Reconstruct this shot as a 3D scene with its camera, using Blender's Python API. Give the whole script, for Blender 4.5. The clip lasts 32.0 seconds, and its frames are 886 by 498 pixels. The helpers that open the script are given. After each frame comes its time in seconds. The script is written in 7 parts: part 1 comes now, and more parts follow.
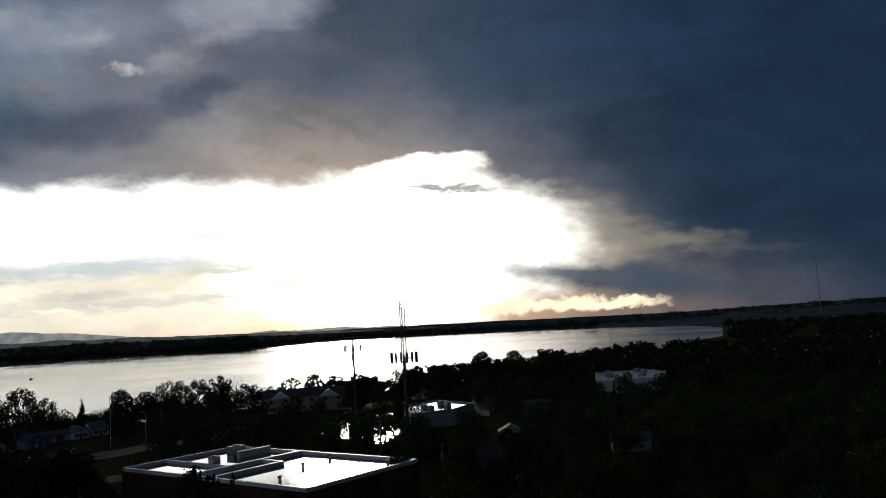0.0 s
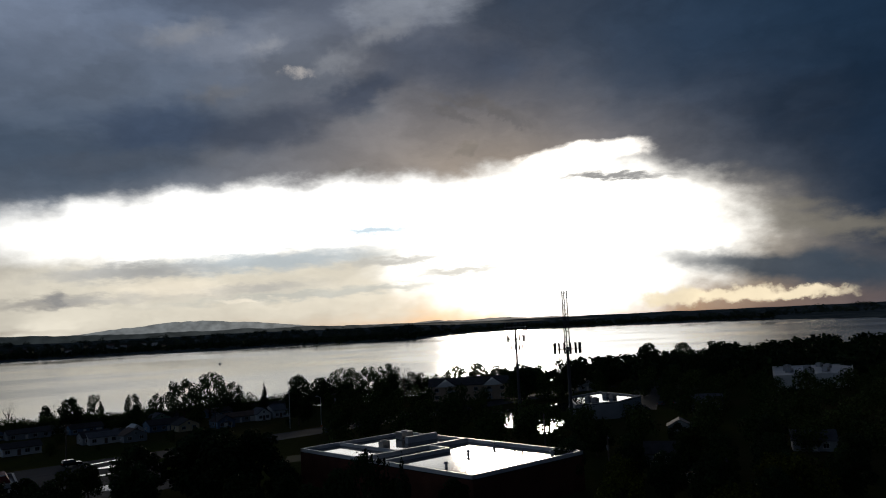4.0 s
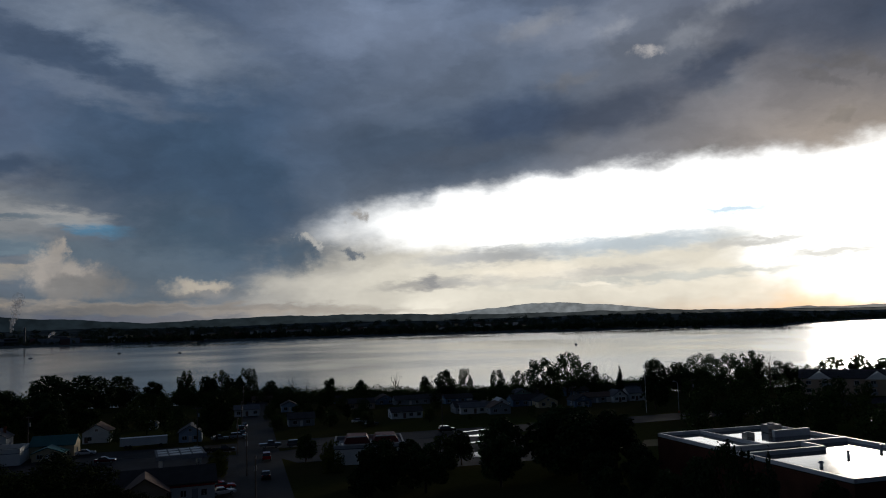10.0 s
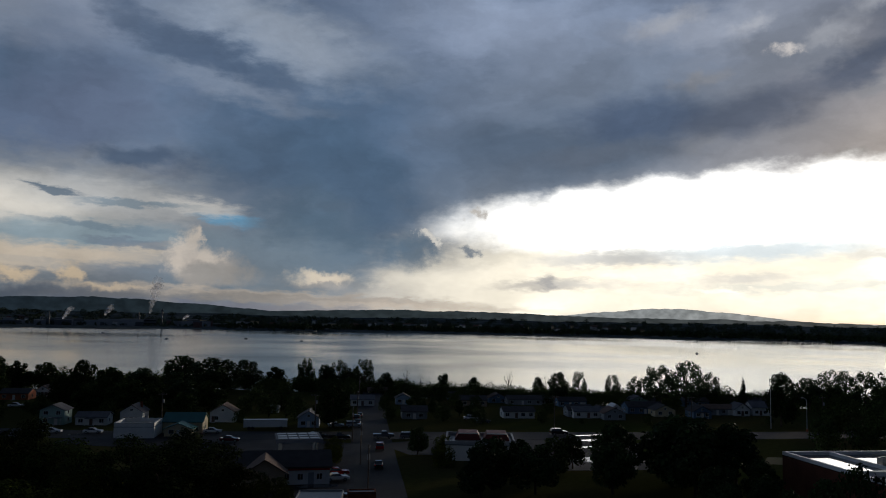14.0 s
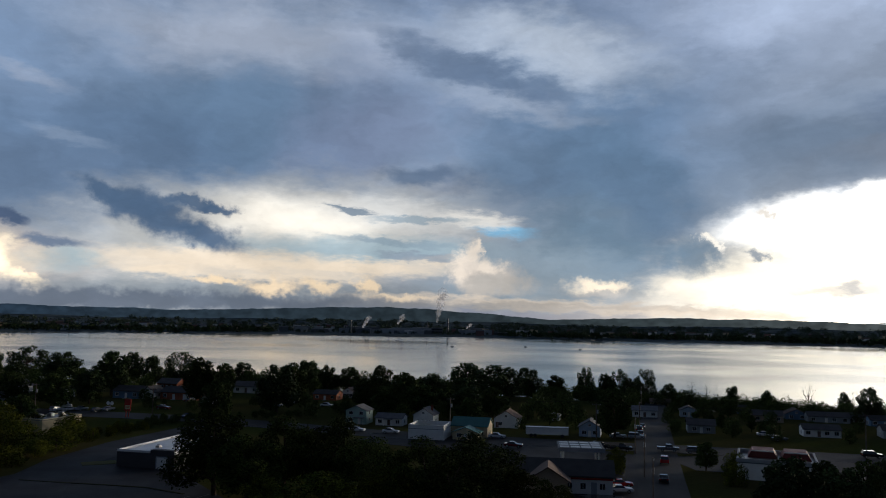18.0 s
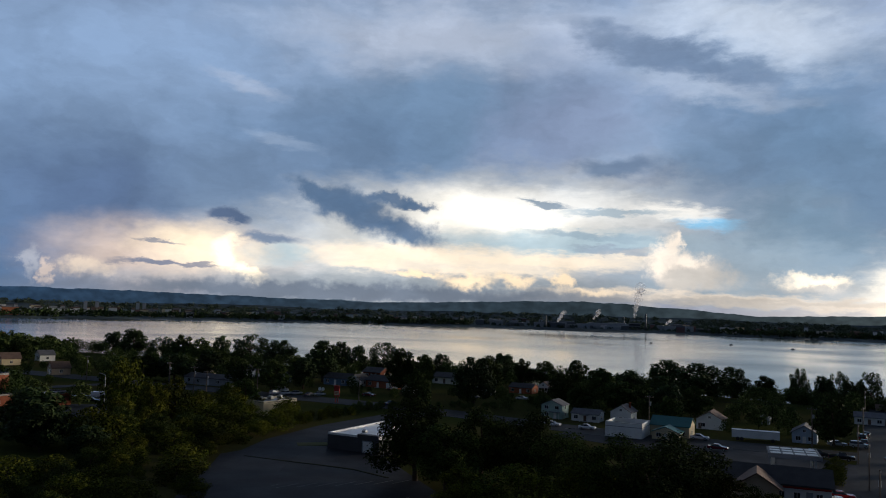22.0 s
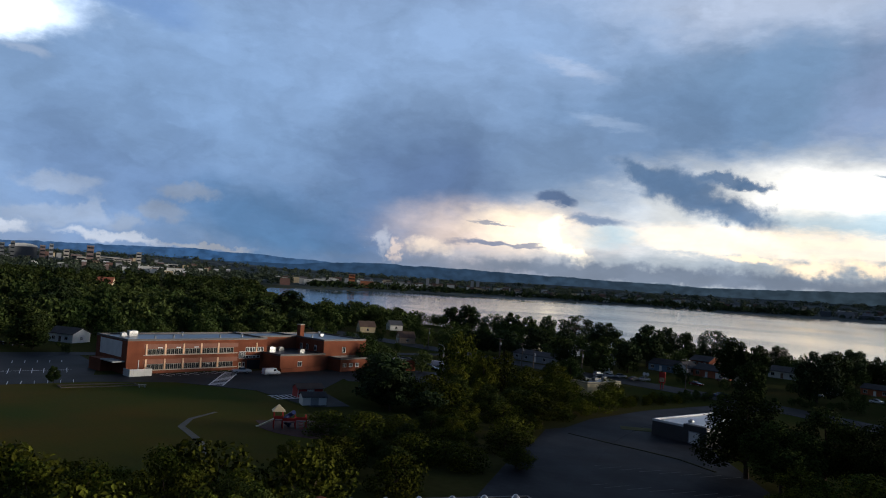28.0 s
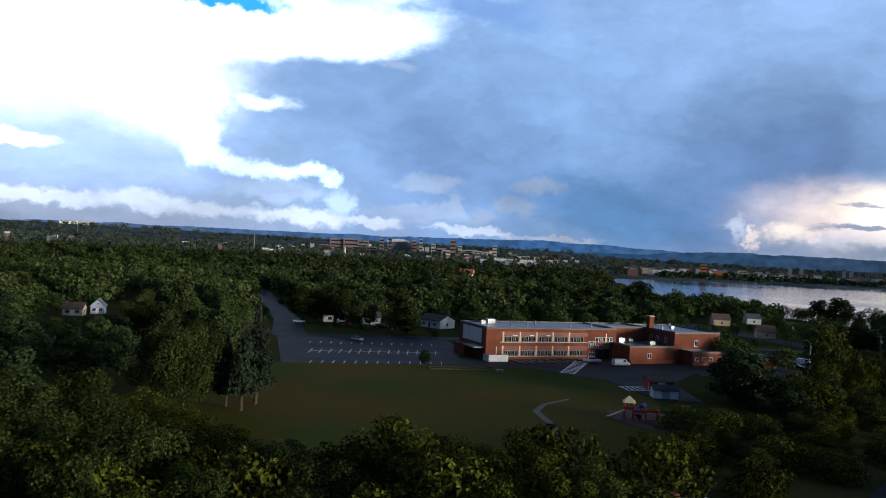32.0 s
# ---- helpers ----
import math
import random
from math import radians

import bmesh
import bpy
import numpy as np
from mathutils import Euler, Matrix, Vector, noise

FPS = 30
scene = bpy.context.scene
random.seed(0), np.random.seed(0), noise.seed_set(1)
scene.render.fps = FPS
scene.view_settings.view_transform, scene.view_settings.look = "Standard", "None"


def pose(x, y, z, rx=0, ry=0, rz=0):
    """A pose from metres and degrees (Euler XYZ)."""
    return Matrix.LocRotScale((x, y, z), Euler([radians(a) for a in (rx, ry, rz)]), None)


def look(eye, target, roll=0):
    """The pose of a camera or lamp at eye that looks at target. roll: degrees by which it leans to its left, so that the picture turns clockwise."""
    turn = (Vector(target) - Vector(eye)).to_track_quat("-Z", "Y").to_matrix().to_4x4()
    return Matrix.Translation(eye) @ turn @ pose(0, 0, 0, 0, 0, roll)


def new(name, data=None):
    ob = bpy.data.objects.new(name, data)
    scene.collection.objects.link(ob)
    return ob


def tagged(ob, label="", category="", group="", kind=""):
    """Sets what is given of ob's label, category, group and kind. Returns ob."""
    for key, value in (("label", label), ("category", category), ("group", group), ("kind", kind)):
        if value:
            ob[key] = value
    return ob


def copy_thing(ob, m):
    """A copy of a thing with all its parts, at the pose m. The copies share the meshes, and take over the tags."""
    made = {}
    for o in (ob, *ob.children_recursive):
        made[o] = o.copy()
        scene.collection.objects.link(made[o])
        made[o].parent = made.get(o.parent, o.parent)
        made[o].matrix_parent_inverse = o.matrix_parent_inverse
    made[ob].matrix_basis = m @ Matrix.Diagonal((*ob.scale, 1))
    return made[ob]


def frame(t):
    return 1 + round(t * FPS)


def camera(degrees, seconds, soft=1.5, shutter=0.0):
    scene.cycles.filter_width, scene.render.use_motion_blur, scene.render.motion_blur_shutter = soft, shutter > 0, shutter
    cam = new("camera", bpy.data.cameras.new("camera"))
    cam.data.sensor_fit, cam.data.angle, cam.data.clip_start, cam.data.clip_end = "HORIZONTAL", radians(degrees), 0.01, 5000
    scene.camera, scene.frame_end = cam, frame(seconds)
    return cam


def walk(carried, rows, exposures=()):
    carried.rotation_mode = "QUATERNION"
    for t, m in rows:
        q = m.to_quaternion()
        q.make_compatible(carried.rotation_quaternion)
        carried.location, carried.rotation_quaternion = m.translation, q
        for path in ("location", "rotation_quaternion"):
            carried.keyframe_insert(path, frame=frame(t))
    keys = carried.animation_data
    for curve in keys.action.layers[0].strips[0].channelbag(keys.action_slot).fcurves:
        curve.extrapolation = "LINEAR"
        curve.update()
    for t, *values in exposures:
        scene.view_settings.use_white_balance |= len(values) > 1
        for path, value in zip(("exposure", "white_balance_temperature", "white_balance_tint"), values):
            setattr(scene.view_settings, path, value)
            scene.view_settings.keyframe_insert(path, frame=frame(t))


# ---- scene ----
# The camera hovers 30 m over the ground and turns: seconds, yaw to the left of +y, pitch, roll
EYE = Vector((0, 0, 30.0))
TURNS = [
    (0, -66.95, 5.35, -3.14), (0.5, -67.34, 4.94, -3.49), (1, -67.44, 4.63, -3.93), (1.5, -66.89, 4.38, -3.86),
    (2, -63.21, 4.12, -3.44), (2.5, -63.19, 4.54, -3.31), (3, -62.56, 5.01, -3.69), (3.5, -56.31, 5.19, -2.28),
    (5.5, -54.10, 5.36, -3.59), (6, -50.57, 5.23, -4.45), (6.5, -45.22, 5.33, -3.68), (7, -40.25, 5.52, -2.29),
    (7.5, -39.35, 5.59, -1.64), (8, -39.26, 6.32, -1.11), (8.5, -33.49, 5.24, -2.66), (9, -29.94, 5.00, -0.74),
    (9.5, -30.02, 4.95, -0.92), (10, -30.31, 5.01, -1.67), (10.5, -30.51, 4.44, -1.47), (11, -30.43, 5.45, -0.84),
    (11.5, -28.48, 5.34, -1.24), (12, -21.43, 5.89, 0.24), (12.5, -20.97, 5.12, 1.98), (13, -21.33, 3.90, 2.46),
    (13.5, -21.59, 4.07, 1.50), (14, -21.86, 4.96, 1.09), (14.5, -20.29, 5.74, -0.94), (15, -15.61, 6.16, -0.40),
    (15.5, -10.34, 5.84, 1.44), (17.5, -6.03, 4.33, 1.18), (18, -2.22, 5.22, 1.02), (18.5, 0.12, 5.42, 0.47),
    (19, -0.00, 5.04, 1.02), (19.5, 1.89, 4.72, 1.10), (20, 7.55, 4.75, 1.79), (20.5, 11.59, 5.15, 2.72),
    (21, 11.61, 5.07, 3.18), (21.5, 11.39, 4.76, 2.19), (22, 11.68, 4.47, 1.75), (22.5, 11.77, 3.15, 2.61),
    (23, 11.80, 2.97, 2.94), (23.5, 15.72, 4.09, 2.00), (24, 20.54, 4.07, 3.20), (24.5, 24.39, 3.13, 3.28),
    (26.5, 24.79, 3.72, 2.31), (27, 30.89, 4.61, 2.69), (27.5, 34.80, 2.54, 4.16), (28, 34.65, 2.11, 3.72),
    (28.5, 34.68, 2.13, 3.89), (29, 37.94, 2.33, 3.68), (29.5, 43.14, 2.33, 3.66), (30, 48.11, 1.43, 2.69),
    (30.5, 53.04, 1.49, 2.29), (31, 55.15, -0.37, 2.58), (31.5, 55.07, -0.82, 2.84), (32, 59.10, -0.02, 3.10),
]


def aim(yaw, pitch, roll):
    a, p = radians(yaw), radians(pitch)
    return look(EYE, EYE + Vector((-math.sin(a) * math.cos(p), math.cos(a) * math.cos(p), math.sin(p))), roll)


cam = camera(58, 32.0, soft=1.0)
walk(cam, [(t, aim(y, p, r)) for t, y, p, r in TURNS],
     exposures=[(0, -1.05, 6300, 10), (3, -1.33, 6250, 10), (6, -1.65, 6150, 10), (7, -1.75, 6100, 10), (9, -1.52, 6050, 10), (13, -0.9, 6250, 10), (15, -0.68, 6350, 10), (16.5, -0.3, 6400, 10), (19, 0.0, 6450, 10), (22, 0.28, 6500, 10),
                (24, 0.33, 6450, 10), (28, 0.46, 6300, 10), (30, 0.27, 5800, 10), (31, 0.72, 5850, 10), (32, 0.76, 5850, 10)])

# ---- sky: storm clouds with a bright break round the veiled sun ----
SUN_AZ, SUN_EL = 59.0, 7.0
world = bpy.data.worlds.new("storm_sky")
scene.world = world
world.use_nodes = True
wt = world.node_tree
wt.nodes.clear()


def wn(kind, **sets):
    n = wt.nodes.new(kind)
    for k, v in sets.items():
        if k == "op":
            n.operation = v
        elif k == "kind":
            n.type = v
    return n


def wmath(op, a, b=None, c=None):
    n = wn("ShaderNodeMath", op=op)
    for i, v in enumerate((a, b, c)):
        if v is None:
            continue
        if isinstance(v, (int, float)):
            n.inputs[i].default_value = v
        else:
            wt.links.new(v, n.inputs[i])
    return n.outputs[0]


geo = wn("ShaderNodeTexCoord")
sep = wn("ShaderNodeSeparateXYZ")
wt.links.new(geo.outputs["Generated"], sep.inputs[0])
azimuth = wmath("MULTIPLY", wmath("ARCTAN2", sep.outputs[0], sep.outputs[1]), 57.2958)
elevation = wmath("MULTIPLY", wmath("ARCSINE", sep.outputs[2]), 57.2958)
flat = wn("ShaderNodeCombineXYZ")
wt.links.new(azimuth, flat.inputs[0])
wt.links.new(elevation, flat.inputs[1])
flat = flat.outputs[0]


def sky_noise(scale, detail, stretch=2.0, rough=0.55, shift=0.0):
    m = wn("ShaderNodeMapping")
    m.inputs["Scale"].default_value = (1, stretch, 1)
    m.inputs["Location"].default_value = (shift, shift * 0.7, shift)
    wt.links.new(flat, m.inputs["Vector"])
    n = wn("ShaderNodeTexNoise")
    n.inputs["Scale"].default_value = scale
    n.inputs["Detail"].default_value = detail
    n.inputs["Roughness"].default_value = rough
    wt.links.new(m.outputs[0], n.inputs["Vector"])
    return n


def warped(noise_node, amp):
    """Sky coordinates pushed about by a noise, by up to amp degrees."""
    sub = wn("ShaderNodeVectorMath", op="SUBTRACT")
    wt.links.new(noise_node.outputs["Color"], sub.inputs[0])
    sub.inputs[1].default_value = (0.5, 0.5, 0.5)
    mul = wn("ShaderNodeVectorMath", op="MULTIPLY")
    wt.links.new(sub.outputs[0], mul.inputs[0])
    mul.inputs[1].default_value = (amp * 2, amp, 0)
    add = wn("ShaderNodeVectorMath", op="ADD")
    wt.links.new(mul.outputs[0], add.inputs[0])
    wt.links.new(flat, add.inputs[1])
    return add.outputs[0]


WARPS = {
    "soft": warped(sky_noise(0.075, 8, 1.5, 0.58, 3.0), 11.0),
    "wisp": warped(sky_noise(0.17, 9, 2.4, 0.6, 11.0), 5.5),
    "edge": warped(sky_noise(0.3, 8, 1.8, 0.58, 61.0), 2.4),
    "puff": warped(sky_noise(0.55, 8, 1.1, 0.62, 21.0), 2.2),
    "fine": warped(sky_noise(0.6, 7, 3.2, 0.6, 31.0), 1.5),
    "none": flat,
}


def cloud(under, az, el, rx, ry, colour, tilt=0.0, soft=0.5, warp="wisp", dense=1.0):
    """Lays one cloud, or one break between clouds, over the sky so far: centre and half sizes in degrees, a soft edge."""
    m = wn("ShaderNodeMapping")
    m.vector_type = "TEXTURE"
    m.inputs["Location"].default_value = (az, el, 0)
    m.inputs["Rotation"].default_value = (0, 0, radians(tilt))
    m.inputs["Scale"].default_value = (rx, ry, 1)
    nudge = wn("ShaderNodeVectorMath", op="MULTIPLY_ADD")  # light from below frays the edge a little
    wt.links.new(under, nudge.inputs[0])
    nudge.inputs[1].default_value = (0.01, 0.01, 0)
    wt.links.new(WARPS[warp], nudge.inputs[2])
    wt.links.new(nudge.outputs[0], m.inputs["Vector"])
    far = wn("ShaderNodeVectorMath", op="LENGTH")
    wt.links.new(m.outputs[0], far.inputs[0])
    edge = wn("ShaderNodeMapRange")
    edge.interpolation_type = "SMOOTHSTEP"
    wt.links.new(far.outputs["Value"], edge.inputs["Value"])
    for k, v in (("From Min", 1 + soft), ("From Max", 1 - soft), ("To Min", 0.0), ("To Max", dense)):
        edge.inputs[k].default_value = v
    mix = wn("ShaderNodeMix")
    mix.data_type = "RGBA"
    wt.links.new(edge.outputs["Result"], mix.inputs["Factor"])
    wt.links.new(under, mix.inputs["A"])
    mix.inputs["B"].default_value = (*colour, 1)
    return mix.outputs["Result"]


sky_tex = wt.nodes.new("ShaderNodeTexSky")
sky_tex.sky_type = "NISHITA"
sky_tex.sun_disc = False
sky_tex.sun_elevation = radians(SUN_EL)
sky_tex.sun_rotation = radians(SUN_AZ)
clear = wn("ShaderNodeMix")
clear.data_type = "RGBA"
clear.inputs["Factor"].default_value = 0.97
clear.inputs["B"].default_value = (0.15, 0.21, 0.34, 1)
wt.links.new(sky_tex.outputs[0], clear.inputs["A"])
sky = clear.outputs["Result"]

# unseen dark cloud overhead and behind, added to dim the land, and the wide masses
sky = cloud(sky, 180, 30, 75, 60, (0.03, 0.045, 0.08), soft=0.5, warp="none")
sky = cloud(sky, -180, 30, 75, 60, (0.03, 0.045, 0.08), soft=0.5, warp="none")
sky = cloud(sky, 0, 88, 400, 56, (0.035, 0.05, 0.085), soft=0.25, warp="none")
sky = cloud(sky, 106, 16, 36, 24, (0.024, 0.058, 0.118), soft=0.45, warp="soft", dense=0.98)
sky = cloud(sky, 70, 20, 14, 6, (0.04, 0.09, 0.17), 0, 0.7, "soft", 0.7)
sky = cloud(sky, 30, 12, 8, 3, (0.12, 0.18, 0.27), 10, 0.7, "soft", 0.7)
sky = cloud(sky, -24, 11, 13, 5, (0.13, 0.21, 0.345), 0, 0.8, "soft", 0.8)
sky = cloud(sky, -46, 8, 14, 6, (0.13, 0.215, 0.365), 0, 0.7, "soft", 0.9)
sky = cloud(sky, -60, 10, 16, 9, (0.18, 0.285, 0.46), 0, 0.7, "soft", 0.9)
sky = cloud(sky, -47, 3.6, 8, 2.6, (0.065, 0.145, 0.27), 0, 0.7, "soft", 0.9)
sky = cloud(sky, -58, 5.5, 8, 3.6, (0.115, 0.185, 0.33), 0, 0.8, "soft", 0.65)
sky = cloud(sky, -37, 6.5, 7, 3.8, (0.085, 0.135, 0.25), 0, 0.8, "soft", 0.8)
sky = cloud(sky, -14, 17, 18, 6, (0.235, 0.32, 0.46), 0, 0.8, "soft", 0.8)
sky = cloud(sky, -36, 16, 20, 5, (0.185, 0.28, 0.44), 0, 0.8, "soft", 0.7)
sky = cloud(sky, -12, 13.6, 9, 3.8, (0.125, 0.21, 0.335), 4, 0.6, "soft", 0.8)
sky = cloud(sky, -20, 11.6, 7, 2.6, (0.11, 0.18, 0.295), -8, 0.7, "soft", 0.7)
sky = cloud(sky, -11, 19.5, 11, 2.2, (0.44, 0.5, 0.62), 0, 0.8, "wisp", 0.8)
# lit upper wisps
sky = cloud(sky, 27, 20.5, 9, 2.6, (0.52, 0.62, 0.82), -6, 0.8, "wisp", 0.75)
sky = cloud(sky, 33, 16.5, 8, 2.6, (0.31, 0.38, 0.5), 0, 0.8, "wisp", 0.75)
sky = cloud(sky, 12, 14.5, 9, 4.6, (0.135, 0.22, 0.355), -20, 0.7, "soft", 0.85)
sky = cloud(sky, 14, 9.5, 5.5, 3.6, (0.125, 0.21, 0.33), -30, 0.6, "soft", 0.85)
sky = cloud(sky, 45, 18, 5, 1.6, (0.36, 0.4, 0.48), 20, 0.8, "wisp", 0.8)
sky = cloud(sky, 45.4, 17.9, 0.7, 0.28, (1.3, 1.2, 1.12), 10, 0.9, "puff", 0.85)
for a, e, rx, ry, tilt in ((59.5, 15.2, 2.4, 0.36, -28), (57.5, 15.6, 2.4, 0.3, -16), (60.6, 14.3, 1.5, 0.26, -34), (56.8, 14.7, 2.0, 0.26, -24)):
    sky = cloud(sky, a, e, rx, ry, (0.42, 0.39, 0.38), tilt, 0.6, "puff", 0.75)
sky = cloud(sky, 57, 18.5, 6, 2.0, (0.1, 0.15, 0.25), -10, 0.7, "edge", 0.6)
sky = cloud(sky, 57.4, 12.3, 0.8, 0.5, (0.7, 0.6, 0.5), 20, 0.5, "puff", 0.85)
sky = cloud(sky, 49, 11.2, 1.2, 0.35, (0.62, 0.56, 0.5), 0, 0.6, "puff", 0.85)
sky = cloud(sky, 54, 22.5, 3.5, 1.2, (0.75, 0.8, 0.9), 0, 0.8, "wisp", 0.8)
sky = cloud(sky, 41, 20, 4.5, 1.2, (0.5, 0.55, 0.66), 10, 0.8, "wisp", 0.8)
for a, e, rx, ry, k in ((48.1, 18.6, 1.6, 0.5, 0.9), (43.4, 19.7, 1.3, 0.5, 0.95), (51.5, 20.4, 2.2, 0.5, 0.8), (37.6, 20.3, 2.0, 0.5, 0.75), (39.8, 16.4, 1.6, 0.4, 0.5), (50.2, 15.2, 1.4, 0.5, 0.55), (39.5, 12.4, 1.5, 0.6, 0.55)):
    sky = cloud(sky, a, e, rx, ry, (k * 0.8, k * 0.82, k * 0.88), 15, 0.9, "puff", 0.65)
sky = cloud(sky, 36, 14.0, 4.2, 1.7, (0.125, 0.18, 0.29), 0, 0.5, "edge", 0.85)
sky = cloud(sky, 43.5, 14.2, 4.2, 1.3, (0.15, 0.19, 0.28), 8, 0.6, "edge", 0.75)
sky = cloud(sky, 33, 11.6, 5.0, 0.7, (0.19, 0.23, 0.3), 6, 0.6, "edge", 0.7)
sky = cloud(sky, 50, 16.6, 3.0, 1.1, (0.11, 0.155, 0.25), 20, 0.6, "edge", 0.75)
sky = cloud(sky, 7, 15.8, 5, 0.8, (0.36, 0.43, 0.55), -8, 0.9, "wisp", 0.75)
sky = cloud(sky, 10, 19.3, 7, 1.8, (0.56, 0.64, 0.76), -12, 0.8, "wisp", 0.8)
sky = cloud(sky, 3.5, 18.0, 6.5, 1.0, (0.13, 0.19, 0.3), -16, 0.6, "wisp", 0.8)
sky = cloud(sky, 1.8, 9.8, 3.6, 0.8, (0.13, 0.185, 0.29), 8, 0.5, "puff", 0.9)
sky = cloud(sky, 7.5, 10.6, 3.6, 1.8, (0.14, 0.22, 0.34), 0, 0.6, "edge", 0.85)
sky = cloud(sky, -3.5, 13.8, 5, 3.2, (0.2, 0.25, 0.38), 0, 0.8, "soft", 0.7)
sky = cloud(sky, -26, 15.2, 2.2, 0.45, (0.3, 0.37, 0.5), -16, 0.7, "fine", 0.75)
sky = cloud(sky, -23.5, 11.6, 2.2, 0.35, (0.25, 0.33, 0.46), -10, 0.8, "fine", 0.6)
# the pale band over the far shore
sky = cloud(sky, -11, 5.0, 15, 4.2, (0.56, 0.57, 0.56), 6, 0.5, "wisp", 0.95)
sky = cloud(sky, -8, 6.9, 5.6, 1.6, (1.15, 1.08, 0.95), -4, 0.75, "edge", 0.95)
sky = cloud(sky, -1, 7.6, 6, 1.0, (0.8, 0.8, 0.78), -6, 0.7, "fine", 0.8)
sky = cloud(sky, -3, 5.0, 9, 0.9, (0.36, 0.5, 0.58), 0, 0.6, "fine", 0.8)
sky = cloud(sky, 6.6, 6.6, 2.2, 0.42, (0.24, 0.56, 0.84), -8, 0.6, "fine", 0.9)
sky = cloud(sky, 4.6, 7.3, 2.5, 0.5, (0.95, 0.92, 0.86), -5, 0.6, "fine", 0.9)
for a, e, rx, ry in ((-14, 4.0, 8, 0.7), (-4, 3.7, 8, 0.5), (-17, 3.2, 3, 0.35), (-9, 2.9, 5, 0.35), (2, 4.3, 3, 0.3)):
    sky = cloud(sky, a, e, rx, ry, (0.95, 0.8, 0.62), 0, 0.7, "fine", 0.85)
sky = cloud(sky, -23.4, 3.7, 2.0, 0.9, (0.34, 0.5, 0.58), 0, 0.5, "edge", 0.9)
sky = cloud(sky, -30.5, 3.3, 6.5, 2.0, (0.68, 0.54, 0.45), 0, 0.75, "edge", 0.85)
sky = cloud(sky, -28.4, 3.8, 3.4, 1.3, (0.98, 0.82, 0.6), -6, 0.75, "edge", 0.9)
sky = cloud(sky, -26.6, 3.6, 0.8, 1.2, (1.5, 1.28, 0.92), 18, 0.7, "edge", 0.85)
sky = cloud(sky, -25.4, 2.3, 1.3, 0.4, (1.4, 1.15, 0.8), -12, 0.5, "puff", 0.9)
sky = cloud(sky, -35.8, 2.3, 1.2, 0.5, (0.75, 0.62, 0.5), 0, 0.6, "puff", 0.8)
sky = cloud(sky, -8, 1.8, 22, 0.8, (0.26, 0.3, 0.34), 0, 0.6, "fine", 0.9)
for a, e, rx, ry in ((-10, 2.2, 1.6, 0.45), (-6.4, 2.4, 1.3, 0.4), (-3.2, 2.5, 0.6, 0.5), (-1, 1.7, 2.0, 0.25), (-13.5, 2.6, 1.5, 0.25)):
    sky = cloud(sky, a, e, rx, ry, (1.05, 0.82, 0.55), 0, 0.6, "puff", 0.85)
# dark rags in front of it
RAG = (0.085, 0.145, 0.245)
for a, e, rx, ry, tilt in ((-21, 8.2, 1.8, 0.7, -25), (-19.2, 7.4, 2.6, 1.15, -16), (-17.0, 6.7, 2.8, 1.1, -16), (-14.2, 5.6, 2.4, 0.8, -14), (-15.6, 7.9, 2.6, 0.42, -4), (-13.6, 7.6, 1.4, 0.34, -8)):
    sky = cloud(sky, a, e, rx, ry, RAG, tilt, 0.5, "puff", 0.93)
sky = cloud(sky, -26.9, 6.0, 1.6, 0.36, (0.09, 0.135, 0.23), -4, 0.45, "edge")
sky = cloud(sky, -23.8, 4.8, 2.0, 0.36, (0.17, 0.22, 0.31), -4, 0.5, "edge")
sky = cloud(sky, -31.5, 2.75, 2.6, 0.2, (0.14, 0.17, 0.25), -2, 0.5, "fine", 0.9)
sky = cloud(sky, -28.6, 2.7, 1.3, 0.16, (0.2, 0.21, 0.26), -4, 0.5, "fine", 0.85)
sky = cloud(sky, -31.4, 4.2, 1.3, 0.14, (0.2, 0.22, 0.28), -8, 0.5, "fine", 0.8)
sky = cloud(sky, -4.6, 7.9, 1.9, 0.24, (0.2, 0.27, 0.35), -8, 0.5, "fine", 0.9)
sky = cloud(sky, 0.5, 7.3, 3.5, 0.25, (0.32, 0.42, 0.5), 0, 0.5, "fine", 0.8)
sky = cloud(sky, 0.8, 10.4, 2.8, 0.7, (0.12, 0.175, 0.27), 4, 0.5, "edge", 0.9)
sky = cloud(sky, -1, 5.6, 4.0, 0.26, (0.3, 0.4, 0.48), -4, 0.5, "fine", 0.8)
sky = cloud(sky, 0.6, 4.6, 3.0, 0.3, (0.28, 0.34, 0.42), -4, 0.5, "fine", 0.8)
# the break with the sun behind it, and what glows round it
sky = cloud(sky, 24, 2.4, 12, 2.8, (0.8, 0.75, 0.66), 4, 0.7, "wisp", 0.85)
sky = cloud(sky, 42, 3.2, 20, 4.0, (2.15, 1.95, 1.55), 2, 0.5, "wisp", 0.92)
sky = cloud(sky, 67, 4.8, 11.5, 4.0, (1.2, 1.0, 0.74), 0, 0.5, "edge", 0.9)
sky = cloud(sky, 81, 5.2, 6, 0.8, (0.5, 0.45, 0.36), -12, 0.8, "wisp", 0.8)
sky = cloud(sky, 44, 7.8, 19.4, 2.6, (0.72, 0.75, 0.8), 3, 0.4, "edge", 0.6)
sky = cloud(sky, 64.5, 5.2, 12.8, 5.0, (1.3, 1.22, 1.08), 0, 0.28, "edge", 0.75)
sky = cloud(sky, 63.5, 5.3, 11.4, 4.9, (6.0, 5.7, 5.1), 0, 0.34, "edge")
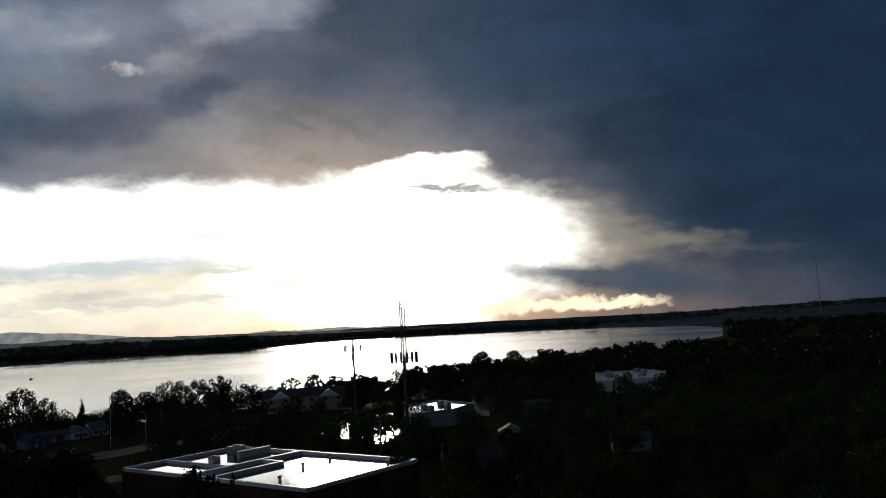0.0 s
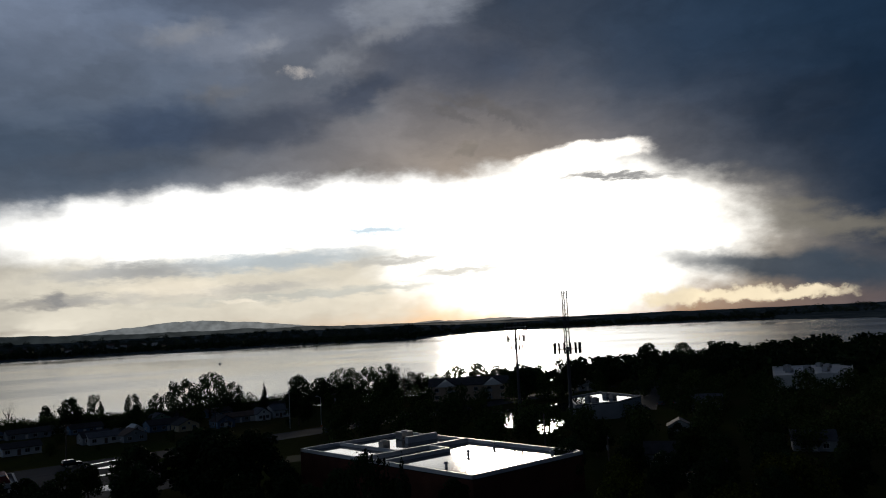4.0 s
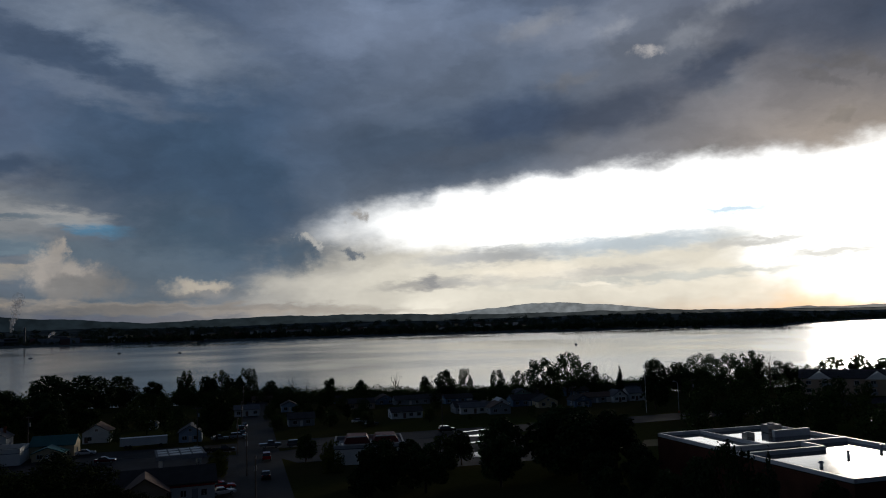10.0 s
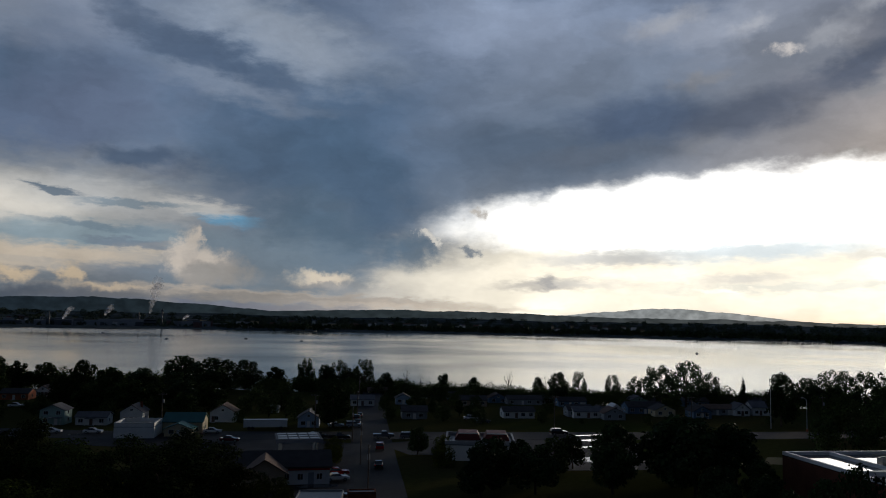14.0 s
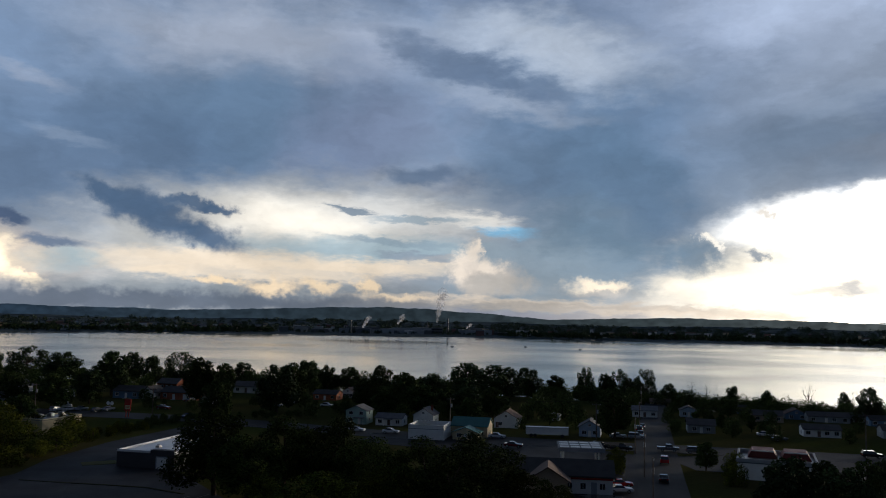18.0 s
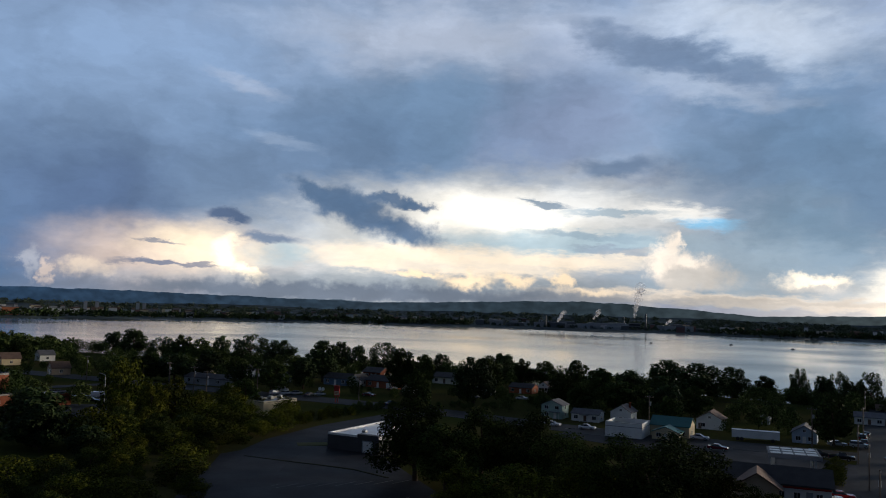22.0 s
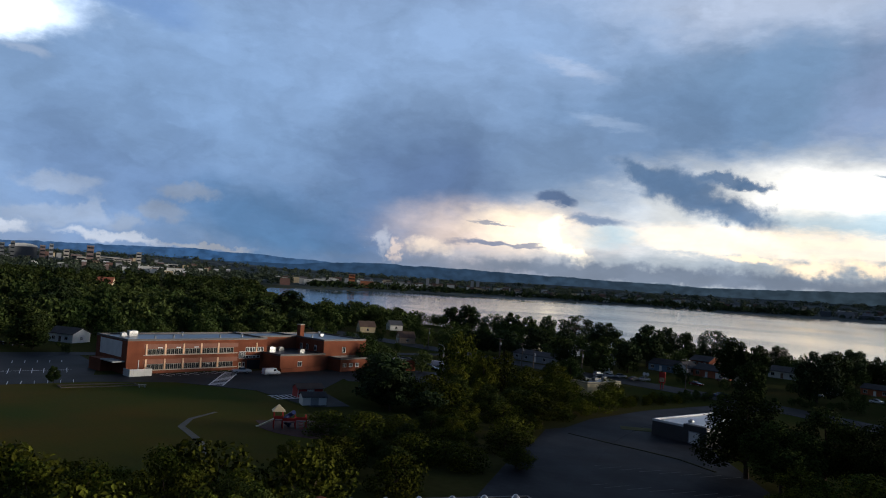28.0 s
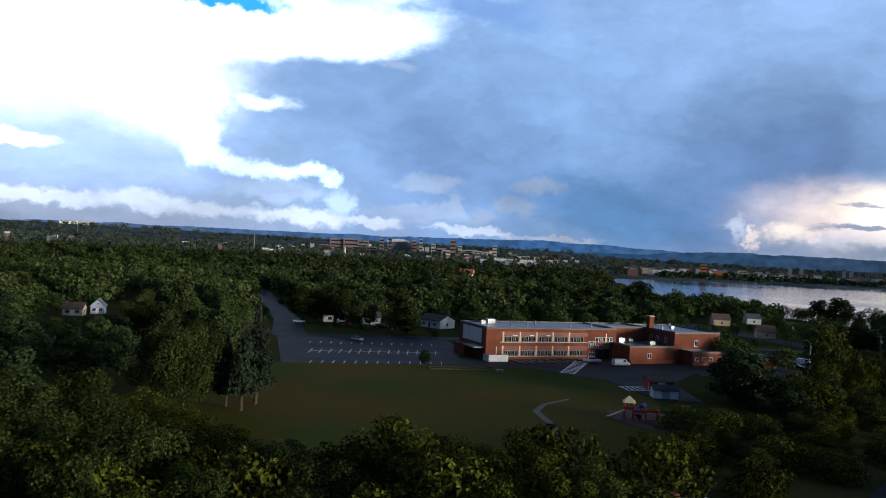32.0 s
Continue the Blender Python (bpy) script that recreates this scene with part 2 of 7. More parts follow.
sky = cloud(sky, 44, 7.7, 18.2, 2.3, (5.0, 4.8, 4.4), 3, 0.42, "edge")
sky = cloud(sky, 65.4, 11.1, 4.2, 1.0, (5.0, 4.6, 4.0), 4, 0.35, "edge")
sky = cloud(sky, 67.8, 9.7, 3.6, 0.26, (0.75, 0.72, 0.68), -4, 0.6, "fine", 0.95)
for a, e, rx, ry, c in ((43, 4.9, 8, 0.6, (1.25, 1.38, 1.42)), (50.4, 6.8, 2.2, 0.3, (1.3, 1.65, 1.85)), (52.5, 4.6, 3.6, 0.3, (1.5, 1.42, 1.25)), (56.5, 3.7, 3.2, 0.35, (1.4, 1.3, 1.1)),
                        (34, 4.4, 5, 0.5, (1.15, 1.12, 1.05)), (29, 2.5, 3.0, 0.4, (0.95, 0.88, 0.78)), (38, 2.9, 7, 0.35, (1.25, 1.2, 1.1)), (46, 2.5, 9, 0.3, (1.5, 1.45, 1.25)), (29.4, 2.6, 0.5, 0.5, (0.75, 0.72, 0.68))):
    sky = cloud(sky, a, e, rx, ry, c, 2, 0.65, "fine", 0.85)
sky = cloud(sky, 36.5, 3.2, 4, 0.6, (2.5, 2.2, 1.7), 0, 0.7, "fine", 0.8)
sky = cloud(sky, 41, 2.2, 1.6, 0.2, (2.6, 2.3, 1.8), 0, 0.6, "fine", 0.8)
sky = cloud(sky, 79, 2.6, 9, 1.0, (0.1, 0.145, 0.2), -8, 0.6, "edge", 0.9)
# heaped clouds low down
for a, e, rx, ry in ((71.5, 1.0, 2.6, 0.55), (75.5, 0.95, 3.0, 0.45), (79.5, 0.8, 2.4, 0.35)):
    sky = cloud(sky, a, e, rx, ry, (2.4, 2.0, 1.35), 0, 0.4, "puff", 0.9)
sky = cloud(sky, 13.2, 5.4, 4.2, 3.0, (0.17, 0.265, 0.37), -20, 0.6, "wisp", 0.85)
sky = cloud(sky, 8.5, 3.6, 6, 2.4, (0.33, 0.42, 0.5), 0, 0.6, "wisp", 0.8)
sky = cloud(sky, 19.8, 4.7, 1.8, 1.2, (0.19, 0.28, 0.38), 20, 0.6, "puff", 0.9)
for a, e, rx, ry, tilt in ((20.9, 6.1, 0.75, 0.3, -10), (21.5, 5.5, 0.32, 0.42, 0)):
    sky = cloud(sky, a, e, rx, ry, (1.25, 1.18, 1.05), tilt, 0.5, "puff", 0.9)
sky = cloud(sky, 23.9, 4.8, 0.6, 0.35, (0.4, 0.44, 0.48), 0, 0.5, "puff")
sky = cloud(sky, 24.3, 7.4, 0.45, 0.25, (0.9, 0.82, 0.72), 0, 0.6, "puff", 0.8)
sky = cloud(sky, 5.4, 3.1, 2.3, 1.2, (0.66, 0.6, 0.54), 0, 0.5, "puff", 0.95)
for a, e, rx, ry in ((4.1, 4.6, 0.7, 0.95), (5.5, 4.0, 0.8, 0.6), (3.5, 3.4, 0.8, 0.7), (4.5, 5.3, 0.4, 0.4)):
    sky = cloud(sky, a, e, rx, ry, (1.0, 0.88, 0.75), 0, 0.65, "puff", 0.9)
sky = cloud(sky, 6.3, 2.7, 2.2, 0.7, (0.55, 0.52, 0.48), 0, 0.6, "puff", 0.85)
sky = cloud(sky, 13.5, 2.65, 2.2, 0.55, (1.2, 1.04, 0.82), -3, 0.45, "puff")
sky = cloud(sky, 13.5, 2.2, 2.4, 0.3, (0.5, 0.5, 0.5), -3, 0.6, "puff", 0.8)
sky = cloud(sky, 13, 1.2, 14, 0.35, (0.85, 0.72, 0.58), -2, 0.7, "fine", 0.85)
sky = cloud(sky, 6, 1.2, 12, 0.3, (0.4, 0.38, 0.36), 0, 0.7, "fine", 0.7)
sky = cloud(sky, -19, 1.1, 18, 0.7, (0.13, 0.16, 0.21), 0, 0.5, "puff", 0.95)
# the tall white clouds on the other side
sky = cloud(sky, -87, 11.0, 13.0, 5.4, (0.68, 0.77, 0.95), 4, 0.35, "edge")
sky = cloud(sky, -84, 13.6, 12, 2.6, (1.8, 2.0, 2.25), 4, 0.4, "puff")
sky = cloud(sky, -70, 14.6, 8.5, 1.7, (1.5, 1.68, 1.9), 4, 0.45, "edge", 0.95)
sky = cloud(sky, -84, 10.2, 8, 1.7, (1.2, 1.3, 1.5), 0, 0.6, "puff", 0.9)
sky = cloud(sky, -79, 8.6, 3.6, 2.6, (1.0, 1.1, 1.28), 0, 0.4, "puff")
sky = cloud(sky, -77.2, 7.0, 1.6, 1.4, (1.25, 1.35, 1.5), 0, 0.45, "puff", 0.9)
sky = cloud(sky, -72, 9.6, 1.5, 0.4, (1.2, 1.35, 1.5), -6, 0.8, "edge", 0.7)
sky = cloud(sky, -74.4, 15.9, 4, 0.5, (0.05, 0.32, 0.72), 0, 0.5, "puff")
sky = cloud(sky, -80, 16.4, 6, 1.0, (0.05, 0.32, 0.72), 0, 0.5, "puff")
sky = cloud(sky, -68, 19.5, 9, 2.4, (0.9, 1.1, 1.4), -6, 0.5, "wisp", 0.9)
sky = cloud(sky, -83, 5.0, 8.5, 2.6, (0.32, 0.42, 0.7), 0, 0.6, "edge", 0.9)
sky = cloud(sky, -88, 5.6, 2.6, 0.5, (1.4, 1.4, 1.5), -4, 0.5, "edge", 0.9)
for a, e, rx, ry, k in ((-76, 5.6, 1.2, 0.9, 0.85), (-74, 5.0, 1.7, 0.7, 0.9), (-71.4, 4.6, 1.6, 0.55, 0.95), (-69.0, 5.0, 1.5, 0.55, 1.0), (-67.2, 4.4, 0.7, 0.5, 0.8), (-71, 3.4, 3.2, 0.7, 0.42), (-66.5, 2.9, 1.0, 0.9, 0.5), (-58.5, 3.2, 0.8, 0.7, 0.3), (-56.6, 2.4, 0.9, 0.6, 0.27),
                        (-54.2, 3.3, 1.4, 0.7, 0.24), (-60.6, 4.6, 2.4, 0.6, 0.3), (-52.6, 4.8, 2.0, 0.5, 0.23), (-61, 2.4, 4, 0.6, 0.3)):
    sky = cloud(sky, a, e, rx, ry, (k * 0.8, k, k * 1.35), 0, 0.45, "puff", 0.85)
for a, e, rx, ry, k in ((-86, 2.0, 4, 0.5, 0.62), (-80, 2.2, 2.4, 0.6, 0.6), (-76, 1.8, 3, 0.5, 0.5), (-69.5, 1.7, 3.5, 0.5, 0.58), (-64.5, 1.7, 2, 0.35, 0.5), (-57, 1.35, 3.2, 0.3, 0.48), (-51, 1.2, 2.6, 0.2, 0.32)):
    sky = cloud(sky, a, e, rx, ry, (k * 0.9, k * 0.97, k * 1.1), -2, 0.45, "puff", 0.85)
sky = cloud(sky, -37.9, 2.0, 0.4, 0.7, (0.6, 0.5, 0.45), 10, 0.5, "puff", 0.85)
sky = cloud(sky, -39.0, 2.4, 0.5, 0.9, (0.36, 0.38, 0.44), 14, 0.6, "puff", 0.8)
sky = cloud(sky, -57, 16.8, 4.2, 1.0, (0.13, 0.22, 0.4), -8, 0.5, "edge", 0.9)
sky = cloud(sky, -63.2, 12.6, 1.6, 0.4, (0.3, 0.38, 0.52), -10, 0.5, "edge", 0.85)


def mottled(under, node, amount, lo=0.36, hi=0.64):
    """Lighter and darker cloud by a noise."""
    k = wn("ShaderNodeMapRange")
    for name, v in (("From Min", lo), ("From Max", hi), ("To Min", 1 - amount), ("To Max", 1 + amount)):
        k.inputs[name].default_value = v
    wt.links.new(node.outputs[0], k.inputs["Value"])
    mul = wn("ShaderNodeVectorMath", op="SCALE")
    wt.links.new(under, mul.inputs[0])
    wt.links.new(k.outputs[0], mul.inputs["Scale"])
    return mul.outputs[0]


def churned(scale, stretch, rough, shift, warp):
    """Cloud noise drawn out along a warped sky."""
    n = sky_noise(scale, 10, stretch, rough, shift)
    wt.links.new(WARPS[warp], n.inputs["Vector"].links[0].from_node.inputs["Vector"])
    return n


sky = mottled(sky, churned(0.085, 1.7, 0.55, 41.0, "soft"), 0.14)
sky = mottled(sky, churned(0.2, 1.8, 0.55, 51.0, "wisp"), 0.075)
out = wn("ShaderNodeBackground")
wt.links.new(sky, out.inputs["Color"])
out.inputs["Strength"].default_value = 1.0
wo = wn("ShaderNodeOutputWorld")
wt.links.new(out.outputs[0], wo.inputs["Surface"])

lamp = bpy.data.lights.new("sun", "SUN")
lamp.energy, lamp.angle, lamp.color = 1.7, radians(8), (1.0, 0.86, 0.68)
sun = new("sun", lamp)
s_az, s_el = radians(SUN_AZ), radians(SUN_EL)
sun.matrix_world = look((math.sin(s_az) * 400, math.cos(s_az) * 400, 30 + 400 * math.tan(s_el)), (0, 0, 30))

# ---- materials ----
def paint(name, base, rough=0.8, vary=0.25, scale=0.6, fine=8.0, bump=0.15, metal=0.0, second=None, island=0.0, each=0.0, coat=0.0, spec=0.5):
    """A surface with stains at a wide scale and grain at a fine one, in metres; island and each vary it from piece to piece."""
    m = bpy.data.materials.new(name)
    m.use_nodes = True
    t = m.node_tree
    b = t.nodes["Principled BSDF"]
    b.inputs["Roughness"].default_value, b.inputs["Metallic"].default_value = rough, metal
    b.inputs["Coat Weight"].default_value = coat
    b.inputs["Specular IOR Level"].default_value = spec
    co = t.nodes.new("ShaderNodeTexCoord")
    wide, grain = t.nodes.new("ShaderNodeTexNoise"), t.nodes.new("ShaderNodeTexNoise")
    for n, s in ((wide, scale), (grain, fine)):
        n.inputs["Scale"].default_value, n.inputs["Detail"].default_value = s, 4
        t.links.new(co.outputs["Object"], n.inputs["Vector"])
    ramp = t.nodes.new("ShaderNodeMix")
    ramp.data_type = "RGBA"
    other = second or tuple(c * (1 - vary) for c in base)
    ramp.inputs["A"].default_value, ramp.inputs["B"].default_value = (*base, 1), (*other, 1)
    spread = t.nodes.new("ShaderNodeMapRange")
    spread.inputs["From Min"].default_value, spread.inputs["From Max"].default_value = 0.35, 0.65
    t.links.new(wide.outputs[0], spread.inputs["Value"])
    t.links.new(spread.outputs[0], ramp.inputs["Factor"])
    value = t.nodes.new("ShaderNodeMath")
    value.operation = "MULTIPLY_ADD"
    t.links.new(grain.outputs[0], value.inputs[0])
    value.inputs[1].default_value, value.inputs[2].default_value = vary * 1.6, 1 - vary * 0.8
    last = value.outputs[0]
    for amount, kind, socket in ((island, "ShaderNodeNewGeometry", "Random Per Island"), (each, "ShaderNodeObjectInfo", "Random")):
        if amount:
            src = t.nodes.new(kind)
            mul = t.nodes.new("ShaderNodeMath")
            mul.operation = "MULTIPLY_ADD"
            t.links.new(src.outputs[socket], mul.inputs[0])
            mul.inputs[1].default_value, mul.inputs[2].default_value = 2 * amount, 1 - amount
            both = t.nodes.new("ShaderNodeMath")
            both.operation = "MULTIPLY"
            t.links.new(last, both.inputs[0])
            t.links.new(mul.outputs[0], both.inputs[1])
            last = both.outputs[0]
    tint = t.nodes.new("ShaderNodeVectorMath")
    tint.operation = "SCALE"
    t.links.new(ramp.outputs["Result"], tint.inputs[0])
    t.links.new(last, tint.inputs["Scale"])
    t.links.new(tint.outputs[0], b.inputs["Base Color"])
    if bump:
        bu = t.nodes.new("ShaderNodeBump")
        bu.inputs["Strength"].default_value, bu.inputs["Distance"].default_value = bump, 0.1
        t.links.new(grain.outputs[0], bu.inputs["Height"])
        t.links.new(bu.outputs[0], b.inputs["Normal"])
    return m


GRASS = paint("grass", (0.07, 0.085, 0.02), 0.95, 0.3, 0.03, 1.5, 0.4, second=(0.1, 0.08, 0.025), spec=0.2)
LAWN = paint("lawn", (0.105, 0.07, 0.01), 0.95, 0.25, 0.028, 2.0, 0.3, second=(0.052, 0.072, 0.009), spec=0.03)
ASPHALT = paint("wet_asphalt", (0.035, 0.037, 0.04), 0.75, 0.45, 0.08, 1.5, 0.15, spec=0.12)
OLD_ASPHALT = paint("old_asphalt", (0.03, 0.031, 0.036), 0.7, 0.55, 0.14, 0.9, 0.2, second=(0.013, 0.013, 0.016), spec=0.1)
PUDDLE = paint("standing_water", (0.03, 0.03, 0.032), 0.06, 0.1, 0.5, 2.0, 0.01)
CONCRETE = paint("concrete", (0.35, 0.34, 0.32), 0.85, 0.2, 0.3, 6.0)
BARK = paint("bark", (0.09, 0.065, 0.045), 0.95, 0.4, 1.5, 9.0, 0.6, spec=0.2)
LEAF = paint("leaf", (0.016, 0.03, 0.006), 0.8, 0.3, 0.09, 1.0, 0.0, second=(0.056, 0.07, 0.015), island=0.6, each=0.4, spec=0.05)
LEAF_LIME = paint("yellow_green_leaf", (0.022, 0.036, 0.004), 0.8, 0.3, 0.12, 1.0, 0.0, second=(0.098, 0.098, 0.011), island=0.65, each=0.5, spec=0.04)
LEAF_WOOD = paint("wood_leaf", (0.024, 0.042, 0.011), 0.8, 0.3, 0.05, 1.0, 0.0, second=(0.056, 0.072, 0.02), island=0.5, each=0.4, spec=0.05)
LEAF_DARK = paint("dark_leaf", (0.036, 0.06, 0.018), 0.8, 0.3, 0.12, 1.0, 0.0, second=(0.02, 0.03, 0.01), island=0.45, each=0.3, spec=0.12)
# leaf green lightened and greyed in the colour for distance haze
HAZY_LEAF = paint("hazy_hillside_leaf", (0.05, 0.07, 0.05), 0.95, 0.3, 0.004, 0.05, 0.0, second=(0.085, 0.105, 0.07), island=0.35, spec=0.0)
NEEDLE = paint("needle", (0.025, 0.04, 0.018), 0.8, 0.3, 0.3, 1.0, 0.0, island=0.4, each=0.2, spec=0.2)
BRICK = paint("red_brick", (0.23, 0.075, 0.04), 0.85, 0.3, 0.25, 5.0, 0.3, spec=0.15)
WHITE = paint("white_paint", (0.78, 0.78, 0.75), 0.6, 0.12, 0.4, 5.0, 0.05)
DARK_ROOF = paint("dark_shingle", (0.06, 0.055, 0.055), 0.85, 0.35, 0.5, 4.0, 0.3, each=0.25)
GLASS = paint("window_glass", (0.02, 0.025, 0.03), 0.05, 0.1, 0.5, 3.0, 0.0, spec=0.8)
METAL = paint("galvanised_metal", (0.4, 0.41, 0.42), 0.4, 0.2, 0.5, 6.0, 0.05, metal=0.9)
BLACK = paint("black_rubber", (0.015, 0.015, 0.016), 0.7, 0.2, 1.0, 8.0, 0.1)


def water_material():
    m = bpy.data.materials.new("lake_water")
    m.use_nodes = True
    t = m.node_tree
    b = t.nodes["Principled BSDF"]
    b.inputs["Base Color"].default_value = (0.02, 0.028, 0.03, 1)
    b.inputs["Roughness"].default_value = 0.12
    b.inputs["IOR"].default_value = 1.33
    co = t.nodes.new("ShaderNodeTexCoord")
    n = t.nodes.new("ShaderNodeTexNoise")
    n.inputs["Scale"].default_value, n.inputs["Detail"].default_value = 0.25, 5
    t.links.new(co.outputs["Object"], n.inputs["Vector"])
    calm = t.nodes.new("ShaderNodeTexNoise")
    calm.inputs["Scale"].default_value, calm.inputs["Detail"].default_value = 0.004, 3
    t.links.new(co.outputs["Object"], calm.inputs["Vector"])
    spread = t.nodes.new("ShaderNodeMapRange")
    for k, v in (("From Min", 0.4), ("From Max", 0.62), ("To Min", 0.09), ("To Max", 0.2)):
        spread.inputs[k].default_value = v
    t.links.new(calm.outputs[0], spread.inputs["Value"])
    t.links.new(spread.outputs[0], b.inputs["Roughness"])
    bu = t.nodes.new("ShaderNodeBump")
    bu.inputs["Strength"].default_value, bu.inputs["Distance"].default_value = 0.12, 0.25
    t.links.new(n.outputs[0], bu.inputs["Height"])
    t.links.new(bu.outputs[0], b.inputs["Normal"])
    return m


WATER = water_material()

# ---- helpers for building ----
def part(name, bm, material, parent=None, label=""):
    """One mesh object from a bmesh, under a thing or a part of it."""
    me = bpy.data.meshes.new(name)
    if isinstance(bm, bmesh.types.BMesh):
        bm.to_mesh(me)
        bm.free()
    else:
        me.from_pydata(*bm)
    me.materials.append(material)
    ob = new(name, me)
    if parent:
        ob.parent = parent
    return tagged(ob, label)


def drawn(x, y):
    """Place on the ground: the gardens and shops by the lake are pulled nearer to fit the camera's view."""
    r, a = math.hypot(x, y), math.degrees(math.atan2(x, y))
    if r < 60 or r > 340 or a < -14:
        return x, y
    k = min((a + 14) / 12, 1.0) * min((340 - r) / 100, 1.0) * min((r - 60) / 40, 1.0)
    return x * (1 - 0.055 * k), y * (1 - 0.055 * k)


def settle(m):
    m = m.copy()
    m.translation.x, m.translation.y = drawn(m.translation.x, m.translation.y)
    return m


def thing(name, label, category, m=None, group="", kind=""):
    ob = new(name)
    if m is not None:
        ob.matrix_world = settle(m)
    return tagged(ob, label, category, group, kind)


def box(bm, x0, x1, y0, y1, z0, z1, m=None):
    vs = [bm.verts.new(Vector((x, y, z)) if m is None else m @ Vector((x, y, z))) for x in (x0, x1) for y in (y0, y1) for z in (z0, z1)]
    for f in ((0, 1, 3, 2), (4, 6, 7, 5), (0, 4, 5, 1), (2, 3, 7, 6), (0, 2, 6, 4), (1, 5, 7, 3)):
        bm.faces.new([vs[i] for i in f])
    return bm


def boxes(*dims):
    bm = bmesh.new()
    for d in dims:
        box(bm, *d)
    return bm


def prism(bm, pts, lo, hi, axis="x"):
    """A solid with the outline pts, from lo to hi along an axis."""
    def put(p, k):
        return {"x": (k, p[0], p[1]), "y": (p[0], k, p[1]), "z": (p[0], p[1], k)}[axis]
    a, b = [bm.verts.new(put(p, lo)) for p in pts], [bm.verts.new(put(p, hi)) for p in pts]
    bm.faces.new(a), bm.faces.new(b[::-1])
    for i in range(len(pts)):
        j = (i + 1) % len(pts)
        bm.faces.new((a[i], b[i], b[j], a[j]))
    bmesh.ops.recalc_face_normals(bm, faces=bm.faces[:])
    return bm


def tube(bm, a, b, r0, r1, n=8):
    """A tapered round bar from a to b."""
    a, b = Vector(a), Vector(b)
    q = (b - a).to_track_quat("Z", "Y").to_matrix()
    rings = []
    for p, r in ((a, r0), (b, r1)):
        rings.append([bm.verts.new(p + q @ Vector((math.cos(k * math.tau / n) * r, math.sin(k * math.tau / n) * r, 0))) for k in range(n)])
    for k in range(n):
        j = (k + 1) % n
        bm.faces.new((rings[0][k], rings[0][j], rings[1][j], rings[1][k]))
    bm.faces.new(rings[0][::-1]), bm.faces.new(rings[1])
    return bm


# ---- ground: one sheet out to the hills, cut by the lake ----
NEAR_SHORE = [(-180, 1e5), (-60, 1e5), (-50, 1500), (-46, 1000), (-42, 640), (-36, 560), (-26, 480), (-14, 410), (0, 385), (10, 370), (20, 350), (30, 340), (40, 350),
              (50, 370), (62, 430), (73, 500), (80, 660), (86, 1000), (92, 1e5), (180, 1e5)]
FAR_SHORE = [(-180, 1e5), (-52, 1510), (-47, 1450), (-40, 1700), (-30, 1900), (-20, 2000), (0, 1950), (25, 1900), (40, 1850), (53, 1800), (55, 2300), (60, 2700), (75, 2500), (84, 2000),
             (88, 1300), (92, 1e5), (180, 1e5)]
RIDGE = [(-180, 45), (-95, 45), (-84, 60), (-74, 52), (-62, 52), (-51, 48), (-45, 40), (-30, 40), (-18, 42), (0, 46), (8, 40), (33, 38), (53, 34), (65, 32), (83, 30), (96, 45), (180, 50)]
WATER_Z = -6.0


def along(table, a):
    return float(np.interp(a, [p[0] for p in table], [p[1] for p in table]))


def wave(x, y, s, seed=0.0):
    return noise.noise(Vector((x * s, y * s, seed)))


def ground_z(x, y):
    r, a = math.hypot(x, y), math.degrees(math.atan2(x, y))
    rs, rf = along(NEAR_SHORE, a), along(FAR_SHORE, a)
    rs += wave(x, y, 0.012, 4.0) * 12
    rf += wave(x, y, 0.004, 7.0) * 60
    land = 0.0
    if rs < 9e4 and rf > rs:
        if r < rf:
            d = r - rs
            land = -8.0 if d > 8 else (0.0 if d < -55 else -8.0 * ((d + 55) / 63) ** 2)
            if r > rf - 15:
                land = -8.0 + (r - rf + 15) / 15 * 5
            return land
        land = -3.0 + min((r - rf) / 400, 1) * 3
        start = rf + 500
    else:
        start = 1300
    if r > start:
        k = min((r - start) / (4200 - start), 1.0)
        top = along(RIDGE, a) + wave(x, y, 0.0035, 2.0) * 6 + wave(x, y, 0.001, 9.0) * 6
        mid = wave(x, y, 0.0016, 5.0) * 14 * math.sin(k * 3.14) + wave(x, y, 0.012, 3.0) * 3
        land += (top - 4) * (k * k * (3 - 2 * k)) ** 1.3 + mid * k
    return land


azs = sorted(set([round(-180 + 6 * i, 2) for i in range(61)] + [round(-100 + 0.8 * i, 2) for i in range(251)]))
azs = [a for a in azs if a < 180]
rads = [0.0] + [12 * 1.05 ** i for i in range(124)]
rads = [r for r in rads if r < 4750] + [4800]
gv, gf = [(0, 0, 0)], []
for r in rads[1:]:
    for a in azs:
        x, y = r * math.sin(radians(a)), r * math.cos(radians(a))
        gv.append((x, y, ground_z(x, y)))
n = len(azs)
for i in range(n):
    gf.append((0, 1 + (i + 1) % n, 1 + i))
for k in range(len(rads) - 2):
    for i in range(n):
        j = (i + 1) % n
        gf.append((1 + k * n + i, 1 + k * n + j, 1 + (k + 1) * n + j, 1 + (k + 1) * n + i))


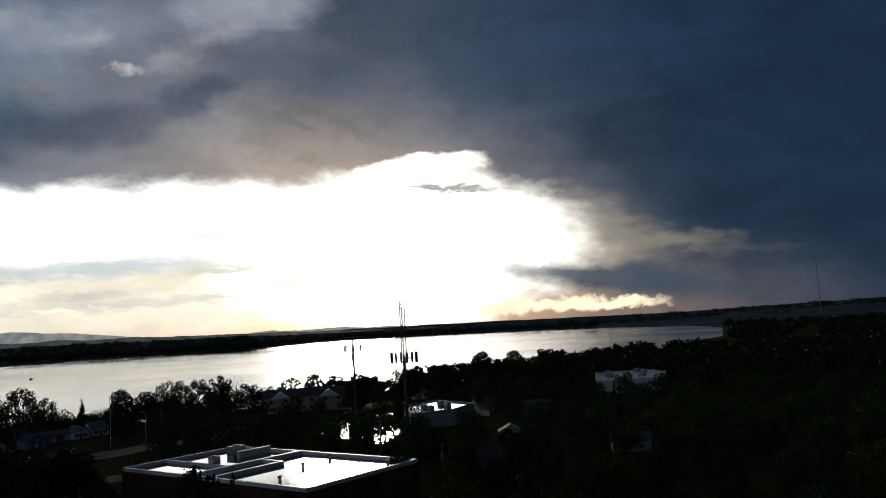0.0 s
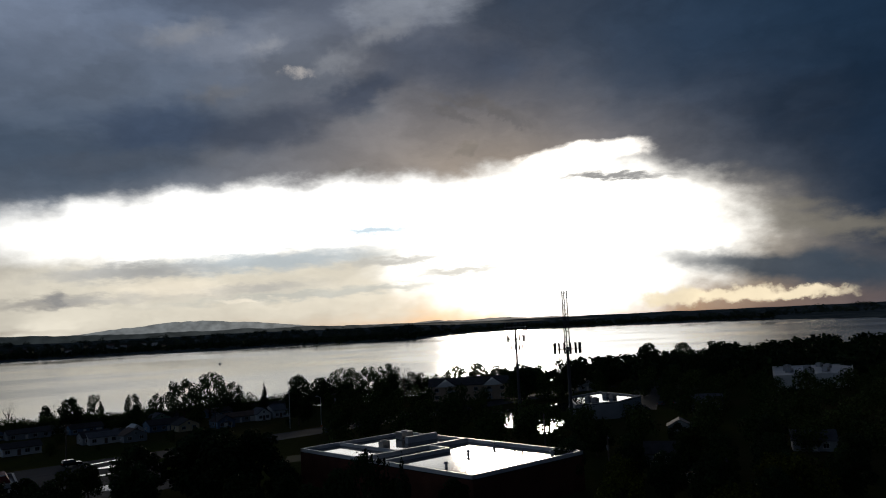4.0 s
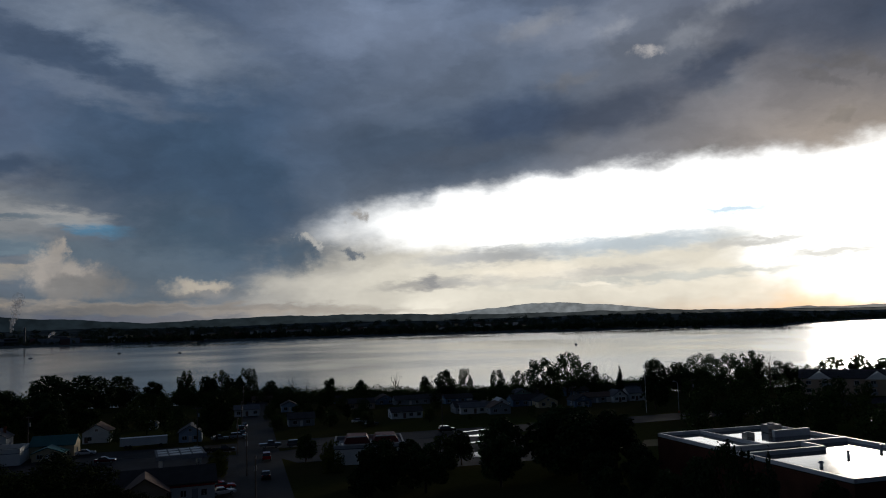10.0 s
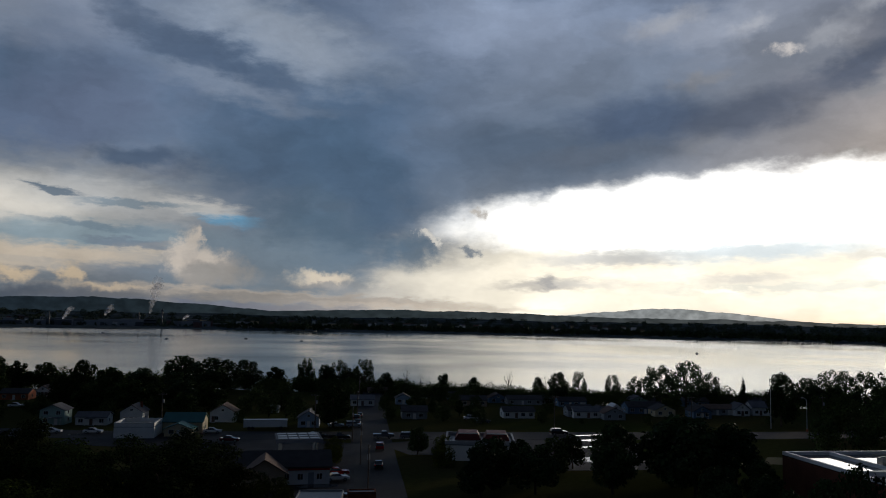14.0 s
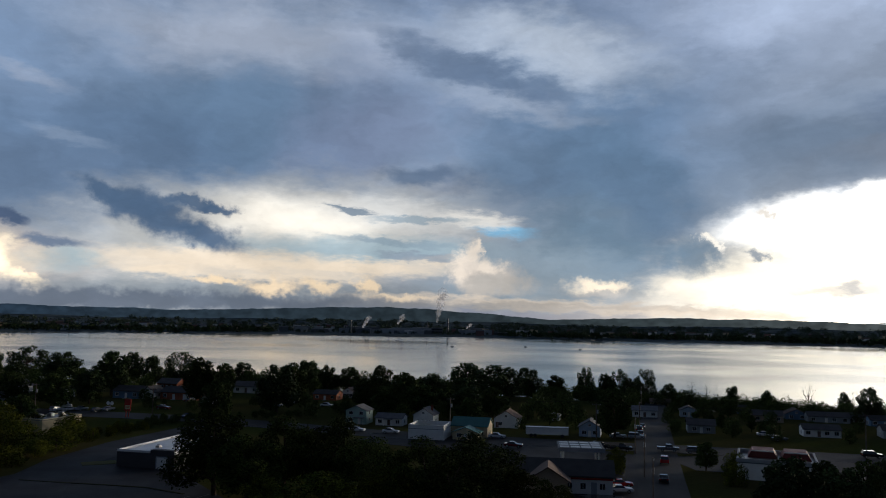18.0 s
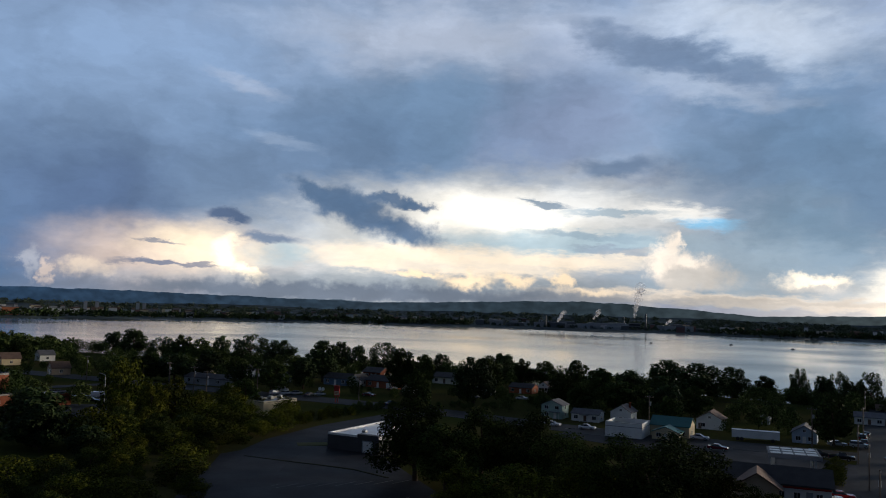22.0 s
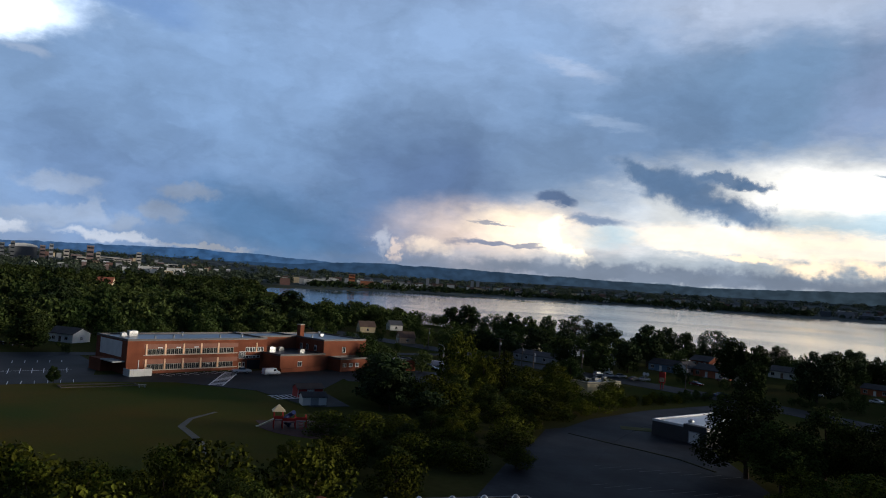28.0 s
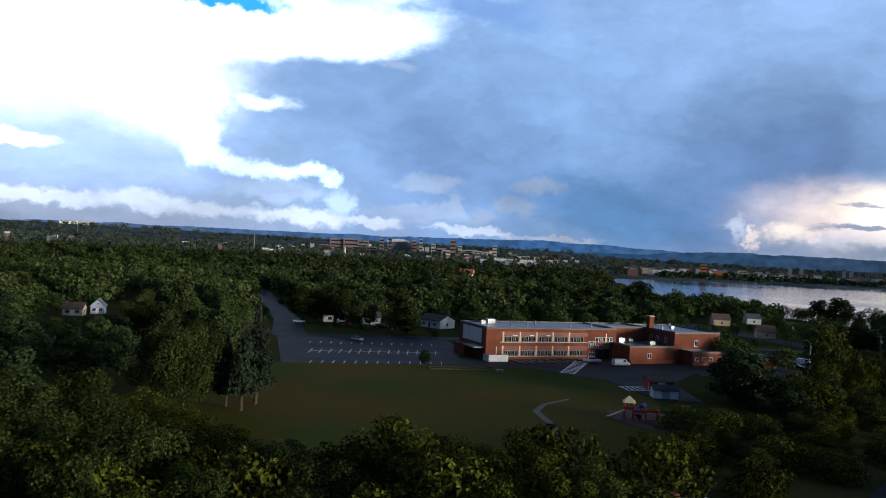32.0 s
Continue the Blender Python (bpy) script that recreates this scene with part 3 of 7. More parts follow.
def ground_material():
    """Grass near by, field and wood far off with distance haze put into their colour."""
    m = paint("ground_cover", (0.045, 0.058, 0.017), 0.95, 0.35, 0.02, 0.8, 0.3, second=(0.07, 0.06, 0.024), spec=0.0)
    t = m.node_tree
    b = t.nodes["Principled BSDF"]
    near = b.inputs["Base Color"].links[0].from_socket
    co = t.nodes.new("ShaderNodeTexCoord")
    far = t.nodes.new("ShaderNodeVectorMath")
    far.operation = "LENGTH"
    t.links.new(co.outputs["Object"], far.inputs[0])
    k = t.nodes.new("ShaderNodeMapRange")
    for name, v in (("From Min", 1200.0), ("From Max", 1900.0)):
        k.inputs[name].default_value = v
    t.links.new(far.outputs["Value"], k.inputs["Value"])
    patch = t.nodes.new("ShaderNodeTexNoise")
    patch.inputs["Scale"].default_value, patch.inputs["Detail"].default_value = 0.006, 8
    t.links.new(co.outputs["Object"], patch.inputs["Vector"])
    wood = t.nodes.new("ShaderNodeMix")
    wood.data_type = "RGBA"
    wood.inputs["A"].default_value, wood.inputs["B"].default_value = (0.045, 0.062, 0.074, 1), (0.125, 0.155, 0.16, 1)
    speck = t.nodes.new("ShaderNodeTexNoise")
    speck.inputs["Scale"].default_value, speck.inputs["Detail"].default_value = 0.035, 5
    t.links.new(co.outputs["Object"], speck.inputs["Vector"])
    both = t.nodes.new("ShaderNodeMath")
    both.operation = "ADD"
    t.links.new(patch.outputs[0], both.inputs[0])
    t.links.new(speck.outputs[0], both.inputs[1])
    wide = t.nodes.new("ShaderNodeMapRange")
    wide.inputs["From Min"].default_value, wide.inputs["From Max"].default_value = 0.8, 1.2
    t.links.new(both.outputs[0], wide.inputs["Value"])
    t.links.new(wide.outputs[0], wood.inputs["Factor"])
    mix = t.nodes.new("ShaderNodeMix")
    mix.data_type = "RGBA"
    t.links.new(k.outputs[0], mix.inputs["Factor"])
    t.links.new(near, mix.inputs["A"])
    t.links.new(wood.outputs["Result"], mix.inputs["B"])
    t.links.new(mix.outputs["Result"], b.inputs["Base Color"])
    b.inputs["Roughness"].default_value = 1.0
    return m


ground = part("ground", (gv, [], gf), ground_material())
tagged(ground, "grassy land round a wide lake, rising to wooded hills", "ground", kind="structure")
for p in ground.data.polygons:
    p.use_smooth = True

wv, wf = [], []
ring = [(a, max(along(NEAR_SHORE, a) - 40, 200), along(FAR_SHORE, a) + 120) for a in [-54 + 1.0 * i for i in range(146)]]
for a, r0, r1 in ring:
    r0, r1 = min(r0, 3000), min(max(r1, r0 + 1), 3400)
    for r in (r0, r1):
        wv.append((r * math.sin(radians(a)), r * math.cos(radians(a)), WATER_Z))
for i in range(len(ring) - 1):
    wf.append((2 * i, 2 * i + 2, 2 * i + 3, 2 * i + 1))
water = part("water", (wv, [], wf), WATER)
tagged(water, "wide calm lake mirroring the stormy sunset sky", "lake", kind="structure")


# ---- backdrop: hazy hills beyond all that is built ----
def hills(r, tops, tones, seed):
    """A far range that glows by itself: height in degrees, haze put into its colour by bearing."""
    m = bpy.data.materials.new("hazy_hills")
    m.use_nodes = True
    t = m.node_tree
    t.nodes.clear()
    co, sp3 = t.nodes.new("ShaderNodeTexCoord"), t.nodes.new("ShaderNodeSeparateXYZ")
    t.links.new(co.outputs["Object"], sp3.inputs[0])
    turn = t.nodes.new("ShaderNodeMath")
    turn.operation = "ARCTAN2"
    t.links.new(sp3.outputs[0], turn.inputs[0])
    t.links.new(sp3.outputs[1], turn.inputs[1])
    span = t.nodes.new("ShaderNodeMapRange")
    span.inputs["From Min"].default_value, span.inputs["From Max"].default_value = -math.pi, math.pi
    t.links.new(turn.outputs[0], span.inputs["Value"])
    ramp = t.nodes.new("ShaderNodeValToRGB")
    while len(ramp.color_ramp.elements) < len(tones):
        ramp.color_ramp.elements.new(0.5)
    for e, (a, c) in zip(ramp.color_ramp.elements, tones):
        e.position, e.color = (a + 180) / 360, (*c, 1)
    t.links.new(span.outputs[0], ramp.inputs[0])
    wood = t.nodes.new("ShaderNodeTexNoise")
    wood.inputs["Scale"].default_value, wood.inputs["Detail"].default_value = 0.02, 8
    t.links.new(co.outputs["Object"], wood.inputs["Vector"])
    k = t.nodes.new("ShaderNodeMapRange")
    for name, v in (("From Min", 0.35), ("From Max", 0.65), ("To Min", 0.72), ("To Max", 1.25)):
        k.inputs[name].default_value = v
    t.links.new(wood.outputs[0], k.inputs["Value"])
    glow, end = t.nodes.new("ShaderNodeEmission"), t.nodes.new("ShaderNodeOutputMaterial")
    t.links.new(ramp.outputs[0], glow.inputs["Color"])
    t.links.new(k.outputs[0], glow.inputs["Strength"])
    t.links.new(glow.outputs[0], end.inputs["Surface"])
    vs, fs = [], []
    n = 1000
    for i in range(n + 1):
        a = -98 + i * 0.196
        e = along(tops, a) + noise.noise(Vector((a * 0.45, seed, 0))) * 0.1 + noise.noise(Vector((a * 2.2, seed, 4))) * 0.05 + noise.noise(Vector((a * 9, seed, 8))) * 0.02
        x, y = math.sin(radians(a)), math.cos(radians(a))
        for q, z in ((r, -20.0), (r + 120, 30 + (r + 120) * math.tan(radians(e)))):
            vs.append((x * q, y * q, z))
    for i in range(n):
        fs.append((2 * i, 2 * i + 2, 2 * i + 3, 2 * i + 1))
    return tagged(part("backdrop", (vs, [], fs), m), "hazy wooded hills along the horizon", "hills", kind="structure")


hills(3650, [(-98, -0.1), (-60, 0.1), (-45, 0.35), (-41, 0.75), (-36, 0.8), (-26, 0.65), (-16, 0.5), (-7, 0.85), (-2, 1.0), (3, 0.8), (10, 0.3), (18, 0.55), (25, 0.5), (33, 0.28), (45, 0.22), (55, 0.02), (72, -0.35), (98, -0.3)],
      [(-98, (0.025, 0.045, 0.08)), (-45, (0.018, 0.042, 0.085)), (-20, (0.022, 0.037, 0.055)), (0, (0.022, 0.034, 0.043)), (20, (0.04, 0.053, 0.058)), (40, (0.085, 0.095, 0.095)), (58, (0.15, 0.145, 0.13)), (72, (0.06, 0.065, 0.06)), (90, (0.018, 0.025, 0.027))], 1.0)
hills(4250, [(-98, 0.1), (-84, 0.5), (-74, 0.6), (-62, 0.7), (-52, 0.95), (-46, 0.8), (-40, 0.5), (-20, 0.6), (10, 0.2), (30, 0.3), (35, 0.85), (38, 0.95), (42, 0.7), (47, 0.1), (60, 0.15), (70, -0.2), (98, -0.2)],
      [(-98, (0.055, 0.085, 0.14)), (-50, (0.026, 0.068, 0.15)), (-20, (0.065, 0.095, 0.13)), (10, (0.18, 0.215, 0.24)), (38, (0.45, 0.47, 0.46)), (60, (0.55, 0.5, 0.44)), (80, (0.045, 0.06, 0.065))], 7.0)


def strip(pts, width, z, material, name, label, category, thick=0.12):
    """A paved strip along a line of points, as a slab."""
    bm = bmesh.new()
    row = []
    pts = [drawn(*p) for p in pts]
    for i, p in enumerate(pts):
        a, b = Vector(pts[max(i - 1, 0)]), Vector(pts[min(i + 1, len(pts) - 1)])
        d = (b - a).normalized()
        s = Vector((-d.y, d.x)) * (width[i] if isinstance(width, list) else width) / 2
        p = Vector(p)
        row.append([bm.verts.new((*(p + s * e), zz)) for e, zz in ((1, z), (-1, z), (-1, z - thick), (1, z - thick))])
    for u, v in zip(row, row[1:]):
        for k in range(4):
            j = (k + 1) % 4
            bm.faces.new((u[k], u[j], v[j], v[k]))
    bm.faces.new(row[0]), bm.faces.new(row[-1][::-1])
    bmesh.ops.recalc_face_normals(bm, faces=bm.faces[:])
    return tagged(part(name, bm, material), label, category, kind="structure")


def slab(pts, z, material, name, label, category, thick=0.12):
    bm = prism(bmesh.new(), [drawn(*p) for p in pts], z - thick, z, "z")
    return tagged(part(name, bm, material), label, category, kind="structure")


def hwy(x):
    return (x, 227 - 0.27 * x)


highway = strip([hwy(x) for x in range(-420, 321, 20)], 13, 0.05, ASPHALT, "road", "wet asphalt highway parallel to the lake", "road")
strip([(36, 110), (45, 140), (52, 165), (60, 195), (75, 245), (92, 300), (100, 325)], [9, 9, 9, 10, 9, 8, 7], 0.056, ASPHALT, "road", "wet asphalt side street leading down to the lake", "road")
strip([(-46, 84), (-53, 104), (-62, 128), (-67, 150), (-69, 172), (-66, 196), (-58, 222), (-46, 238)], [15, 15, 14, 13, 12, 11, 10, 10], 0.06, OLD_ASPHALT, "road", "curving worn asphalt drive", "road")

# ---- trees ----
def leaf_cards(rng, centres, radii, count, size):
    """Small bent leaf sprays on the outside of a crown's lobes: vertices and faces."""
    centres, radii = np.array(centres, float), np.array(radii, float)
    pick = rng.choice(len(centres), count, p=(radii.prod(1) ** 0.7) / (radii.prod(1) ** 0.7).sum())
    d = rng.normal(size=(count, 3))
    d /= np.linalg.norm(d, axis=1, keepdims=True)
    k = rng.uniform(0.3, 1, (count, 1)) ** 0.45 * rng.uniform(0.85, 1.15, (count, 1))
    at = centres[pick] + d * radii[pick] * k
    nrm = d + rng.normal(size=(count, 3)) * 0.6 + np.array([0, 0, 0.35])
    nrm /= np.linalg.norm(nrm, axis=1, keepdims=True)
    u = np.cross(nrm, rng.normal(size=(count, 3)))
    u /= np.linalg.norm(u, axis=1, keepdims=True)
    v = np.cross(nrm, u)
    s = size * rng.uniform(0.6, 1.4, (count, 1))
    quad = np.stack([at - u * s * 0.55, at - v * s * 0.4 + nrm * s * 0.2, at + u * s * 0.6, at + v * s * 0.4 + nrm * s * 0.15], 1)
    faces = np.arange(count * 4).reshape(-1, 4)
    return quad.reshape(-1, 3), faces


def tree_parts(seed, h, w, leaves, size, material, shape="round", trunk_share=0.25):
    """Trunk and crown meshes of one kind of tree, for a height h and a crown width w."""
    rng = np.random.default_rng(seed)
    bm = bmesh.new()
    r = 0.022 * h + 0.05
    top = h * (0.62 if shape != "cone" else 0.95)
    lean = rng.normal(size=2) * 0.02 * h
    tube(bm, (0, 0, -0.3), (lean[0] * 0.5, lean[1] * 0.5, top * 0.5), r, r * 0.7, 7)
    tube(bm, (lean[0] * 0.5, lean[1] * 0.5, top * 0.5), (lean[0], lean[1], top), r * 0.7, r * 0.25, 6)
    cs, rs = [], []
    if shape == "cone":
        for i in range(9):
            k = i / 8
            z = h * (0.26 + 0.72 * k)
            rr = w / 2 * (1 - k) ** 0.8 + 0.15
            for j in range(5 if i < 6 else 2):
                a = rng.uniform(0, math.tau)
                cs.append((math.cos(a) * rr * 0.5, math.sin(a) * rr * 0.5, z - 0.12 * rr))
                rs.append((rr * 0.55, rr * 0.55, h * 0.07))
    else:
        lobes = {"round": 11, "airy": 17}.get(shape, 14)
        airy = shape == "airy"
        for i in range(lobes):
            a = i * 2.4 + rng.uniform(-0.4, 0.4)
            k = (i + 0.5) / lobes
            z = h * (trunk_share + (0.9 - trunk_share) * k)
            spread = w * (0.42 if airy else 0.33) * math.sqrt(max(1 - (2 * k - 0.75) ** 2 / 1.6, 0.05)) * rng.uniform(0.7, 1.15)
            c = (math.cos(a) * spread + lean[0], math.sin(a) * spread + lean[1], z)
            q = w * (rng.uniform(0.13, 0.21) if airy else rng.uniform(0.17, 0.27)) * (1.15 - 0.45 * k)
            cs.append(c)
            rs.append((q, q, q * rng.uniform(0.7, 1.0)))
            if i % 2 == 0 or airy:
                tube(bm, (lean[0] * 0.5, lean[1] * 0.5, min(z * 0.62, top * 0.95)), c, r * 0.4, r * 0.08, 5)
    trunk = bpy.data.meshes.new("trunk")
    bm.to_mesh(trunk)
    bm.free()
    trunk.materials.append(BARK)
    v, f = leaf_cards(rng, cs, rs, leaves, size)
    crown = bpy.data.meshes.new("crown")
    crown.from_pydata(v.tolist(), [], f.tolist())
    crown.materials.append(material)
    return trunk, crown


KINDS = {
    "near": [tree_parts(11 + i, 12, 9.5 + i % 3, 9500, 0.28, LEAF) for i in range(4)],
    "lime": [tree_parts(21 + i, 12, 9.5 + i % 3, 8500, 0.29, LEAF_LIME) for i in range(4)],
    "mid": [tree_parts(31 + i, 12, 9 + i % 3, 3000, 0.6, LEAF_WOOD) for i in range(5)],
    "dark": [tree_parts(51 + i, 12, 10, 3000, 0.6, LEAF_DARK) for i in range(3)],
    "bush": [tree_parts(61 + i, 5, 6, 2600, 0.26, LEAF_LIME, "bushy", 0.08) for i in range(3)],
    "cone": [tree_parts(71 + i, 14, 6.2, 3600, 0.42, NEEDLE, "cone") for i in range(2)],
    "airy": [tree_parts(91 + i, 12, 10.5, 3000, 0.46, LEAF_DARK, "airy", 0.3) for i in range(4)],
    "bare": [tree_parts(97 + i, 9, 6, 46, 0.4, LEAF_DARK, "airy", 0.25) for i in range(2)],
    "thin": [tree_parts(81 + i, 9, 6.5, 330, 0.5, LEAF_DARK) for i in range(3)],
}
LABELS = {
    "lime": "leafy yellow-green deciduous tree with an uneven crown",
    "near": "leafy green deciduous tree with an uneven crown", "mid": "green deciduous tree among the houses", "dark": "dark green deciduous tree with a dense crown",
    "bush": "dense green bush growing down to the grass", "cone": "tall dark spruce with drooping branches", "thin": "thinly leaved small tree on the lake shore", "airy": "tall dark tree with gaps between its limbs", "bare": "bare grey tree with thin twigs",
}
BASE_H = {"near": 12, "lime": 12, "mid": 12, "dark": 12, "bush": 5, "cone": 14, "thin": 9, "airy": 12, "bare": 9}
tree_rng = random.Random(5)


joined = []  # trees too far off to be picked apart: x, y, height, width


def tree(kind, x, y, h, wide=1.0, group="", single=False):
    if not single and (math.hypot(x, y) > 232 or (x > 140 and math.hypot(x, y) > 190)):
        joined.append((*drawn(x, y), h, h * 0.82 * wide * (0.55 if kind == "cone" else 1.0)))
        return None
    trunk, crown = tree_rng.choice(KINDS[kind])
    k = h / BASE_H[kind]
    ob = new("bush" if kind == "bush" else "tree", trunk)
    x, y = drawn(x, y)
    ob.matrix_world = Matrix.LocRotScale((x, y, ground_z(x, y)), Euler((0, 0, tree_rng.uniform(0, 6.28))), (k * wide, k * wide * tree_rng.uniform(0.9, 1.1), k))
    c = new("crown", crown)
    c.parent = ob
    tagged(ob, LABELS[kind], "bush" if kind == "bush" else "tree", group)
    return ob


def trees(rows, group, kinds, single=True):
    """Trees standing singly: x, y, height and crown width of each."""
    for x, y, h, w in rows:
        kind = tree_rng.choice(kinds)
        h = 30 - (30 - h) * math.hypot(*drawn(x, y)) / math.hypot(x, y) + 0.8 * (math.hypot(x, y) > 200)
        h = h + min(-ground_z(*drawn(x, y)), 5.5) * (math.hypot(x, y) > 250)
        tree(kind, x, y, h, w / (h * (0.5 if kind == "cone" else 0.84)), group, single)


SIGHTLINES = []  # houses, roads and lots kept in the camera's sight: x, y, half width


def under_sight(x, y, h):
    """The height a tree may have without hiding a house or a road from the camera."""
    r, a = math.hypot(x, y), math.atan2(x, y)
    for hx, hy, half in SIGHTLINES:
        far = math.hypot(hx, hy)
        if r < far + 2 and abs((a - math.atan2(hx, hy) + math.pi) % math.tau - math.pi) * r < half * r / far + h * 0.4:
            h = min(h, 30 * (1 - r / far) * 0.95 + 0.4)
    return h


def clear_of(x, y, keep):
    return all((x - a) ** 2 + (y - b) ** 2 > r * r for a, b, r in keep)


def inside(p, poly):
    x, y, c = p[0], p[1], False
    for (x0, y0), (x1, y1) in zip(poly, poly[1:] + poly[:1]):
        if (y0 > y) != (y1 > y) and x < (x1 - x0) * (y - y0) / (y1 - y0) + x0:
            c = not c
    return c


def grove(kinds, poly, gap, h0, h1, seed, keep=(), wide=1.0, group=""):
    """Trees at random over a stretch of the plan, no closer than gap."""
    r = random.Random(seed)
    xs, ys = [p[0] for p in poly], [p[1] for p in poly]
    put = []
    for _ in range(int((max(xs) - min(xs)) * (max(ys) - min(ys)) / gap ** 2 * 5)):
        x, y = r.uniform(min(xs), max(xs)), r.uniform(min(ys), max(ys))
        if inside((x, y), poly) and all((x - a) ** 2 + (y - b) ** 2 > gap * gap for a, b in put) and clear_of(x, y, keep):
            h = under_sight(x, y, r.uniform(h0, h1))
            if h < 1.6:
                continue
            put.append((x, y))
            kind = "bush" if h < 4.2 else r.choice(kinds)
            tree(kind, x, y, h, wide, group)
    return put


def far_wood(name, label, spots, seed, leaves=70, size=1.9, material=None):
    """Many far trees as one mass of leaf sprays: spots of x, y, height, width."""
    rng = np.random.default_rng(seed)
    vs, fs, n = [], [], 0
    for x, y, h, w in spots:
        z = ground_z(x, y)
        cs, rs = [], []
        lobes = 8 if leaves > 60 else 4
        for i in range(lobes):
            k = (i + 0.5) / lobes
            a = i * 2.4 + rng.uniform(0, 1)
            spread = w * 0.31 * math.sqrt(max(1 - (2 * k - 0.85) ** 2 / 1.5, 0.05))
            q = w * rng.uniform(0.25, 0.34) * (1.08 - 0.24 * k)
            cs.append((x + math.cos(a) * spread, y + math.sin(a) * spread, z + h * (0.2 + 0.6 * k)))
            rs.append((q, q, q * 0.85))
        v, f = leaf_cards(rng, cs, rs, leaves, size * h / 12)
        vs.append(v)
        fs.append(f + n)
        n += len(v)
        if leaves > 150:
            t = 0.02 * h
            tv = np.array([(x + dx * t, y + dy * t, zz) for zz in (z - 0.3, z + h * 0.6) for dx, dy in ((-1, -1), (1, -1), (1, 1), (-1, 1))])
            vs.append(tv)
            fs.append(np.array([(0, 1, 5, 4), (1, 2, 6, 5), (2, 3, 7, 6), (3, 0, 4, 7)]) + n)
            n += 8
    ob = part(name, (np.concatenate(vs).tolist(), [], np.concatenate(fs).tolist()), material or LEAF)
    return tagged(ob, label, "woodland", kind="stuff")



# ---- where the trees stand ----
def sector(a0, a1, r0, r1, n=12):
    """A stretch of the plan between two bearings and two distances."""
    ring = [(r0, a0 + (a1 - a0) * i / n) for i in range(n + 1)] + [(r1, a1 - (a1 - a0) * i / n) for i in range(n + 1)]
    return [(r * math.sin(radians(a)), r * math.cos(radians(a))) for r, a in ring]


# round the lawn and the drive
grove(["near", "lime", "bush"], sector(-84, -62, 60, 86), 4.0, 8, 10.6, 2, group="trees round the lawn")
grove(["near", "lime", "bush"], sector(-62, -42, 64, 90), 4.2, 8.8, 11.6, 1, keep=[(-54, 61, 6), (-44, 73, 7), (-36, 82, 7)], group="trees round the lawn")
trees([(-100, 6, 14, 13.5), (-111, 14, 13, 11), (-80, 15, 12.7, 10.5), (-85, 2, 11.5, 10), (-72, 8, 12, 9), (-92, -8, 13, 11)], "large trees beside the lawn", ["near"])
trees([(-138, 33, 15.9, 12), (-145, 31, 13, 10), (-146, 38, 14.5, 8.5)], "large trees beside the lawn", ["near"])
trees([(-141, 46.5, 18, 7.5), (-136.5, 42.5, 16.5, 6.5), (-140.5, 41, 14, 5)], "spruces beside the lawn", ["cone"])
trees([(-164, 19, 10.2, 13), (-185, 10, 11.5, 15), (-178, 29, 10.5, 10.5), (-150, 8, 10, 11), (-140, -2, 11, 12), (-160, -6, 11, 13), (-170, 42, 8, 7)], "large trees beside the lawn", ["dark", "mid"])
tree("mid", -178, 103, 4.2, 0.9)
# low dark growth added to stand for tree shade on the ground
trees([(-128, 25, 6, 7), (-122, 19, 6.5, 7), (-118, 29, 5, 6.5), (-111, 24, 5.5, 7), (-105, 31, 5, 6.5), (-101, 24, 5.5, 7), (-97, 37, 4.6, 6), (-92, 30, 6, 7), (-133, 14, 7, 8), (-120, 8, 8, 9), (-93, 44, 4.6, 6), (-86, 38, 5.5, 6.5)], "bushes beside the lawn", ["dark", "bush"])
trees([(-114, 146, 11.8, 15), (-121, 151, 11.2, 13), (-109, 141, 9.5, 10), (-97, 139, 6.3, 9)], "broad round trees beside the playground", ["dark"])
trees([(-100, 112, 4.2, 6.4), (-94, 114, 4.9, 6.3), (-82, 101, 5, 5.6), (-85, 96, 4.2, 5.1), (-83, 113, 4.4, 5.9), (-88, 127, 4.6, 6.6), (-77, 102, 3.8, 5), (-90, 104, 4.5, 5.5), (-79, 92, 5.5, 5.5), (-72, 96, 5, 6), (-90, 120, 4.2, 6),
       (-76, 84, 6.5, 6), (-84, 86, 5, 5.5), (-66, 88, 6, 6)], "trees beside the drive", ["lime", "bush", "near"])
trees([(-117, 181, 15.5, 9), (-106, 175, 11.8, 9), (-109, 167, 10.2, 8), (-112, 195, 9.2, 8.5), (-106, 199, 6.8, 9.5), (-104, 211, 7.4, 8.5), (-95, 182, 5.4, 8.7), (-92, 155, 7.1, 8), (-88, 140, 5.5, 7.4), (-83, 127, 4.6, 6.6), (-86, 151, 4.2, 6.6),
       (-74, 112, 3.4, 5.7), (-76, 120, 3.6, 5.4), (-80, 110, 4, 5.6), (-93, 193, 4.6, 7), (-94, 171, 5.2, 7.4), (-101, 156, 8, 8)], "trees beside the drive", ["lime", "near", "lime", "bush"])
trees([(-96, 213, 4.4, 7), (-90, 218, 3.6, 5), (-100, 186, 6.6, 8), (-97, 148, 7, 7.6), (-103, 148, 8.5, 8), (-100, 164, 7.5, 8), (-85, 134, 4.4, 6), (-80, 118, 3.6, 5.2), (-90, 162, 5, 6), (-98, 203, 5.5, 7.5), (-118, 200, 7, 7), (-90, 133, 5, 6.5)],
      "trees beside the drive", ["lime", "bush"])
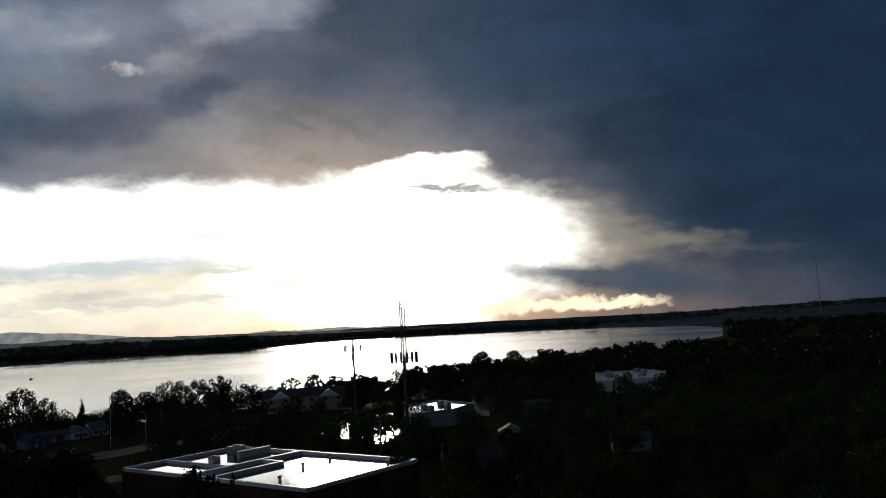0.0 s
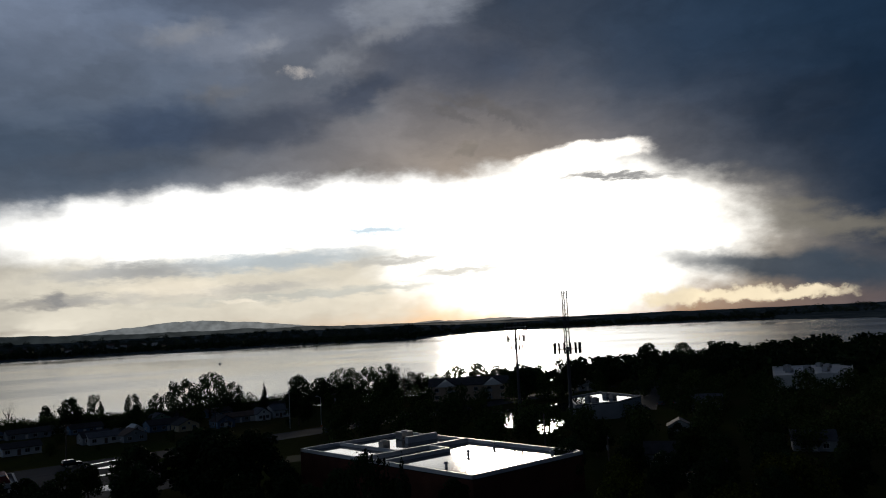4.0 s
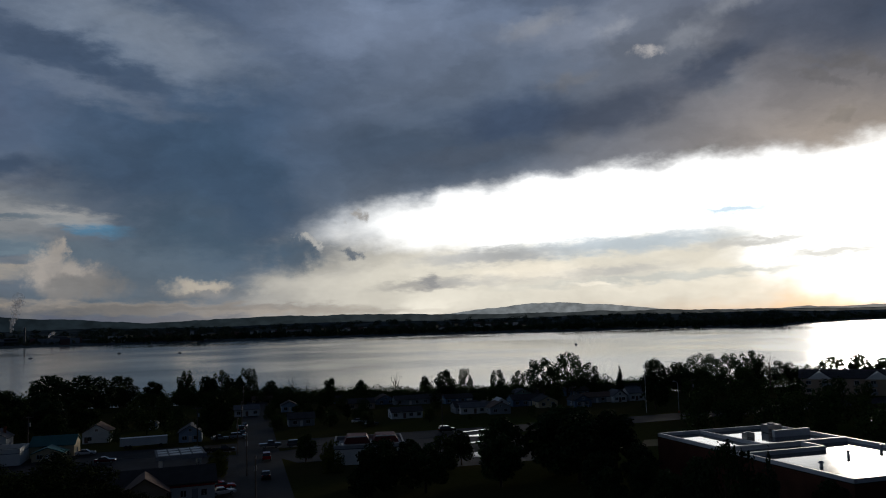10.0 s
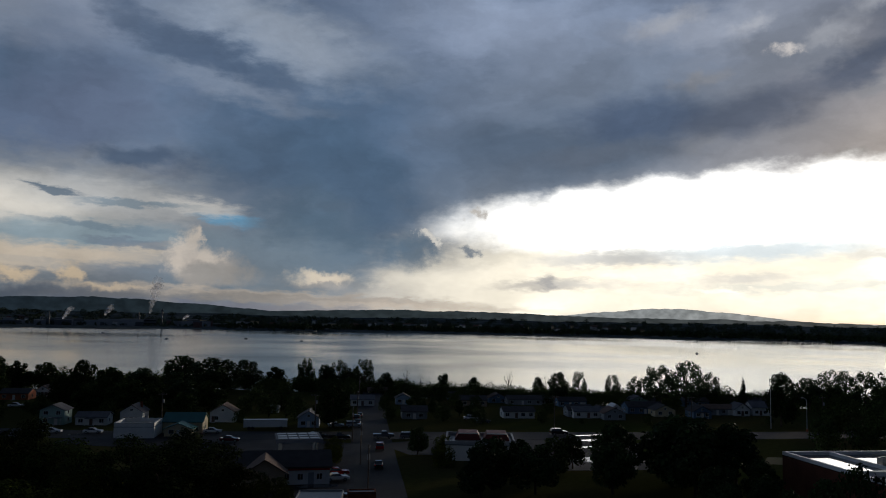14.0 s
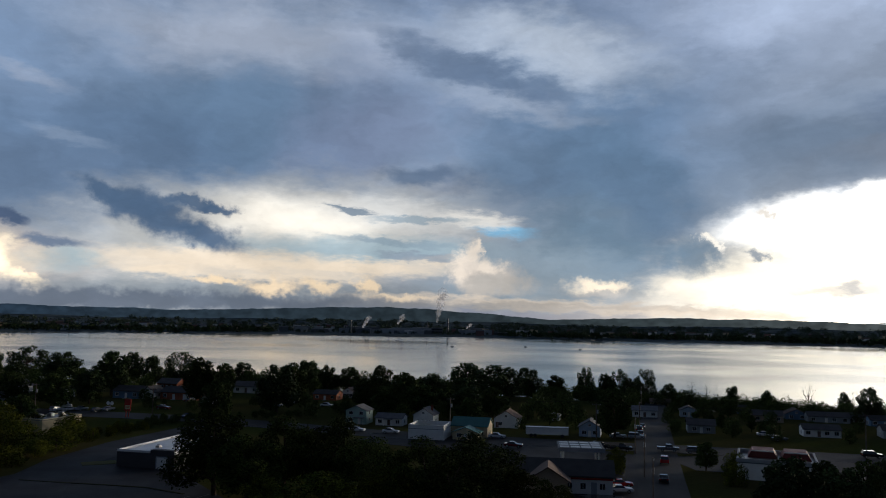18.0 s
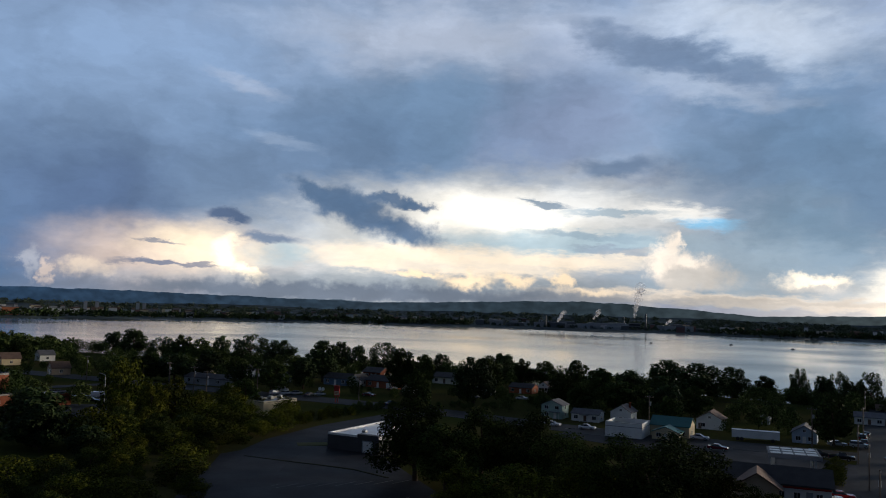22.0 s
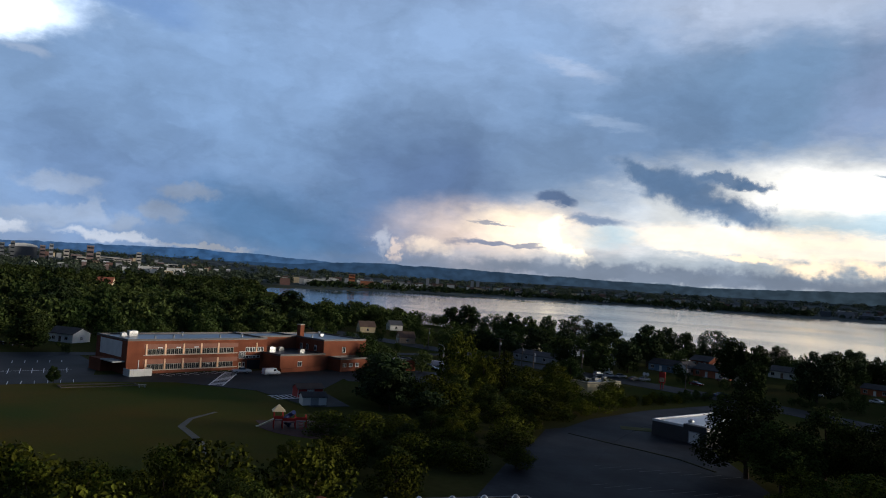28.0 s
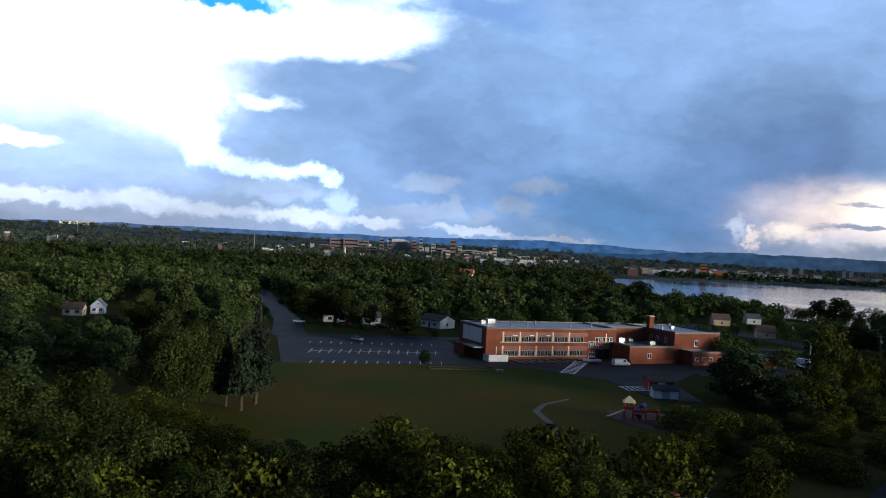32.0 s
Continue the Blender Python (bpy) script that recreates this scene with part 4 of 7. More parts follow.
trees([(-63, 116, 3.6, 6), (-71, 126, 4, 6.5), (-75, 136, 4.2, 6.5), (-77, 146, 4, 6.5), (-79, 156, 4, 6.5), (-80, 166, 4.2, 6.5), (-79, 176, 4, 6.5), (-79, 186, 4.4, 6.5), (-86, 178, 5, 7), (-88, 188, 5, 7), (-84, 164, 5, 7), (-82, 202, 4, 6), (-86, 210, 4, 6), (-68, 108, 4, 6), (-76, 106, 4.5, 6)],
      "bushes along the drive", ["bush", "lime", "bush"])
grove(["bush"], [(-82, 196), (-77, 196), (-66, 232), (-34, 258), (-36, 262), (-72, 240)], 2.8, 1.8, 2.8, 14, group="hedge along the drive")
trees([(81.5, 71, 14.6, 7.5)], "trees beside the warehouse", ["airy"])
trees([(83, 65.5, 13.4, 4.5)], "trees beside the warehouse", ["cone"])
# before the shops
for x, y, h, w in ((-33, 141, 15, 1.0), (-22, 146, 13.5, 1.0), (-26, 134, 12, 1.0), (-13, 146, 13.5, 0.95), (-6, 140, 11.5, 0.95), (3, 141, 11, 1.0), (12, 138, 12.5, 1.0), (7, 124, 12.5, 1.1), (-2, 122, 10, 1.0),
                   (-12, 116, 9.5, 1.25), (-20, 117, 8.5, 1.1), (17, 128, 9, 1.0), (22, 124, 7.5, 0.9), (-36, 152, 9, 0.8)):
    tree("lime" if h < 11 else "near", x, y, h, w * 1.3, "trees before the shops")
for x, y, h in ((44, 172, 4), (47, 182, 4), (66, 178, 6), (70, 172, 5), (66, 162, 4.5), (78, 150, 7), (84, 146, 8), (72, 148, 6.5), (92, 152, 7)):
    tree("bush" if h < 6 else "mid", x, y, h, 1.0, "bushes by the side street")
for x, y, h, w in ((101, 130, 13, 1.25), (93, 137, 11, 1.2), (109, 134, 12.5, 1.2), (100, 122, 12, 1.2), (86, 128, 9.5, 1.1), (113, 126, 11.5, 1.1), (66, 138, 9.5, 1.1), (61, 132, 8.5, 1.1), (72, 132, 9, 1.1)):
    tree("dark", x, y, h, w, "trees behind the diner")
for x, y, h in ((104, 72, 7.5), (101, 82, 7), (102, 94, 8), (99, 104, 7), (106, 112, 7.5), (93, 92, 7), (95, 110, 7.5), (92, 76, 8), (88, 100, 7)):
    tree("dark", x, y, h, 1.0, "trees beside the warehouse")
# gardens between the highway and the lake
HOMES = [(-16, 252, 8), (-7, 250, 8), (4, 250, 8), (16, 223, 11), (29, 249, 8), (39, 229, 8), (51, 233, 8), (79, 275, 8), (97, 312, 8), (142, 231, 8), (151, 232, 7), (151, 274, 10), (167, 233, 10),
         (178, 217, 8), (200, 218, 8), (-105, 304, 9), (-84, 303, 11), (-67, 322, 8), (-32, 311, 9), (-28, 338, 8), (-140, 281, 16), (95, 276, 7), (87, 240, 8), (76, 248, 7), (90, 296, 8), (70, 225, 6), (60, 200, 8), (-99, 336, 8)]
BUNGALOWS = [(143, 225), (148, 219), (120, 231), (153, 253), (139, 263), (169, 221), (190, 219), (202, 216), (200, 243), (181, 252), (234, 244), (159, 284), (176, 280), (132, 271), (220, 248)]
HOMES += [(x, y, 8) for x, y in BUNGALOWS]
garden = [(-205, 300), (-60, 262), (60, 228), (180, 196), (252, 190), (262, 240), (180, 300), (60, 358), (-60, 385), (-180, 405), (-260, 420)]
SIGHTLINES += [(x, y, r * 0.4) for x, y, r in HOMES] + [(*hwy(x), 5) for x in (-62, -48, -8, 20, 32, 88, 100, 112, 150, 162)] + [(62, 200, 3), (68, 222, 3), (75, 245, 3)]
grove(["mid", "dark", "mid", "bush"], garden, 11, 4, 8.2, 21, keep=HOMES, group="garden trees")
trees([(-289, 432, 11.4, 15), (-274, 430, 13.6, 18), (-255, 430, 10, 16), (-240, 427, 11.8, 15.5), (-222, 414, 11, 13), (-217, 428, 12.3, 11), (-190, 408, 14.4, 19), (-163, 387, 12.8, 16), (-128, 379, 13.6, 11), (-117, 372, 11.9, 10), (-100, 356, 15.2, 13.5),
       (-73, 322, 11.9, 10), (-76, 372, 9.6, 11), (-34, 338, 10.8, 10)], "trees along the shore", ["dark", "mid", "dark", "airy"])
trees([(-113, 312, 16.4, 17), (-72, 282, 16, 13), (-43, 266, 15, 13), (-42, 327, 13.6, 9.5), (-116, 268, 10.8, 14), (-130, 272, 10.6, 12.5), (-157, 301, 10.8, 14), (-164, 286, 10.5, 14), (-174, 280, 9.9, 14), (-109, 281, 11, 12.5), (-55, 236, 11.5, 10), (-106, 226, 7.8, 8.5),
       (-43, 297, 13.6, 12.5), (-25, 339, 10.2, 11), (-46, 377, 10.4, 12)], "garden trees", ["dark", "mid"])
trees([(-11, 300, 13.1, 10), (-2, 281, 12, 12), (8, 291, 10.7, 12.5), (25, 345, 12.7, 15), (35, 318, 13.3, 18), (50, 343, 11.1, 12.5), (62, 340, 8, 11), (3, 270, 8.5, 12), (18, 262, 8.4, 11), (12, 272, 8, 10), (-8, 268, 8, 9), (28, 270, 8, 10), (20, 300, 9, 12), (-16, 285, 9, 10)],
      "garden trees", ["dark", "mid", "dark"])
trees([(58, 226, 11, 9.5)], "garden trees", ["mid"])
for x, y, h in ((88, 246, 6), (92, 243, 5.5), (96, 246, 6), (103, 240, 6)):
    tree("cone", x, y, h, 0.8, "small spruces")
# shore
shore_r = random.Random(8)
trees([(75, 340, 12, 7), (87, 332, 11.5, 8), (96, 324, 12.5, 9), (77, 352, 8.5, 7), (206, 244, 11.2, 8), (172, 280, 9.8, 6), (180, 268, 9.2, 6), (187, 264, 8.4, 5.5)], "trees along the shore", ["airy"])
trees([(181, 239, 14.7, 11), (188, 234, 16.7, 12), (245, 221, 13.9, 13), (254, 216, 13.5, 10), (260, 211, 14, 11)], "large trees along the shore", ["airy"])
trees([(102, 314, 7, 7), (124, 306, 6.8, 7), (133, 296, 6, 6), (156, 284, 6.8, 6), (151, 260, 10.6, 8), (190, 192, 14.8, 10), (231, 220, 10.9, 10), (85, 345, 8.2, 11.5), (95, 338, 7.9, 11)], "trees along the shore", ["dark"])
trees([(209, 229, 10.5, 4)], "spruces along the shore", ["cone"])
trees([(150, 298, 10.3, 8), (114, 323, 9.4, 6), (120, 322, 7.9, 4), (160, 286, 8, 5), (262, 204, 15, 8)], "bare trees along the shore", ["bare"])
trees([(280, 226, 9.8, 8), (282, 214, 8.9, 10), (281, 191, 11.7, 12), (295, 189, 11.6, 10), (291, 176, 10.7, 12), (261, 148, 13.2, 11.5), (290, 158, 10.7, 12), (278, 137, 13.8, 13), (303, 132, 13.2, 10), (374, 142, 15, 14), (398, 133, 13.9, 12), (315, 98, 15, 14), (384, 112, 15, 17)],
      "trees along the shore", ["dark", "airy", "dark"])
for i in range(330):
    a = -46 + i * 0.4 + shore_r.uniform(-0.2, 0.2)
    r = min(along(NEAR_SHORE, a), 620) - shore_r.uniform(6, 46)
    kind = shore_r.choice(["mid", "dark", "thin", "mid", "bush"] if 8 < a < 36 else ["mid", "dark", "mid"])
    h = shore_r.uniform(3.5, 6.5) if 4 < a < 40 else shore_r.uniform(5, 9.5)
    x, y = r * math.sin(radians(a)), r * math.cos(radians(a))
    h = under_sight(x, y, h)
    if h > 1.6:
        tree(kind if h > 3.5 else "bush", x, y, h if kind != "bush" else h * 0.7, 1.2, group="trees along the shore")
for i in range(150):  # low growth along the water
    a = 13 + i * 0.21 + shore_r.uniform(-0.1, 0.1)
    r = along(NEAR_SHORE, a) - shore_r.uniform(14, 34)
    x, y = r * math.sin(radians(a)), r * math.cos(radians(a))
    tree("bush", x, y, shore_r.uniform(2.2, 4.6) - ground_z(x, y), 1.5, group="bushes along the shore")
# the dark side towards the sunset
grove(["dark", "mid", "dark"], sector(47, 62, 195, 330), 11, 7, 10.5, 31, keep=[(256, 176, 22), (236, 128, 26)], group="trees towards the sunset")
grove(["dark", "dark", "mid"], sector(62, 100, 150, 330), 10.5, 6.5, 10, 32, keep=[(240, 110, 30), (253, 80, 12), (207, 72, 8), (332, 62, 26), (206, 102, 6), (225, 120, 16)], group="trees towards the sunset")
grove(["dark", "dark", "bush"], sector(66, 100, 96, 150), 9.5, 6, 9, 33, keep=[(130, 92, 34)], group="trees towards the sunset")
# woods behind the school
WOOD_KEEP = [(-190, 150, 42), (-262, 155, 9), (-268, 318, 9), (-219, 287, 9), (-273, 348, 9), (-302, 33, 9), (-309, 42, 9), (-278, 126, 8), (-160, 225, 20), (-245, 100, 14), (-290, 107, 13), (-330, 117, 12), (-370, 128, 11), (-410, 138, 10),
             (-262, 96, 12), (-232, 120, 16), (-150, 240, 10)]
SIGHTLINES += [(-302, 33, 6), (-309, 42, 5), (-261, 152, 6), (-280, 122, 5), (-272, 133, 4), (-268, 316, 5), (-219, 286, 5), (-273, 347, 5), (-350, 122, 5), (-300, 109, 5), (-400, 136, 5), (-262, 96, 6), (-232, 108, 20), (-141, 206, 12), (-354, 68, 4)]
trees([(-280, 109, 13.1, 15), (-274, 119, 14.5, 15), (-257, 122, 13.4, 11), (-243, 133, 9.8, 11), (-292, 154, 12.7, 14), (-388, 162, 15, 18), (-379, 180, 15.8, 18), (-332, 186, 13, 16), (-390, 225, 18, 19), (-236, 44, 13.5, 13.5), (-253, 58, 15.5, 14), (-226, 64, 13.8, 9), (-230, 6, 14.5, 16)],
      "street trees behind the school", ["mid", "near", "dark"])
trees([(-265, 197, 8.3, 9.5), (-315, 212, 9.2, 16), (-349, 284, 16.5, 19), (-315, 278, 15.6, 18), (-292, 273, 14.2, 17), (-305, 304, 18.2, 21), (-246, 249, 12.5, 12.5), (-247, 234, 10, 14.5), (-272, 333, 10, 13), (-351, 249, 12.8, 18), (-288, 248, 11.6, 16)],
      "large trees behind the school", ["dark", "mid"])
grove(["mid", "dark", "mid"], sector(-100, -71.5, 190, 330), 11.5, 7, 13.5, 41, keep=WOOD_KEEP, group="woods round the school")
grove(["mid", "dark", "mid"], sector(-71.5, -50, 262, 400), 12, 6.5, 12.5, 42, keep=WOOD_KEEP, group="woods round the school")
grove(["mid", "mid", "dark"], sector(-50, -33, 238, 430), 12.5, 5.5, 10, 43, keep=WOOD_KEEP + [(-140, 285, 20), (-150, 255, 14), (-130, 262, 16)], group="woods round the school")
wood_r = random.Random(77)


def spots(a0, a1, r0, r1, count, h0, h1, keep=()):
    out = []
    while len(out) < count:
        a, r = wood_r.uniform(a0, a1), math.sqrt(wood_r.uniform(r0 * r0, r1 * r1))
        x, y = r * math.sin(radians(a)), r * math.cos(radians(a))
        h = under_sight(x, y, wood_r.uniform(h0, h1))
        if ground_z(x, y) > -4.5 and clear_of(x, y, keep) and h > 3:
            out.append((x, y, h, h * wood_r.uniform(0.85, 1.2)))
    return out


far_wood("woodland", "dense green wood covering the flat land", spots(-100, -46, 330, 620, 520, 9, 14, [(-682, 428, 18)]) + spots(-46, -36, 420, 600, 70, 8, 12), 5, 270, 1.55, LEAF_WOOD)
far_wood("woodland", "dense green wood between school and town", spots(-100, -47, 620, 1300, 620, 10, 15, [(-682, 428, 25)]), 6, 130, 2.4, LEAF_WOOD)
far_wood("woodland", "dark wood on the land by the sunset", spots(64, 100, 330, 620, 420, 7, 11, [(332, 62, 26)]) + spots(86, 100, 620, 1500, 200, 9, 14), 7, 100, 2.8, LEAF_DARK)
far_wood("woodland", "dark trees along the far shore", [(r * math.sin(radians(a)), r * math.cos(radians(a)), wood_r.uniform(9, 16), wood_r.uniform(14, 24))
                                                        for a in [-44 + 0.16 * i for i in range(760)] for r in [along(FAR_SHORE, a) + wood_r.uniform(8, 120)] if r < 4000 and not -9.5 < a < 6.8], 8, 26, 5.0, LEAF_DARK)
def masses(a0, a1, r0, r1, count):
    """Clumps of wood, wider than they are high, over a slope."""
    return [(x, y, h, wood_r.uniform(18, 42)) for x, y, h, w in spots(a0, a1, r0, r1, count, 8, 15)]


far_wood("woodland", "scattered woods over the far hills", masses(-100, -45, 2000, 3500, 600) + masses(-45, 54, 2350, 3500, 1300) + masses(54, 100, 2900, 3500, 260), 19, 60, 4.2, HAZY_LEAF)
far_wood("woodland", "wooded slopes beyond the lake", spots(-100, -45, 1500, 2330, 1300, 8, 16) + spots(-45, 54, 2000, 2500, 1500, 6, 11) + spots(54, 100, 2800, 3200, 400, 6, 10), 9, 34, 3.6, HAZY_LEAF)
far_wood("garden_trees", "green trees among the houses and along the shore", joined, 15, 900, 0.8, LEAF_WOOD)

# ---- paints of the houses and cars ----
def coat(name, rgb, rough=0.6, **k):
    return paint(name, rgb, rough, 0.18, 0.4, 5.0, 0.06, **k)


PALE_GREEN, PALE_BLUE, CREAM, TAN, GREY = (coat(n, c) for n, c in (
    ("pale_green_siding", (0.38, 0.52, 0.46)), ("pale_blue_siding", (0.4, 0.5, 0.62)), ("cream_siding", (0.7, 0.58, 0.36)), ("tan_siding", (0.45, 0.34, 0.24)), ("grey_siding", (0.32, 0.34, 0.36))))
BLUE_SIDING = coat("blue_siding", (0.12, 0.2, 0.3))
TEAL_ROOF = coat("teal_metal_roof", (0.02, 0.14, 0.13), 0.45)
BROWN_ROOF = paint("brown_shingle", (0.16, 0.1, 0.07), 0.85, 0.3, 0.5, 4.0, 0.3, each=0.2)
GREY_ROOF = paint("grey_shingle", (0.13, 0.13, 0.14), 0.8, 0.3, 0.5, 4.0, 0.3, each=0.25)
RED_PAINT, ORANGE_BRICK = coat("red_paint", (0.5, 0.03, 0.02)), paint("orange_brick", (0.42, 0.13, 0.06), 0.85, 0.3, 0.3, 5.0, 0.3)
TAR = paint("tar_roof", (0.1, 0.105, 0.11), 0.35, 0.4, 0.15, 2.0, 0.05)
MEMBRANE = paint("white_roof_membrane", (0.7, 0.71, 0.72), 0.4, 0.15, 0.2, 3.0, 0.03)
# the sunset's glow on the pilasters is put into this colour
SUNSET_GLOW = coat("sunset_glow_pilaster", (0.85, 0.56, 0.34), 0.5)
CONCRETE_TRIM = paint("limestone_trim", (0.5, 0.46, 0.4), 0.8, 0.15, 0.6, 6.0, 0.1)
STRIPE = coat("white_road_paint", (0.85, 0.85, 0.84), 0.7)
MULCH = paint("red_mulch", (0.09, 0.03, 0.02), 0.95, 0.35, 0.3, 4.0, 0.4)
TRACK = paint("gravel_path", (0.14, 0.13, 0.1), 0.95, 0.25, 0.2, 4.0, 0.3)
WOOD = paint("weathered_pole", (0.13, 0.1, 0.08), 0.9, 0.3, 0.8, 9.0, 0.3)
LAMP_RED = coat("red_lamp_glass", (0.5, 0.01, 0.01), 0.2)
LAMP_CLEAR = coat("clear_lamp_glass", (0.7, 0.7, 0.68), 0.15)

COPING = coat("dark_metal_coping", (0.06, 0.05, 0.05), 0.5)
# warehouse brick, with the shade on its wall put into the colour
SHADED_BRICK = paint("shaded_brick", (0.13, 0.05, 0.032), 0.85, 0.3, 0.25, 5.0, 0.3, spec=0.1)
DIM_PANEL = coat("red_brown_panel", (0.24, 0.075, 0.038))
DULL_FRAME = coat("dull_window_frame", (0.3, 0.27, 0.22), 0.5)

ROT = -15.7  # the town's grid lies along the highway


def window(parent, x, z, w, h, y=0.0, side="front", depth=0.06, trim=None):
    """A window on a wall: a frame proud of it, with a pane."""
    def put(u0, u1, z0, z1, d0, d1):
        if side == "front":
            return (u0, u1, y - d1, y - d0, z0, z1)
        if side == "right":
            return (y + d0, y + d1, u0, u1, z0, z1)
        return (y - d1, y - d0, u0, u1, z0, z1)
    b = 0.09
    bm = boxes(put(x - w / 2 - b, x + w / 2 + b, z - h / 2 - b, z - h / 2, 0, depth), put(x - w / 2 - b, x + w / 2 + b, z + h / 2, z + h / 2 + b, 0, depth),
               put(x - w / 2 - b, x - w / 2, z - h / 2, z + h / 2, 0, depth), put(x + w / 2, x + w / 2 + b, z - h / 2, z + h / 2, 0, depth), put(x - 0.03, x + 0.03, z - h / 2, z + h / 2, 0, depth * 0.8))
    win = part("window", bm, trim or WHITE, parent)
    part("pane", boxes(put(x - w / 2, x + w / 2, z - h / 2, z + h / 2, 0, depth * 0.5)), GLASS, win)
    return win


def house(x, y, w, d, h, rh, wall, roof, label, ridge="x", rot=ROT, wins=2, door=0.0, garage=0, chimney=False, storeys=1, porch=0.0):
    """A small house: its origin is the middle of the front wall."""
    m = pose(x, y, ground_z(x, y), 0, 0, rot)
    if x > -60:
        m = m @ Matrix.Diagonal((0.84, 0.84, 0.8, 1))  # the lakeside houses are scaled down to fit the camera's view
    t = thing("house", label, "house", m, "houses")
    bm = bmesh.new()
    if ridge == "x":
        prism(bm, [(0, -0.3), (d, -0.3), (d, h), (d / 2, h + rh), (0, h)], -w / 2, w / 2, "x")
    else:
        prism(bm, [(-w / 2, -0.3), (w / 2, -0.3), (w / 2, h), (0, h + rh), (-w / 2, h)], 0, d, "y")
    part("wall", bm, wall, t)
    o, k = 0.45, 0.18
    bm = bmesh.new()
    if ridge == "x":
        s = rh / (d / 2)
        prism(bm, [(-o, h - o * s + 0.02), (d / 2, h + rh + 0.02), (d + o, h - o * s + 0.02), (d + o, h - o * s + k), (d / 2, h + rh + k + 0.04), (-o, h - o * s + k)], -w / 2 - 0.35, w / 2 + 0.35, "x")
    else:
        s = rh / (w / 2)
        prism(bm, [(-w / 2 - o, h - o * s + 0.02), (0, h + rh + 0.02), (w / 2 + o, h - o * s + 0.02), (w / 2 + o, h - o * s + k), (0, h + rh + k + 0.04), (-w / 2 - o, h - o * s + k)], -0.35, d + 0.35, "y")
    part("roof", bm, roof, t)
    for lv in range(storeys):
        z = 1.45 + lv * 2.5
        for i in range(wins):
            u = -w / 2 + w * (i + 0.5) / wins
            if lv == 0 and ((door is not None and abs(u - door) < 0.9) or (garage and u > w / 2 - garage * 2.9 - 0.4)):
                continue
            window(t, u, z, min(1.3, w / wins * 0.5), 1.15)
        window(t, d * 0.5, z, 1.0, 1.1, w / 2, "right")
        window(t, d * 0.5, z, 1.0, 1.1, -w / 2, "left")
    if ridge == "y" and storeys == 1 and rh > 1.7:
        window(t, 0, h + rh * 0.3, 0.7, 0.7)
    if door is not None:
        dr = part("door", boxes((door - 0.5, door + 0.5, -0.06, 0.0, 0.0, 2.05)), BROWN_ROOF if wall is WHITE else WHITE, t)
        part("handle", boxes((door + 0.34, door + 0.4, -0.11, -0.06, 0.95, 1.05)), METAL, dr)
        part("step", boxes((door - 0.8, door + 0.8, -1.1, 0.0, -0.3, 0.12)), CONCRETE, t)
    for g in range(garage):
        u = w / 2 - 0.4 - g * 2.9 - 1.25
        gd = part("garage_door", boxes((u - 1.2, u + 1.2, -0.05, 0.0, 0.0, 2.1)), WHITE, t)
        part("panel_groove", boxes(*[(u - 1.15, u + 1.15, -0.056, -0.05, zz, zz + 0.03) for zz in (0.5, 1.0, 1.5)]), GREY, gd)
    if chimney:
        part("chimney", boxes((w * 0.22, w * 0.22 + 0.7, d * 0.55, d * 0.55 + 0.7, h + rh * 0.2, h + rh + 0.9)), BRICK, t)
    if porch:
        part("porch_roof", boxes((door - porch / 2, door + porch / 2, -1.7, 0.0, 2.35, 2.5)), roof, t)
        for u in (door - porch / 2 + 0.1, door + porch / 2 - 0.1):
            part("post", boxes((u - 0.06, u + 0.06, -1.65, -1.53, 0.0, 2.35)), WHITE, t)
    return t


# houses between the highway and the lake, and in the woods
house(-16, 248, 7.5, 7, 4.8, 1.7, PALE_GREEN, GREY_ROOF, "pale green two-storey house beside the highway", "y", wins=2, storeys=2, door=1.2, porch=4)
house(-6, 247, 9.5, 6.5, 2.7, 1.3, WHITE, GREY_ROOF, "low white house with a grey shingle roof", wins=3, porch=3)
house(4.5, 248, 7, 8, 3.9, 2.2, WHITE, GREY_ROOF, "white gabled house with a dark roof", "y", wins=2, chimney=True)
house(17, 226, 11.5, 9, 3.6, 2.2, CREAM, TEAL_ROOF, "white store with a teal metal roof", wins=3, storeys=1, door=None)
house(15.5, 220, 8, 5.4, 2.3, 1.6, CREAM, TEAL_ROOF, "low front wing with a teal gable roof", "y", wins=2)
house(29.5, 245, 8.2, 9, 3.4, 2.5, WHITE, BROWN_ROOF, "white house with a brown gable roof", "y", wins=2, garage=1, door=-3.0)
house(51.5, 229, 6.8, 9, 3.2, 2.1, PALE_BLUE, GREY_ROOF, "light blue gabled house beside the street", "y", wins=2)
house(80, 272, 9.5, 7, 2.8, 1.4, WHITE, GREY_ROOF, "low white house near the lake", wins=3)
house(97, 309, 9, 7, 2.6, 1.3, CREAM, BROWN_ROOF, "small cream house at the end of the street", wins=2)
house(87, 238, 9, 8, 2.8, 1.6, GREY, DARK_ROOF, "dark grey house behind small spruces", wins=2)
house(95.5, 273, 6.5, 6, 2.8, 1.6, PALE_BLUE, DARK_ROOF, "small pale blue house behind spruces", "y")
house(118, 262, 11, 7, 2.7, 1.6, TAN, DARK_ROOF, "low tan house under trees", wins=3)
house(141, 228, 9.5, 7.5, 2.7, 1.7, GREY, DARK_ROOF, "grey ranch house beside the highway", wins=3)
house(147.5, 226, 4.6, 6, 2.6, 1.6, WHITE, DARK_ROOF, "white gabled front of a small house", "y", wins=1, door=1.3)
house(154, 227, 5.2, 6, 2.7, 1.9, WHITE, WHITE, "small white garage with a rounded gable", "y", wins=0, garage=1, door=None)
